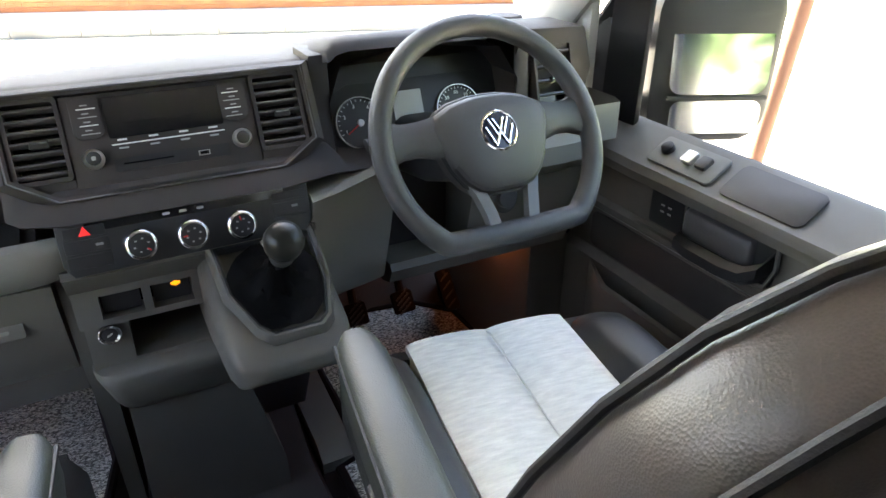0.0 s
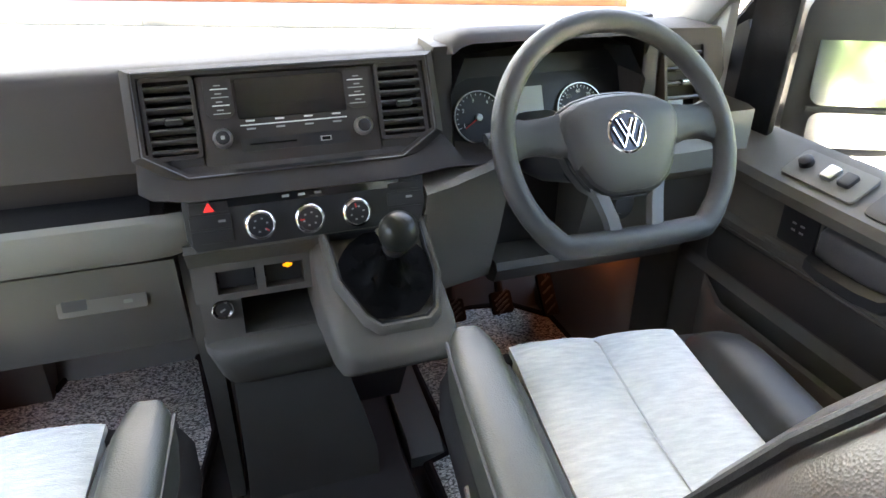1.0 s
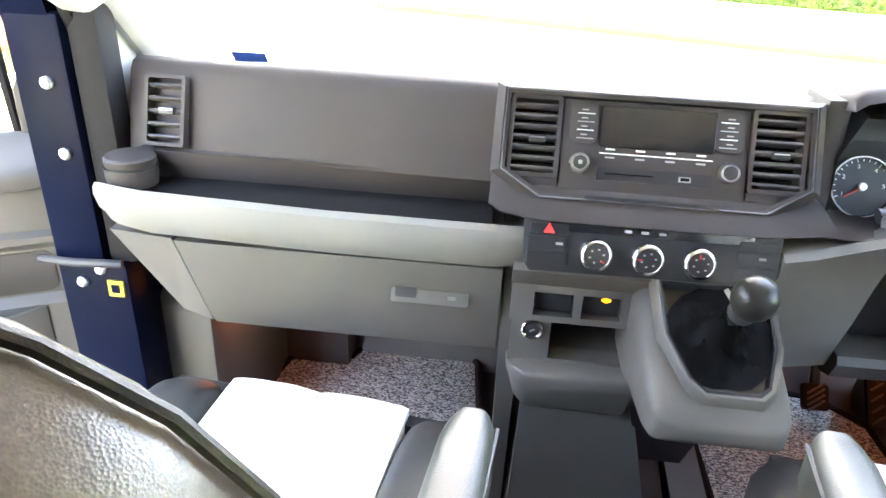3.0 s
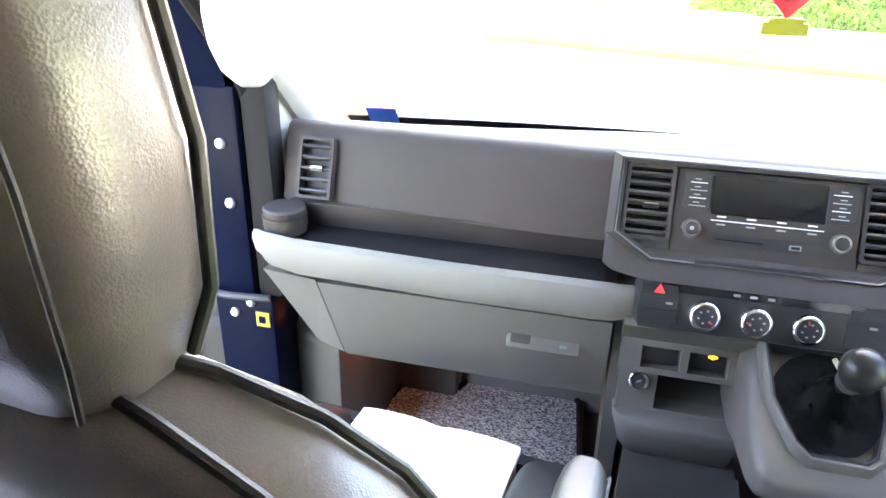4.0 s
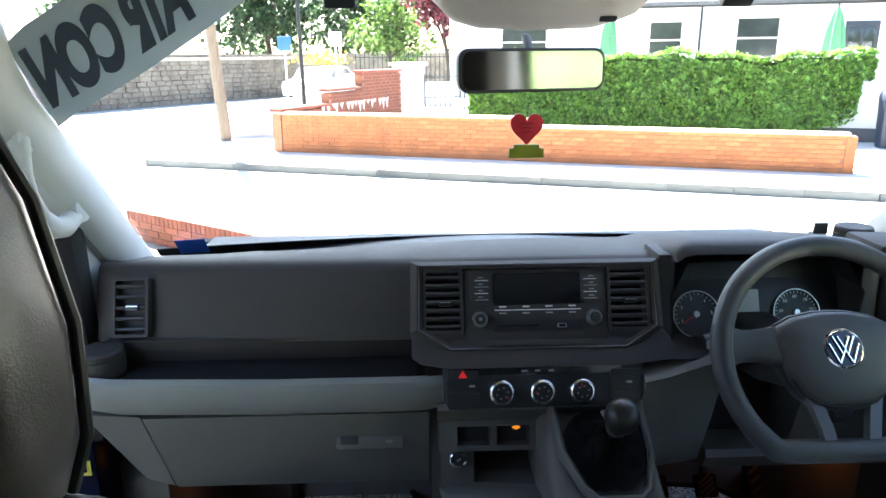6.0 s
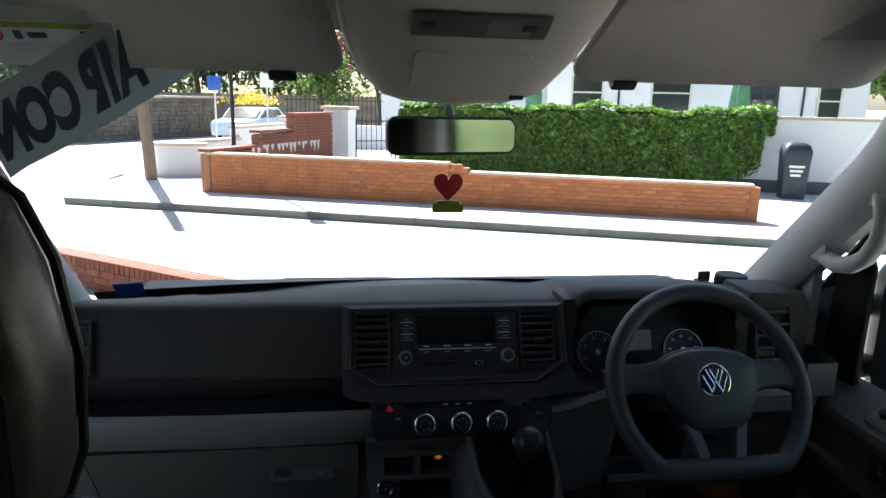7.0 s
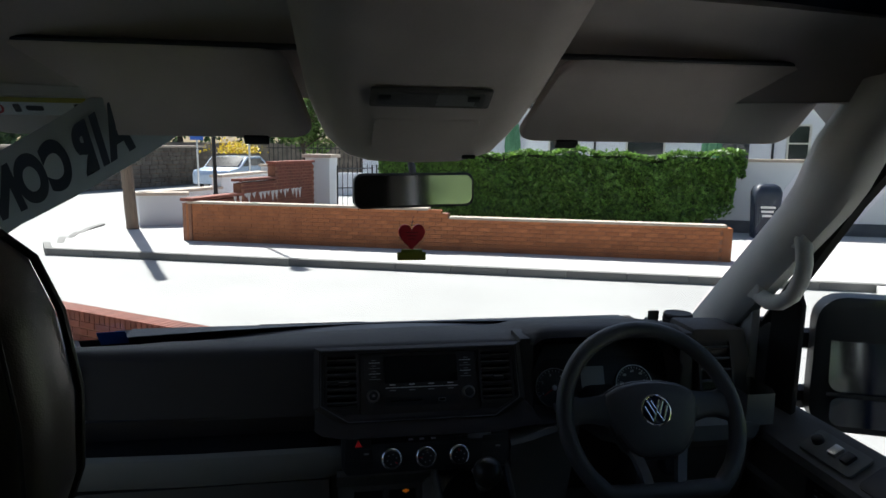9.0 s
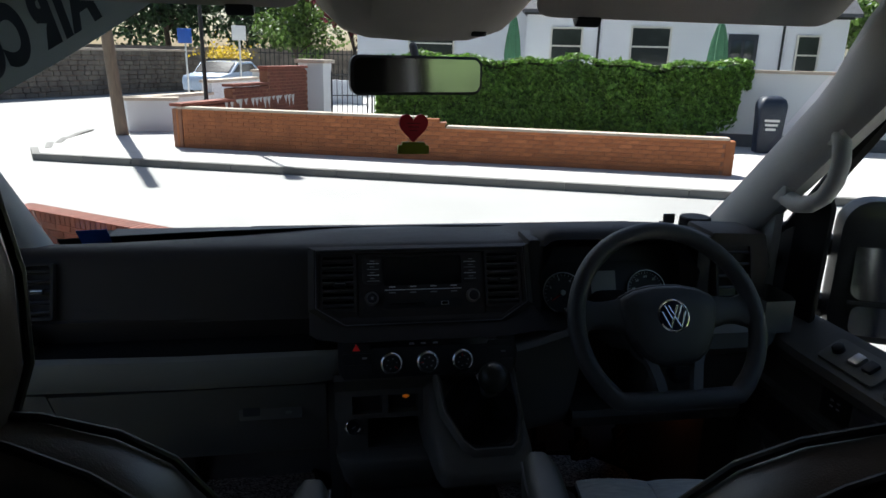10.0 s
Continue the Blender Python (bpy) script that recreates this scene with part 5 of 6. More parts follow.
            part("headrest_seam", tube([(sx * w * 0.90, hy + dy - th * 0.470, z) for z, w, th, dy in hl[1:7]], 0.0020, 6), PIPING, h)
    # folding armrest on the inner side
    ax = arm_side * 0.283
    arm = []
    for y, h_, w in ((-0.36, 0.055, 0.050), (-0.30, 0.085, 0.060), (-0.12, 0.090, 0.062), (-0.04, 0.086, 0.060), (-0.008, 0.070, 0.053), (0.006, 0.040, 0.036)):
        arm.append([(ax + px, y, 0.222 - h_ / 2 + (0.0 if y < -0.02 else -0.006) + pz) for px, pz in rounded(w, h_, min(w, h_) * 0.33, 4)])
    a = part("armrest", loft(arm), LEATHER_GREY, s, "grey-green padded armrest", 60)
    part("armrest_piping", tube([(ax + arm_side * 0.029, y, 0.205) for y in (-0.33, -0.2, -0.1, -0.03, -0.010)], 0.003, 6), PIPING, a)
    part("armrest_bracket", box(min(ax - 0.012, ax + 0.012), max(ax - 0.012, ax + 0.012), -0.36, -0.26, 0.02, 0.15, 0.008), BLACK, a)
    return s


seat_p = cab_seat("cab_seat", "swivel passenger seat, pale fabric centre, dark leather, headrest", (-0.515, -0.37, 1.105), 0.29, 1)
seat_p.matrix_world = Matrix.Translation((-0.515, -0.37, 1.105)) @ Matrix.Rotation(radians(-6), 4, "Z")
seat_d = cab_seat("cab_seat", "swivel driver seat turned slightly outward, pale fabric centre", (0.412, -0.458, 1.138), 0.46, -1, False)
seat_d.matrix_world = Matrix.Translation((0.412, -0.458, 1.138)) @ Matrix.Rotation(radians(-8), 4, "Z")


# ================================================================ OVERHEAD
def visor(name, label, x0, x1):
    v = thing(name, ((x0 + x1) / 2, -0.1, 2.14), label, "sun visor", "sun visors")
    w = x1 - x0
    d = Vector((0, -0.19, 0.165))
    m = Matrix.Translation(((x0 + x1) / 2, -0.012, 2.055)) @ Matrix(((1, 0, 0, 0), (0, d.normalized().y, -d.normalized().z, 0), (0, d.normalized().z, d.normalized().y, 0), (0, 0, 0, 1)))
    inner = 1 if x0 < 0 else -1
    out = [(px - inner * (0.055 * (py + 0.1175) / 0.235 if px * inner > 0 else 0.0), 0.12 + py) for px, py in rounded(w, 0.235, 0.045, 6)]
    part("flap", moved(loft([[(x * 0.985, 0.12 + (y - 0.12) * 0.96, -0.010) for x, y in out], [(x, y, -0.004) for x, y in out], [(x, y, 0.004) for x, y in out], [(x * 0.985, 0.12 + (y - 0.12) * 0.96, 0.010) for x, y in out]]), m), VISOR, v, "grey-brown vinyl flap", 50)
    part("hinge_rod", moved(tube([(-w / 2 + 0.03, 0.236, 0.0), (w / 2 - 0.03, 0.236, 0.0)], 0.006, 8), m), BLACK, v)
    part("clip", moved(box(-0.026, 0.026, -0.012, 0.012, -0.016, 0.016, 0.006), m @ T((w / 2 - 0.12) * (1 if x0 < 0 else -1), 0.0, 0.0)), BLACK, v, "black visor clip")
    return v, m


vl, vm = visor("sun_visor", "folded grey-brown sun visor with airbag warning label", -0.85, -0.228)
lb = part("warning_label", plate(0.20, 0.048, 0.002, 0.001, 0, vm @ T(-0.205, 0.085, 0.0102)), WHITE_PAINT, vl, "white warning label with yellow header")
part("label_header", plate(0.20, 0.012, 0.001, 0.001, 0, vm @ T(-0.205, 0.102, 0.0114)), YELLOW, lb)
part("label_sign", lathe([(0.013, 0), (0.017, 0), (0.017, 0.0008), (0.013, 0.0008), (0.013, 0)], 20, vm @ T(-0.270, 0.080, 0.0114)), RED_PRINT, lb)
part("label_picture", merge(plate(0.03, 0.012, 0.004, 0.0008, 0, vm @ T(-0.200, 0.080, 0.0114)), plate(0.012, 0.020, 0.003, 0.0008, 0, vm @ T(-0.230, 0.080, 0.0114)), plate(0.010, 0.012, 0.002, 0.0008, 0, vm @ T(-0.125, 0.086, 0.0114)), plate(0.010, 0.008, 0.002, 0.0008, 0, vm @ T(-0.125, 0.070, 0.0114))), BLACK, lb, "plain dark pictograms")
visor("sun_visor", "folded plain grey-brown sun visor", 0.190, 0.84)

oc = thing("overhead_console", (-0.02, -0.2, 2.2), "grey roof console with reading lamps", "roof console")
rings = []
for y, hw, zb in ((0.055, 0.12, 2.030), (0.045, 0.150, 2.012), (0.02, 0.165, 2.006), (-0.03, 0.180, 2.014), (-0.10, 0.190, 2.044), (-0.20, 0.200, 2.094), (-0.30, 0.208, 2.150), (-0.40, 0.215, 2.205), (-0.52, 0.22, 2.27)):
    cx = -0.020
    zt = 2.36
    rings.append([(cx - hw - 0.06, y, zt), (cx - hw - 0.035, y, zb + 0.10), (cx - hw - 0.01, y, zb + 0.045), (cx - hw * 0.86, y, zb + 0.012), (cx - hw * 0.6, y, zb), (cx, y, zb - 0.004), (cx + hw * 0.6, y, zb), (cx + hw * 0.86, y, zb + 0.012), (cx + hw + 0.01, y, zb + 0.045), (cx + hw + 0.035, y, zb + 0.10), (cx + hw + 0.06, y, zt)])
part("shell", loft(rings), VISOR, oc, "moulded grey shell", 50)
d = Vector((0, -0.10, 0.056)).normalized()
om = Matrix.Translation((-0.025, -0.265, 2.124)) @ Matrix(((1, 0, 0, 0), (0, d.y, d.z * 1.0, 0), (0, d.z, d.y, 0), (0, 0, 0, 1)))
part("lamp_frame", plate(0.215, 0.055, 0.006, 0.005, 0.002, om), DASH_MID, oc)
part("lamp_lens", plate(0.19, 0.036, 0.004, 0.003, 0.001, om @ T(0, 0.002, 0.0048)), surface("frosted_lens", (0.14, 0.14, 0.135), 0.25, grain=90, relief=0.1), oc, "frosted reading lamp lenses")
for x in (-0.082, 0.075):
    part("lamp_switch", plate(0.022, 0.012, 0.003, 0.004, 0.001, om @ T(x, 0.010, 0.0075)), BLACK, oc)
part("storage_lip", plate(0.20, 0.11, 0.012, 0.004, 0.002, Matrix.Translation((-0.02, -0.145, 2.062)) @ Matrix(((1, 0, 0, 0), (0, d.y, d.z, 0), (0, d.z, d.y, 0), (0, 0, 0, 1)))), VISOR, oc)
part("microphone_slot", plate(0.028, 0.012, 0.003, 0.003, 0, Matrix.Translation((0.085, -0.055, 2.018)) @ Matrix(((1, 0, 0, 0), (0, d.y, d.z, 0), (0, d.z, d.y, 0), (0, 0, 0, 1)))), BLACK, oc)

rv = thing("rear_view_mirror", (0.0, 0.14, 1.90), "black-framed rear-view mirror on the windscreen", "mirror")
nrm = Vector((0.29, -0.93, 0.03)).normalized()
xv = Vector((0, 0, 1)).cross(nrm).normalized()
yv = nrm.cross(xv)
rm = Matrix(((xv.x, yv.x, nrm.x, 0.0), (xv.y, yv.y, nrm.y, 0.150), (xv.z, yv.z, nrm.z, 1.933), (0, 0, 0, 1)))
part("mirror_shell", moved(loft([[(px * k, py * k2, z) for px, py in rounded(0.312, 0.082, 0.022, 5)] for k, k2, z in ((0.7, 0.5, -0.045), (0.94, 0.86, -0.028), (1, 1, -0.008), (1, 1, 0.004), (0.975, 0.92, 0.006))]), rm), BLACK, rv, "black mirror shell")
part("mirror_glass", plate(0.298, 0.070, 0.018, 0.002, 0, rm @ T(0, 0, 0.0055)), MIRROR, rv, "clear mirror glass")
part("stem", tube([(0.0, 0.18, 1.945), (0.0, 0.23, 1.985), (0.0, 0.255, 1.995)], 0.009, 10), DASH, rv)

# heart ornament hanging under the mirror
ho = thing("heart_ornament", (-0.012, 0.165, 1.80), "red heart on a small olive stand hanging under the mirror", "ornament")
pts = []
for k in range(40):
    a = 2 * math.pi * k / 40
    pts.append((0.00205 * 16 * math.sin(a) ** 3, 0.0023 * (13 * math.cos(a) - 5 * math.cos(2 * a) - 2 * math.cos(3 * a) - math.cos(4 * a))))
HX = facing((-0.008, 0.165, 1.822), 0)
part("heart", moved(prism(pts, "z", 0, 0.006, 0.0015), HX), HEART, ho, "red card heart")
for k in range(3):
    part("print_line", plate(0.030 - 0.006 * k, 0.002, 0.0005, 0.0006, 0, HX @ T(0, 0.008 - 0.008 * k, 0.006)), surface("dark_red_print", (0.2, 0.01, 0.015), 0.5, grain=60), ho)
part("stand", merge(plate(0.070, 0.020, 0.003, 0.010, 0.002, HX @ T(0, -0.050, 0)), plate(0.052, 0.010, 0.003, 0.010, 0.002, HX @ T(0, -0.038, 0))), HEART_BASE, ho, "olive green stand")
part("thread", tube([(-0.008, 0.162, 1.845), (-0.004, 0.162, 1.87)], 0.0008, 6), BLACK, ho)

# windscreen film with lettering, read from outside
film = thing("windscreen_film", (-0.75, 0.15, 1.95), "pale film across the glass corner with dark letters", "sign")


def film_uv(a, b):
    """a along the slanting strip from the pillar up to the roof, b across it."""
    u = -0.014 + 0.36 * a
    lo = 0.572 + 0.56 * a
    return u, lo + 0.21 * b


def film_at(a, b, out=0.006):
    u, v = film_uv(a, b)
    p = Vector(glass_at(max(u, -0.008), min(v, 0.985)))
    return p + Vector((0, -out, -out * 0.8))


part("film", sheet(lambda a, b: film_at(a, b), 14, 6, 0.001), DECAL, film)


def film_letters(text, a0, step, h):
    for ch, k in zip(text, (0.0, 1.0, 2.0, 3.05, 3.70, 4.40)):
        bm = letters(ch, 1.0, Matrix.Diagonal((-1, 1, 1, 1)), 0.0, 0.055)
        for v in bm.verts:
            a = a0 + step * k + v.co.x * step * 1.3
            b = 0.48 + v.co.y * h
            v.co = film_at(a, b, 0.0085)
        bmesh.ops.solidify(bm, geom=bm.faces[:], thickness=0.0004)
        part("letter", bm, DECAL_TEXT, film)


film_letters("NOCRIA", 0.070, 0.076, 0.84)

bs = solo("blue_sticker", sheet(lambda u, v: Vector(glass_at(0.035 + 0.035 * u, 0.020 + 0.075 * v)) + Vector((0, -0.012, -0.006)), 3, 2, 0.001), BLUE_STICKER, "small blue sticker in the windscreen corner", "sticker")

# round pots on the dash
for at, r, h, lab in (((0.742, 0.235, 1.545), 0.040, 0.046, "black round cup holder on the dash top"), ((-0.840, 0.030, 1.375), 0.042, 0.050, "dark round ashtray pot on the passenger ledge")):
    c = thing("dash_pot", at, lab, "pot", "round dash pots")
    part("pot", lathe([(0, 0), (r * 0.94, 0), (r, h * 0.3), (r, h * 0.62), (r * 0.95, h * 0.66), (r * 0.98, h * 0.70), (r * 0.98, h * 0.93), (r * 0.9, h), (0, h * 1.01)], 32, T(*at)), DASH, c, "ribbed dark pot")
    part("lid_ring", lathe([(r * 1.0, h * 0.60), (r * 1.03, h * 0.62), (r * 1.03, h * 0.67), (r * 1.0, h * 0.68), (r * 1.0, h * 0.60)], 32, T(*at)), BLACK, c)
bracket = solo("phone_bracket", merge(box(0.668, 0.70, 0.26, 0.268, 1.565, 1.592, 0.004), box(0.67, 0.695, 0.25, 0.29, 1.553, 1.567, 0.003)), DASH_MID, "small pale phone bracket on the dash top", "bracket")
# dash-top camera and wiper
wp_ = thing("wiper", (-0.35, 0.87, 1.50), "black windscreen wiper at the glass foot", "wiper")
part("blade", tube([(-0.80, 0.690, 1.425), (-0.55, 0.845, 1.402), (-0.25, 0.928, 1.390), (0.0, 0.95, 1.384)], 0.009, 6), RUBBER, wp_)
part("arm", tube([(-0.45, 0.915, 1.405), (-0.1, 0.98, 1.388), (0.1, 0.98, 1.372)], 0.009, 6), IRON, wp_)
structure("bonnet", sheet(lambda u, v: (-0.95 + 1.9 * u, 0.95 - 0.30 * (2 * u - 1) ** 2 * (1 - 0.2 * v) + 0.55 * v, 1.35 - 0.30 * v - 0.05 * (2 * u - 1) ** 2), 12, 6, 0.02), BLUE_PAINT, "navy blue sloping bonnet below the windscreen", "bonnet")
structure("van_nose", merge(box(-0.97, 0.97, 0.92, 1.0, 0.35, 1.31, 0.02), box(-0.93, 0.93, 1.0, 1.46, 0.35, 1.08, 0.08, 3)), BLUE_PAINT, "navy blue van front", "van body")
structure("van_side", merge(box(1.0, 1.03, -3.4, -1.07, 0.35, 2.4, 0.01), box(-1.03, -1.0, -3.4, -1.07, 0.35, 2.4, 0.01), box(-1.03, 1.03, -3.44, -3.4, 0.35, 2.4, 0.01)), BLUE_PAINT, "navy blue van flanks and rear", "van body")
structure("van_roof", sheet(lambda u, v: (-1.02 + 2.04 * u, -3.42 + 3.30 * v, 2.42 - 0.05 * (2 * u - 1) ** 2 - 0.10 * ease((v - 0.8) / 0.2)), 10, 12, 0.03), BLUE_PAINT, "navy blue van roof", "van body")
structure("roof_front", sheet(lambda u, v: Vector(glass_at(u, 1.0)) * (1 - v) + Vector((-1.02 + 2.04 * u, -0.14, 2.32 - 0.05 * (2 * u - 1) ** 2)) * v + Vector((0, 0.012, 0.012)), 12, 4, 0.015), BLUE_PAINT, "navy blue roof edge over the windscreen", "van body")
for s, nm in ((-1, "left"), (1, "right")):
    structure("roof_rail_" + nm, prism([(-1.07, 2.10), (-0.20, 2.10), (-0.12, 2.05), (0.02, 2.16), (-0.14, 2.34), (-1.07, 2.38)], "x", min(s * 0.90, s * 1.02), max(s * 0.90, s * 1.02), 0.02), HEADLINER, "grey lining above the door", "trim")

# ================================================================ OUTSIDE
W0, WD, WB = Vector((-2.97, 12.46, 0)), Vector((0.943, -0.333, 0)), Vector((0.333, 0.943, 0))
WALL_TURN = math.atan2(-0.333, 0.943)


def wp(s, back, z=0.0):
    return W0 + WD * s + WB * back + Vector((0, 0, z))


WALLM = Matrix.Translation(W0) @ Matrix.Rotation(WALL_TURN, 4, "Z")     # x along the wall, y behind it


def wbox(s0, s1, b0, b1, z0, z1, bev=0.01):
    return moved(box(s0, s1, b0, b1, z0, z1, bev), WALLM)


structure("ground", prism([(-900, -900), (900, -900), (900, 900), (-900, 900)], "z", -0.3, 0.0), ASPHALT, "pale sunlit asphalt road", "ground")
structure("pavement", moved(prism([(-1.8, -1.45), (10.4, -1.45), (26, -1.45), (26, 30), (-0.9, 30), (-1.9, 14), (-3.3, 2.5), (-2.35, -0.9)], "z", 0.004, 0.115), WALLM), PAVING, "pale concrete pavement along the wall", "pavement")
kerb = tagged(new("kerb"), "weathered grey kerb stones along the pavement", "kerb", "", "structure")
km = mesh_of("kerb_stone", box(-0.455, 0.455, -0.065, 0.065, -0.02, 0.120, 0.012))
km.materials.append(KERB)
for k in range(15):
    o = new("kerb_stone", km)
    o.parent = kerb
    o.matrix_basis = WALLM @ T(-1.37 + 0.915 * k, -1.51, 0.003)
for k in range(5):
    o = new("kerb_stone", km)
    o.parent = kerb
    o.matrix_basis = WALLM @ T(-2.10 - 0.28 * k, -1.22 + 0.70 * k, 0.003) @ Matrix.Rotation(radians(-48 - 6 * k), 4, "Z")

# ---- low brick wall
brick_wall = tagged(new("brick_wall"), "low red brick garden wall with pale coping, stepped once", "brick wall", "", "structure")
part("end_face", wbox(9.94, 10.09, -0.006, 0.224, 0.05, 0.69, 0.004), BRICK, brick_wall)
part("end_face", wbox(-0.014, 0.03, -0.006, 0.224, 0.05, 0.845, 0.004), BRICK, brick_wall)
part("core", merge(wbox(0.02, 5.17, 0.012, 0.205, 0.05, 0.80, 0), wbox(5.15, 9.98, 0.012, 0.205, 0.05, 0.69, 0)), MORTAR, brick_wall)
bk = mesh_of("brick", box(-0.1075, 0.1075, -0.051, 0.051, -0.0325, 0.0325, 0.004, 1))
bk.materials.append(BRICK)
random.seed(11)
near, rest = 0, []
for c in range(10):
    z = 0.155 + 0.075 * c
    s_end = 5.16 if c >= 8 else 10.0
    n = int(s_end / 0.225)
    for k in range(n + 1):
        s = 0.1075 + 0.225 * k + (0.1125 if c % 2 else 0)
        if s + 0.11 > s_end + 0.06:
            continue
        m = WALLM @ T(s, 0.055 + random.uniform(-0.003, 0.003), z) @ Matrix.Rotation(random.uniform(-0.01, 0.01), 4, "Z")
        if near < 300 and s > 3.0 and c >= 2:
            o = new("brick", bk)
            o.parent = brick_wall
            o.matrix_basis = m
            near += 1
        else:
            rest.append(m)


def join_copies(me, mats):
    """Many copies of one small mesh in a single mesh."""
    v0 = np.array([v.co[:] for v in me.vertices])
    f0 = [tuple(p.vertices) for p in me.polygons]
    verts, faces = [], []
    for m in mats:
        a = np.array(m)
        base = len(verts) * len(v0)
        verts.append(v0 @ a[:3, :3].T + a[:3, 3])
        faces += [tuple(i + base for i in f) for f in f0]
    out = bpy.data.meshes.new(me.name + "_field")
    out.from_pydata(np.concatenate(verts).tolist(), [], faces)
    out.update()
    return out


me = join_copies(bk, rest)
me.materials.append(BRICK)
o = tagged(new("brick_field", me), kind="stuff")
o.parent = brick_wall
cp = mesh_of("coping", box(-0.298, 0.298, -0.125, 0.125, -0.022, 0.022, 0.006))
cp.materials.append(COPING)
for k in range(16):
    s = 0.45 + 0.6 * k
    o = new("coping_slab", cp)
    o.parent = brick_wall
    o.matrix_basis = WALLM @ T(s - 0.14 if s < 5.0 else s + 0.24, 0.105, 0.868 if s < 5.0 else 0.722)

# end pier and stepped side wall in darker brick
side = tagged(new("brick_side_wall"), "darker red brick side wall rising in steps with salt stains", "brick wall", "", "structure")
a_, b_ = Vector((-2.97, 12.46, 0)), Vector((-0.72, 16.9, 0))
dirv = (b_ - a_).normalized()
SM = Matrix(((dirv.x, dirv.y, 0, a_.x), (dirv.y, -dirv.x, 0, a_.y), (0, 0, 1, 0), (0, 0, 0, 1)))
LEN = (b_ - a_).length
steps = ((0.0, 1.7, 0.90), (1.7, 3.1, 1.20), (3.1, LEN, 1.55))
part("core", merge(*[moved(box(s0, s1, -0.10, 0.10, 0.05, h - 0.05, 0), SM) for s0, s1, h in steps]), MORTAR, side)
mats = []
for s0, s1, h in steps:
    c = 0
    while 0.155 + 0.075 * c < h - 0.03:
        s = s0 + 0.11 + (0.11 if c % 2 else 0)
        while s < s1 - 0.05:
            for sg in (-1, 1):
                mats.append(SM @ T(s, sg * 0.058, 0.155 + 0.075 * c))
            s += 0.225
        c += 1
me = join_copies(bk, mats)
me.materials.append(BRICK_DARK)
o = tagged(new("brick_field", me), kind="stuff")
o.parent = side
for s0, s1, h in steps:
    part("coping", moved(box(s0 - 0.02, s1 + 0.02, -0.14, 0.14, h - 0.01, h + 0.05, 0.008), SM), BRICK_DARK, side)
random.seed(3)
for k in range(16):
    s = 1.4 + 2.9 * k / 16 + random.uniform(-0.06, 0.06)
    hh = random.uniform(0.10, 0.30)
    part("salt_stain", moved(prism([(s, 0.92), (s + 0.05, 0.92), (s + 0.16, 0.94), (s + 0.13, 0.94 - hh * 0.4), (s + 0.09, 0.94 - hh), (s + 0.04, 0.94 - hh * 0.5)], "y", 0.112, 0.114), SM), EFFLORESCENCE, side)

# white garden walls beside the lane
lane_wall = tagged(new("lane_wall"), "low white rendered walls with slab coping by the lane", "garden wall", "", "structure")
for (x0, y0), (x1, y1), h in (((-4.55, 15.2), (-3.2, 17.6), 0.85), ((-3.2, 17.6), (-2.2, 20.6), 1.15), ((-2.2, 20.6), (-1.3, 23.5), 1.35)):
    a, b = Vector((x0, y0, 0)), Vector((x1, y1, 0))
    dv = (b - a).normalized()
    mm = Matrix(((dv.x, -dv.y, 0, x0), (dv.y, dv.x, 0, y0), (0, 0, 1, 0), (0, 0, 0, 1)))
    L_ = (b - a).length
    part("wall", moved(box(0, L_, -0.14, 0.14, 0.05, h - 0.05, 0.01), mm), RENDER_WHITE, lane_wall)
    part("coping", moved(box(-0.04, L_ + 0.04, -0.19, 0.19, h - 0.05, h + 0.02, 0.01), mm), COPING, lane_wall)
part("end_face", moved(box(0.0, 1.05, -0.14, 0.14, 0.05, 0.80, 0.01), Matrix.Translation((-4.55, 15.2, 0)) @ Matrix.Rotation(radians(8), 4, "Z")), RENDER_WHITE, lane_wall)
part("end_coping", moved(box(-0.05, 1.08, -0.19, 0.19, 0.80, 0.87, 0.01), Matrix.Translation((-4.55, 15.2, 0)) @ Matrix.Rotation(radians(8), 4, "Z")), COPING, lane_wall)

# gate pier, gate and hedge wall
gp_ = tagged(new("gate_pier"), "white rendered gate pier with slab cap", "gate pier", "", "structure")
part("shaft", wbox(0.45, 1.12, 5.1, 5.75, 0.05, 1.66, 0.01), RENDER_WHITE, gp_)
part("cap", wbox(0.38, 1.19, 5.03, 5.82, 1.66, 1.75, 0.015), COPING, gp_)
gate = thing("iron_gate", wp(1.8, 5.4), "black wrought iron garden gate standing open", "gate")
for s0, b0, s1, b1 in ((1.22, 5.45, 2.0, 6.1), (2.75, 5.45, 2.1, 6.2)):
    for k in range(8):
        t = k / 7
        p = wp(s0 + (s1 - s0) * t, b0 + (b1 - b0) * t)
        part("bar", tube([p + Vector((0, 0, 0.18)), p + Vector((0, 0, 1.46 + 0.08 * math.sin(t * 3)))], 0.010 if k not in (0, 7) else 0.022, 6), IRON, gate)
    for z in (0.25, 0.85, 1.38):
        part("rail", tube([wp(s0, b0, z), wp(s1, b1, z)], 0.014, 6), IRON, gate)
hw = tagged(new("hedge_wall"), "white rendered garden wall with slab coping", "garden wall", "", "structure")
part("wall", wbox(2.9, 26, 4.42, 4.64, 0.05, 1.74, 0.01), RENDER_WHITE, hw)
part("coping", wbox(2.86, 26, 4.36, 4.70, 1.74, 1.81, 0.01), COPING, hw)
part("plinth", wbox(2.9, 26, 4.40, 4.425, 0.05, 0.40, 0.004), surface("grey_painted_plinth", (0.10, 0.105, 0.115), 0.8, grain=30), hw)


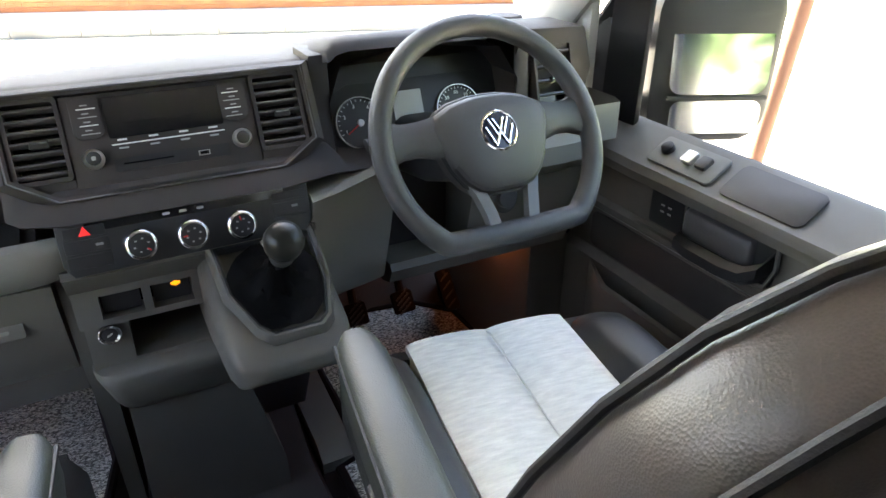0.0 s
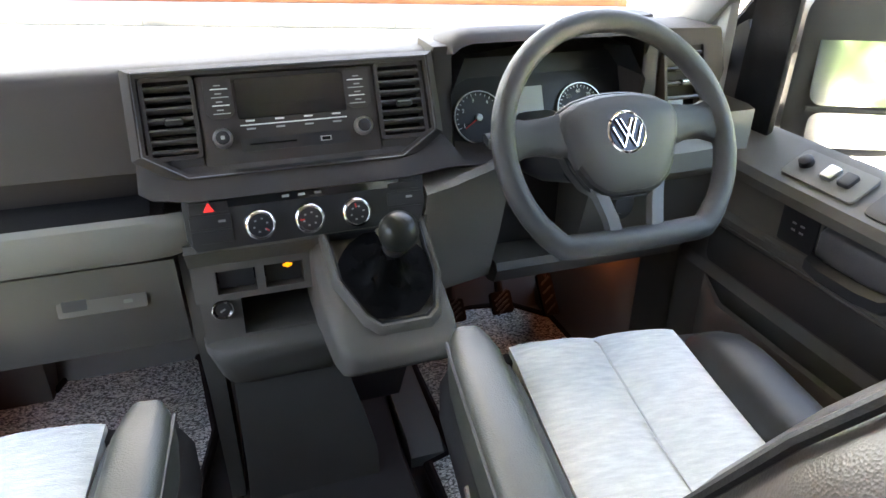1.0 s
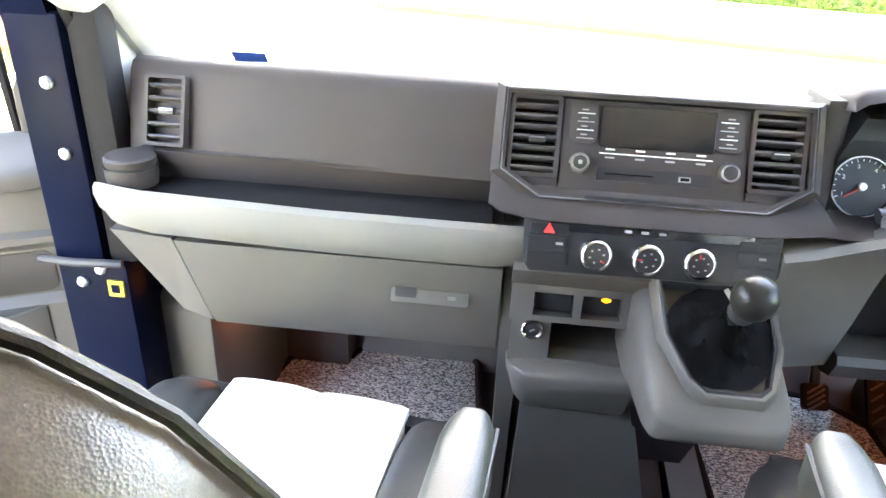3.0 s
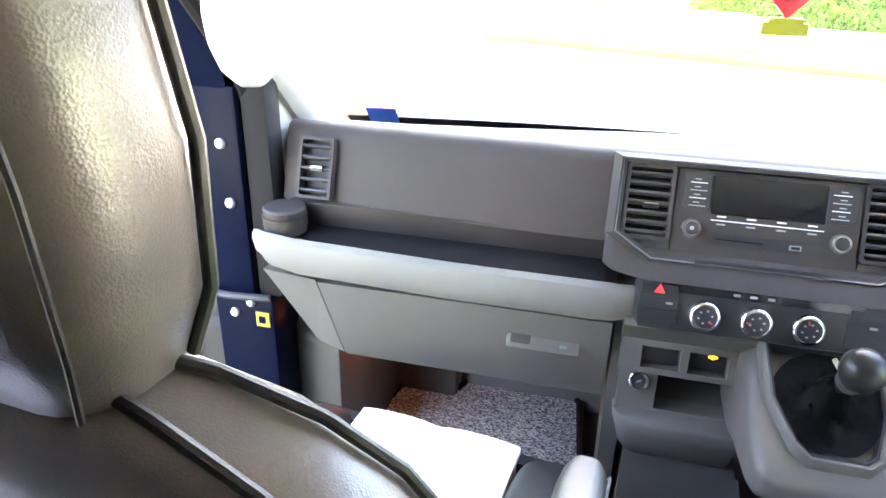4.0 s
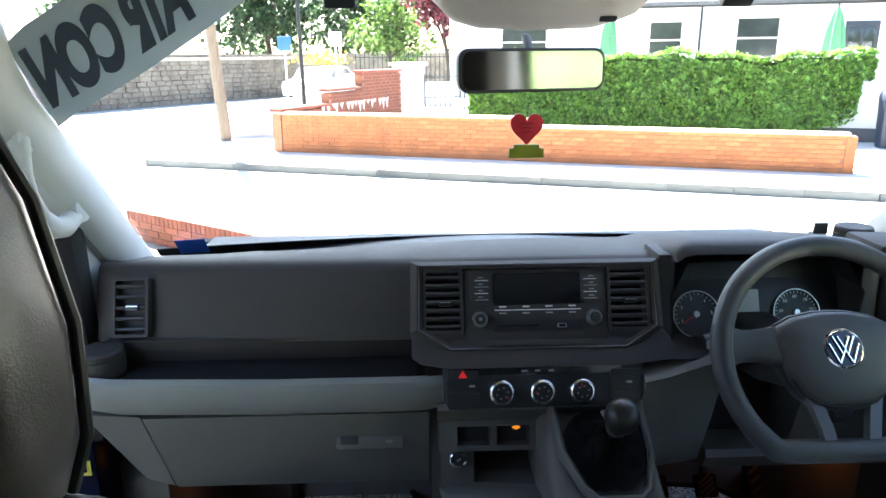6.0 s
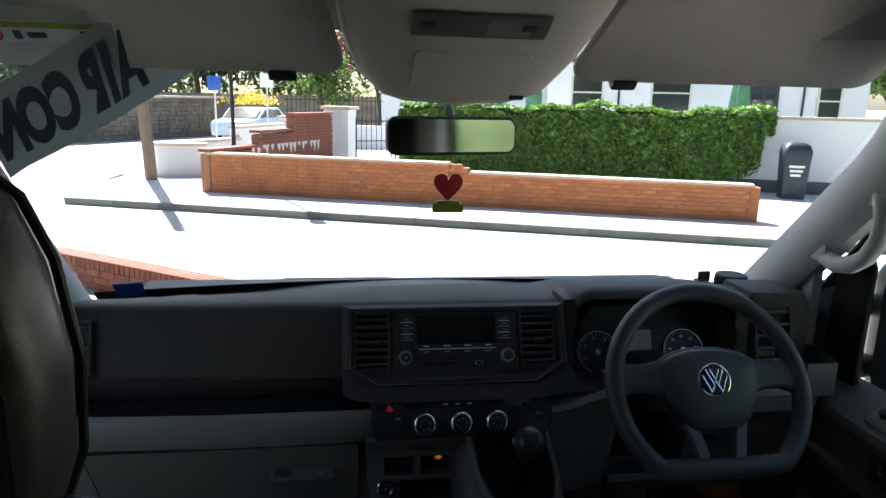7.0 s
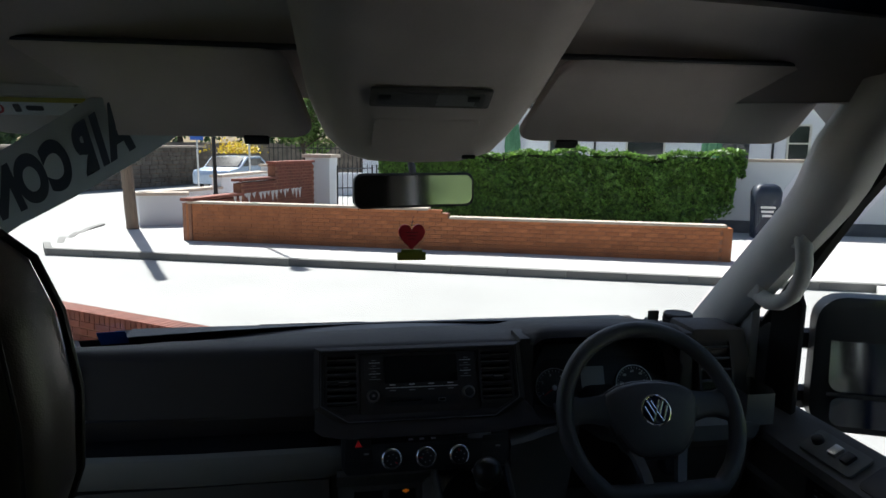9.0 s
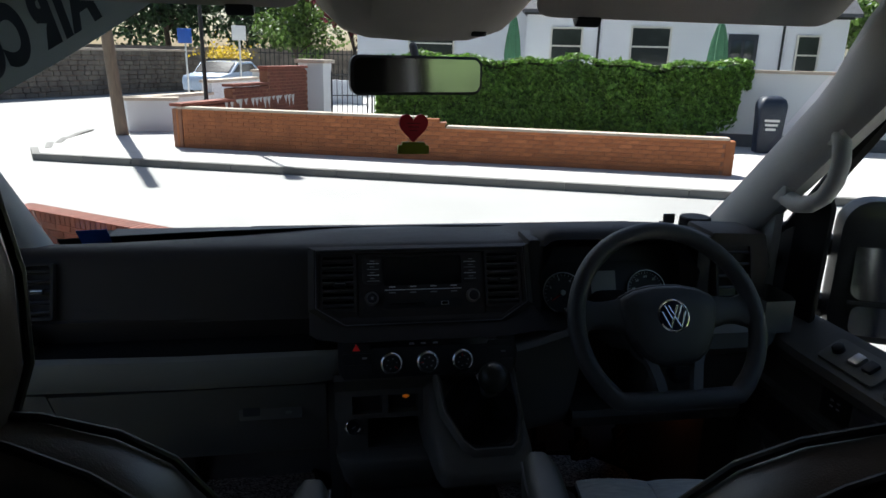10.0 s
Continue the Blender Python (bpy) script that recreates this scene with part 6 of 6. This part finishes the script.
# ---- leaves
def leaf_field(places, size, seed, fold=0.35):
    """Small folded leaves at places with outward directions."""
    rng = np.random.default_rng(seed)
    verts, faces = [], []
    for p, nrm_ in places:
        a = rng.normal(size=3)
        n_ = np.array(nrm_) + 0.65 * rng.normal(size=3)
        n_ /= np.linalg.norm(n_) + 1e-9
        t_ = np.cross(n_, a)
        t_ /= np.linalg.norm(t_) + 1e-9
        b2 = np.cross(n_, t_)
        s = size * rng.uniform(0.6, 1.3)
        p = np.array(p)
        i = len(verts)
        verts += [p - t_ * s * 0.6, p + b2 * s * 0.42 + n_ * s * fold * 0.4, p + t_ * s * 0.7, p - b2 * s * 0.42 + n_ * s * fold * 0.4]
        faces += [(i, i + 1, i + 2), (i, i + 2, i + 3)]
    me_ = bpy.data.meshes.new("leaves")
    me_.from_pydata([v.tolist() for v in verts], [], faces)
    me_.update()
    return me_


rng = np.random.default_rng(4)
places = []
for _ in range(27000):
    s = rng.uniform(2.75, 11.25)
    edge = max(0.0, (s - 10.2)) * 0.9
    z = rng.uniform(0.30 + edge * rng.uniform(0.3, 1.4), 1.98)
    if s > 11.0 and z < 1.35 + 0.4 * rng.random():
        continue
    bulge = 0.23 + 0.10 * math.sin(s * 2.3) * math.sin(z * 3.1 + s) + 0.07 * math.sin(s * 7 + z * 5)
    top = 1.88 + 0.07 * math.sin(s * 1.9) + 0.05 * math.sin(s * 5.3)
    if z > top - 0.12:
        b = 4.42 + rng.uniform(-bulge - 0.08, 0.42)
        z = top + rng.normal() * 0.03
        nv = (0.1 * WB.x, 0.1 * WB.y, 1.0)
    else:
        b = 4.42 - bulge - rng.uniform(-0.03, 0.05)
        nv = (-WB.x, -WB.y, 0.45)
    q = wp(s, b, z)
    places.append((q[:], nv))
hedge = thing("ivy_hedge", wp(7, 4.4), "thick green ivy hedge draped over the white wall", "hedge")
me = leaf_field(places, 0.092, 1)
me.materials.append(IVY)
o = tagged(new("foliage", me), kind="stuff")
o.parent = hedge
o.matrix_parent_inverse = Matrix.Translation(hedge.location).inverted()
# Backing sheet: its dark colour stands for stems and shade behind the ivy.
part("inner_growth", moved(sheet(lambda u, v: (2.85 + 7.6 * u, 4.38 - 0.02 * math.sin(u * 40), 0.45 + 1.38 * v), 40, 6, -0.05), WALLM), surface("ivy_stem_shade", (0.035, 0.045, 0.018), 0.9, grain=15, relief=0.8, stain=0.4), hedge, "dark backing sheet, coloured as stems in shade")


def tree(name, at, height, crown_r, label, leaf, seed, count=2600, leaf_size=0.16, trunk_r=0.14, low=0.35, lean=(0, 0)):
    tr_ = thing(name, at, label, "tree", "street trees")
    rg = np.random.default_rng(seed)
    base = Vector(at)
    trunk = [base + Vector((0.12 * math.sin(k) + lean[0] * (k / 6) ** 2 * 0.6, 0.1 * math.cos(k * 1.7) + lean[1] * (k / 6) ** 2 * 0.6, height * 0.62 * k / 6)) for k in range(7)]
    bms = [tube(trunk, [trunk_r * (1 - 0.10 * k) for k in range(7)], 8)]
    clumps = []
    for k in range(9):
        a = 2 * math.pi * k / 9 + rg.uniform(-0.3, 0.3)
        st = trunk[3 + k % 4]
        en = base + Vector((lean[0], lean[1], 0)) + Vector((math.cos(a) * crown_r * rg.uniform(0.5, 0.95), math.sin(a) * crown_r * rg.uniform(0.5, 0.95), height * rg.uniform(low + 0.12, 0.95)))
        mid = st.lerp(en, 0.5) + Vector((0, 0, 0.2))
        bms.append(tube([st, mid, en], [trunk_r * 0.45, trunk_r * 0.3, trunk_r * 0.1], 6))
        clumps += [en, mid]
    clumps.append(base + Vector((lean[0], lean[1], height * 0.92)))
    part("trunk", merge(*bms), BARK, tr_)
    pl = []
    for _ in range(count):
        c = clumps[rg.integers(len(clumps))]
        v = rg.normal(size=3)
        v /= np.linalg.norm(v)
        rad = crown_r * 0.42 * rg.uniform(0.25, 1.0) ** 0.5
        pl.append(((c.x + v[0] * rad, c.y + v[1] * rad, max(c.z + v[2] * rad * 0.75, height * low)), tuple(v + np.array((0, 0, 0.6)))))
    me_ = leaf_field(pl, leaf_size, seed + 50)
    me_.materials.append(leaf)
    o_ = tagged(new("crown", me_), kind="stuff")
    o_.parent = tr_
    o_.matrix_parent_inverse = Matrix.Translation(tr_.location).inverted()
    return tr_


# ---- white cottage
house = tagged(thing("cottage", wp(7, 16, 0), "long low white rendered cottage with slate roof", "house"), kind="structure")
part("wall", merge(wbox(-2.0, 5.6, 18.5, 23, 0.0, 4.2, 0), wbox(5.6, 17.2, 16.0, 22, 0.0, 3.62, 0)), RENDER_WHITE, house)
part("roof", moved(merge(prism([(15.7, 3.6), (15.7, 3.72), (19, 5.6), (22.3, 3.72), (22.3, 3.6)], "x", 5.4, 17.5), prism([(18.2, 4.2), (18.2, 4.32), (20.7, 6), (23.2, 4.32), (23.2, 4.2)], "x", -2.3, 5.8)), WALLM), SLATE, house, "dark slate roof")
part("gutter", wbox(5.5, 17.3, 15.84, 15.96, 3.52, 3.64, 0.02), IRON, house, "black gutter")
for s in (8.36, 15.0):
    part("downpipe", moved(tube([(s, 15.93, 0.1), (s, 15.93, 3.55)], 0.045, 8), WALLM), IRON, house, "black downpipe")


def cottage_window(s0, s1, z0, z1, back):
    w = part("window", wbox(s0, s1, back - 0.05, back + 0.02, z0, z1, 0.0), WINDOW_DARK, house, "sash window with cream frame")
    fr = surface("cream_frame", (0.62, 0.60, 0.52), 0.6, grain=40) if "cream_frame" not in bpy.data.materials else bpy.data.materials["cream_frame"]
    t = 0.07
    for q in ((s0 - t, s0, z0 - t, z1 + t), (s1, s1 + t, z0 - t, z1 + t), (s0, s1, z1, z1 + t), (s0, s1, (z0 + z1) / 2 - 0.03, (z0 + z1) / 2 + 0.03), (s0, s1, z0 - t, z0)):
        part("frame", wbox(q[0], q[1], back - 0.09, back + 0.02, q[2], q[3], 0.006), fr, w)
    part("sill", wbox(s0 - 0.12, s1 + 0.12, back - 0.16, back, z0 - 0.14, z0 - t, 0.008), RENDER_WHITE, w)


cottage_window(6.60, 7.70, 1.75, 3.02, 16.0)
cottage_window(9.62, 10.98, 1.75, 3.10, 16.0)
cottage_window(15.55, 16.25, 1.60, 2.90, 16.0)
cottage_window(0.4, 2.3, 1.7, 3.1, 18.5)
dr = part("front_door", wbox(13.10, 14.15, 15.93, 16.03, 0.8, 2.95, 0.005), surface("dark_door_paint", (0.03, 0.03, 0.035), 0.4, grain=20), house, "dark front door in a white reveal")
part("door_panel", merge(wbox(13.22, 13.58, 15.91, 15.94, 1.9, 2.75, 0.01), wbox(13.68, 14.02, 15.91, 15.94, 1.9, 2.75, 0.01)), WINDOW_DARK, dr)
ps = thing("parasol", wp(12.4, 14.0), "closed green garden parasol", "parasol")
prings = []
for z, r in ((1.45, 0.16), (1.55, 0.24), (2.0, 0.30), (2.6, 0.24), (3.1, 0.13), (3.32, 0.03)):
    c = wp(12.4, 14.0, z)
    prings.append([c + Vector((math.cos(2 * math.pi * j / 24) * r * (1 + 0.22 * math.cos(8 * 2 * math.pi * j / 24)), math.sin(2 * math.pi * j / 24) * r * (1 + 0.22 * math.cos(8 * 2 * math.pi * j / 24)), 0)) for j in range(24)])
part("canopy", loft(prings), PARASOL, ps, "folded green canvas")
part("pole", tube([wp(12.4, 14.0, 0.1), wp(12.4, 14.0, 3.45)], 0.03, 8), IRON, ps)
ps2 = thing("parasol", wp(5.2, 14.5), "closed green garden parasol", "parasol")
prings = []
for z, r in ((1.45, 0.16), (1.55, 0.22), (2.0, 0.27), (2.6, 0.22), (3.2, 0.12), (3.5, 0.03)):
    c = wp(5.2, 14.5, z)
    prings.append([c + Vector((math.cos(2 * math.pi * j / 24) * r * (1 + 0.22 * math.cos(8 * 2 * math.pi * j / 24)), math.sin(2 * math.pi * j / 24) * r * (1 + 0.22 * math.cos(8 * 2 * math.pi * j / 24)), 0)) for j in range(24)])
part("canopy", loft(prings), PARASOL, ps2, "folded green canvas")
part("pole", tube([wp(5.2, 14.5, 0.1), wp(5.2, 14.5, 3.6)], 0.03, 8), IRON, ps2)

# ---- poles, posts, signs
pole = thing("timber_pole", (-4.52, 14.45, 0.11), "leaning weathered timber utility pole", "pole")
part("shaft", tube([(-4.52, 14.45, 0.11), (-4.66, 14.5, 2.6), (-4.92, 14.6, 7.4)], [0.13, 0.115, 0.09], 12), WOOD_POLE, pole)
lamp_post = thing("street_lamp", (-2.85, 15.2, 0.1), "slim black street lamp post", "street lamp")
part("post", tube([(-2.85, 15.2, 0.1), (-2.85, 15.2, 1.2), (-2.9, 15.2, 7.0)], [0.055, 0.045, 0.035], 10), IRON, lamp_post)
part("foot", lathe([(0, 0), (0.10, 0), (0.09, 0.25), (0.06, 0.35), (0, 0.35)], 12, T(-2.85, 15.2, 0.5)), IRON, lamp_post)
part("lantern", lathe([(0, 0), (0.08, 0.0), (0.16, 0.35), (0.05, 0.5), (0, 0.5)], 8, T(-2.9, 15.2, 7.0)), IRON, lamp_post)
for x, y, h, col, lab in ((-5.0, 25.0, 2.6, BLUE_STICKER, "small blue road sign on a grey post"), (-3.15, 25.0, 2.75, WHITE_PAINT, "small white road sign on a grey post")):
    sg = thing("road_sign", (x, y, 0), lab, "road sign", "road signs")
    part("post", tube([(x, y, 0), (x, y, h)], 0.035, 8), SILVER, sg)
    part("sign_plate", box(x - 0.24, x + 0.24, y - 0.06, y - 0.04, h - 0.5, h, 0.01), col, sg)
bn = thing("litter_bin", wp(11.55, 3.6, 0.1), "dark blue plastic litter bin with white marks", "litter bin")
BM_ = WALLM @ T(11.55, 3.6, 0.115)
part("body", moved(loft([[(px, py, z) for px, py in rounded(w, w * 0.9, 0.06, 4)] for z, w in ((0, 0.46), (0.08, 0.48), (0.85, 0.54), (0.90, 0.54))]), BM_), BIN_NAVY, bn)
part("hood", moved(loft([[(px, py, z) for px, py in rounded(w, w * 0.9, 0.08, 4)] for z, w in ((0.90, 0.56), (1.0, 0.56), (1.12, 0.48), (1.18, 0.30))]), BM_), BIN_NAVY, bn)
part("mark", moved(merge(*[box(-0.16 + 0.02 * k, 0.14 - 0.03 * k, -0.262, -0.258, 0.66 - 0.09 * k, 0.71 - 0.09 * k, 0) for k in range(3)]), BM_), WHITE_PAINT, bn, "plain white bars")

# ---- lane: stone wall, car, planting
stone_wall = tagged(new("stone_wall"), "long grey-brown rubble stone wall along the lane", "stone wall", "", "structure")
sa, sb = Vector((-16.0, 19.0, 0)), Vector((-6.4, 34.0, 0))
sd = (sb - sa).normalized()
STM = Matrix(((sd.x, -sd.y, 0, sa.x), (sd.y, sd.x, 0, sa.y), (0, 0, 1, 0), (0, 0, 0, 1)))
SL = (sb - sa).length
part("core", moved(box(0, SL, -0.15, 0.25, 0, 1.75, 0), STM), MORTAR, stone_wall)
sm = mesh_of("stone", bevelled(box(-0.5, 0.5, -0.5, 0.5, -0.5, 0.5, 0), 0.12, 1))
sm.materials.append(STONE)
random.seed(8)
mats = []
for c in range(9):
    x = random.uniform(0, 0.2)
    while x < SL:
        w = random.uniform(0.25, 0.6)
        mats.append(STM @ T(x + w / 2, -0.17, 0.1 + 0.195 * c) @ Matrix.Rotation(random.uniform(-0.03, 0.03), 4, "Y") @ Matrix.Diagonal((w - 0.02, 0.16, 0.185, 1)))
        x += w
me = join_copies(sm, mats)
me.materials.append(STONE)
o = tagged(new("stone_field", me), kind="stuff")
o.parent = stone_wall
part("coping", moved(box(0, SL, -0.28, 0.3, 1.75, 1.85, 0.02), STM), COPING, stone_wall)
structure("far_wall", box(-16, 6, 40, 40.4, 0, 2.0, 0), STONE, "distant stone wall closing the lane", "stone wall")
car = thing("parked_car", (-4.3, 29, 0), "pale blue small hatchback parked in the lane", "car")
CMX = Matrix.Translation((-4.2, 29, 0)) @ Matrix.Rotation(radians(70), 4, "Z")
prof = [(-2.0, 0.35), (-2.05, 0.75), (-1.95, 0.92), (-1.15, 1.02), (-0.55, 1.42), (0.75, 1.46), (1.55, 1.05), (1.95, 0.95), (2.0, 0.4)]
part("body", moved(prism(prof, "y", -0.82, 0.82, 0.06), CMX), CAR_BLUE, car)
for sg in (-1, 1):
    part("side_window", moved(prism([(-0.95, 1.05), (-0.50, 1.34), (0.70, 1.37), (1.25, 1.06)], "y", min(sg * 0.80, sg * 0.826), max(sg * 0.80, sg * 0.826)), CMX), WINDOW_DARK, car)
    for x in (-1.3, 1.3):
        wheel_o = part("wheel", lathe([(0, -0.1), (0.31, -0.1), (0.32, 0.0), (0.31, 0.1), (0, 0.1)], 20, CMX @ T(x, sg * 0.74, 0.32) @ Matrix.Rotation(math.pi / 2, 4, "X")), RUBBER, car)
        part("hub_cap", lathe([(0, -0.11), (0.19, -0.11), (0.19, 0.11), (0, 0.11)], 16, CMX @ T(x, sg * 0.74, 0.32) @ Matrix.Rotation(math.pi / 2, 4, "X")), SILVER, wheel_o)
part("windscreen", moved(prism([(-1.17, 1.03), (-0.58, 1.405), (-0.60, 1.43), (-1.20, 1.05)], "y", -0.72, 0.72), CMX), WINDOW_DARK, car)
rl = thing("iron_railing", (-1.0, 24, 1.4), "black iron railings on top of a garden wall", "railing")
for k in range(22):
    x = -2.4 + 0.16 * k
    part("bar", tube([(x, 24.6, 0.9), (x, 24.6, 2.05)], 0.014, 5), IRON, rl)
for z in (1.1, 1.85):
    part("rail", tube([(-2.5, 24.6, z), (1.1, 24.6, z)], 0.016, 5), IRON, rl)
structure("railing_wall", box(-2.6, 1.2, 24.5, 24.8, 0, 0.95, 0.01), RENDER_WHITE, "white garden wall under the railings", "garden wall")
fl = []
rg = np.random.default_rng(21)
for _ in range(900):
    fl.append(((-4.4 + rg.normal() * 0.5, 31 + rg.normal() * 0.4, 1.55 + abs(rg.normal()) * 0.25), (0, -0.4, 1)))
me = leaf_field(fl, 0.10, 5)
me.materials.append(FLOWERS)
tagged(new("yellow_flowers", me), "loose yellow flowers over the far wall", "flowers", "", "stuff")
tree("tree", (-9.5, 44, 0), 9.0, 4.2, "tall green broadleaf tree behind the stone wall", LEAVES_DARK, 31, 5200, 0.30, 0.22, 0.12)
tree("tree", (-3.6, 47, 0), 9.5, 4.2, "tall green broadleaf tree behind the lane", LEAVES_DARK, 32, 5200, 0.30, 0.22, 0.12)
tree("tree", (-1.6, 36, 0), 5.6, 2.4, "bright green tree beyond the gate", LEAVES, 33, 3600, 0.20, 0.13, 0.18)
tree("tree", (1.3, 34, 0), 6.4, 2.3, "copper-leaved tree beyond the gate", LEAVES_PURPLE, 34, 3600, 0.20, 0.13, 0.20)
tree("tree", (-16.5, 40, 0), 9.0, 4.5, "tall green broadleaf tree behind the stone wall", LEAVES_DARK, 35, 4600, 0.32, 0.22, 0.10)
tree("tree", (24, 27, 0), 6.5, 3.0, "green tree beside the cottage", LEAVES, 36, 3600, 0.24, 0.16, 0.15)
tree("tree", (20.5, 17.5, 0), 4.6, 2.1, "green garden tree beside the cottage", LEAVES, 37, 3000, 0.18, 0.12, 0.12)

# ---- driver's side verge with trees
# Two trees out of view, added so their crowns shade van and passenger side.
tree("tree", (-5.2, 0.6, 0.0), 9.0, 3.0, "unseen spreading tree that shades the parked van", LEAVES, 91, 15000, 0.30, 0.2, 0.60, (2.1, 2.9))
tree("tree", (-6.3, 3.6, 0.0), 9.2, 3.1, "unseen spreading tree added to shade the passenger side", LEAVES, 92, 13000, 0.30, 0.2, 0.58, (1.5, 1.6))
structure("garden_verge", prism([(-6.5, 7.6), (-4.7, 6.4), (-3.5, 3.6), (-3.2, -9.0), (-8.6, -9.0)], "z", 0.004, 0.09), GRASS, "shaded grass strip on the passenger side", "verge")
gw = tagged(new("garden_brick_wall"), "orange brick garden wall behind the grass strip", "brick wall", "", "structure")
ga, gb = Vector((-6.3, 7.8, 0)), Vector((-8.7, -9.0, 0))
gd = (gb - ga).normalized()
GWM = Matrix(((gd.x, -gd.y, 0, ga.x), (gd.y, gd.x, 0, ga.y), (0, 0, 1, 0), (0, 0, 0, 1)))
part("core", moved(box(0, (gb - ga).length, -0.10, 0.10, 0, 2.35, 0), GWM), MORTAR, gw)
me = join_copies(bk, [GWM @ T(0.12 + 0.225 * k + 0.1125 * (c % 2), 0.058, 0.05 + 0.075 * c) for c in range(31) for k in range(74)])
me.materials.append(BRICK)
o = tagged(new("brick_field", me), kind="stuff")
o.parent = gw
part("coping", moved(box(-0.02, (gb - ga).length, -0.15, 0.15, 2.35, 2.42, 0.01), GWM), COPING, gw)
structure("verge", prism([(9.5, -30), (60, -30), (60, 11), (13.6, 8.9), (10.4, 8.0), (9.3, 5.0)], "z", 0.004, 0.10), GRASS, "sunlit grass verge", "verge")
structure("side_path", prism([(6.9, -30), (9.46, -30), (9.26, 5.0), (10.2, 8.2), (7.8, 7.4), (7.0, 6.2)], "z", 0.004, 0.105), PAVING, "pale footpath beside the road", "pavement")
for k, (x, y, h, r) in enumerate(((14.5, 3.0, 6.5, 2.4), (15.5, -2.5, 7.5, 2.8), (13.5, -8.0, 7.0, 2.6), (17.5, -13, 8, 3.0), (18.5, 6.0, 6.0, 2.6), (12.0, -16.0, 7.0, 2.6), (4.2, -10.0, 5.5, 2.2), (1.6, -9.5, 6.0, 2.4), (2.6, -14.0, 7.0, 2.8), (7.0, -14.0, 7.0, 2.6), (2.7, -5.6, 5.0, 1.7), (3.6, -7.4, 6.0, 2.0))):
    tree("tree", (x, y, 0.05), h, r, "roadside tree with pale trunk and green leaves", LEAVES_DARK if y < -5 else LEAVES, 60 + k, 3000, 0.20, 0.13, 0.06)
hp = []
rg = np.random.default_rng(77)
for _ in range(6000):
    x = rg.uniform(16.0, 30)
    hp.append(((x, 10.4 - 0.02 * x + rg.normal() * 0.25, rg.uniform(0.1, 1.9)), (-0.3, -0.8, 0.5)))
me = leaf_field(hp, 0.16, 9)
me.materials.append(LEAVES_DARK)
hd = thing("dark_hedge", (18, 10, 0.05), "dark clipped hedge behind the verge", "hedge")
o = tagged(new("foliage", me), kind="stuff")
o.parent = hd
o.matrix_parent_inverse = Matrix.Translation(hd.location).inverted()
# Solid core; dark colour stands for the shade deep inside the hedge.
part("inner_growth", prism([(15.9, 9.9), (30.1, 9.6), (30.1, 10.4), (15.9, 10.5)], "z", 0.05, 1.7), surface("hedge_stem_shade", (0.03, 0.04, 0.016), 0.9, grain=10, relief=0.8, stain=0.4), hd)
bp = thing("timber_post", (2.2, 0.71, 0.0), "reddish-brown timber sign post beside the van", "post")
part("shaft", tube([(2.2, 0.711, 0.0), (2.2, 0.473, 2.6)], 0.032, 10), surface("stained_post_wood", (0.19, 0.085, 0.05), 0.8, grain=30, relief=0.4, stretch=(6, 6, 0.6)), bp)

# ---- low brick wall in front of the van
fw = tagged(new("front_brick_wall"), "low brick wall with brick-on-edge coping beside the van", "brick wall", "", "structure")
fa, fb = Vector((-3.4, 6.4, 0)), Vector((-0.9, 4.6, 0))
fd = (fb - fa).normalized()
FM = Matrix(((fd.x, -fd.y, 0, fa.x), (fd.y, fd.x, 0, fa.y), (0, 0, 1, 0), (0, 0, 0, 1)))
FL = (fb - fa).length
bk_dark = bk.copy()
bk_dark.materials.clear()
bk_dark.materials.append(BRICK_DARK)
part("core", moved(box(0, FL, -0.10, 0.10, 0, 0.22, 0), FM), MORTAR, fw)
for c in range(3):
    for k in range(int(FL / 0.225)):
        o = new("brick", bk_dark)
        o.parent = fw
        o.matrix_basis = FM @ T(0.11 + 0.225 * k + (0.11 if c % 2 else 0), -0.058, 0.04 + 0.075 * c)
for k in range(int(FL / 0.075)):
    o = new("brick", bk_dark)
    o.parent = fw
    o.matrix_basis = FM @ T(0.04 + 0.075 * k, 0, 0.275) @ Matrix.Rotation(math.pi / 2, 4, "Z") @ Matrix.Rotation(math.pi / 2, 4, "X")
structure("backdrop_wood", merge(*[moved(box(-20, 20, -0.5, 0.5, 0, 7, 0), Matrix.Translation((38 * math.cos(a), 38 * math.sin(a) - 10, 0)) @ Matrix.Rotation(a + math.pi / 2, 4, "Z")) for a in (-0.5, -1.3, -2.1)]), surface("distant_foliage", (0.07, 0.10, 0.04), 0.95, grain=1.5, relief=1.0, stain=0.5, stain_scale=0.4), "distant dark woodland behind the van", "backdrop")
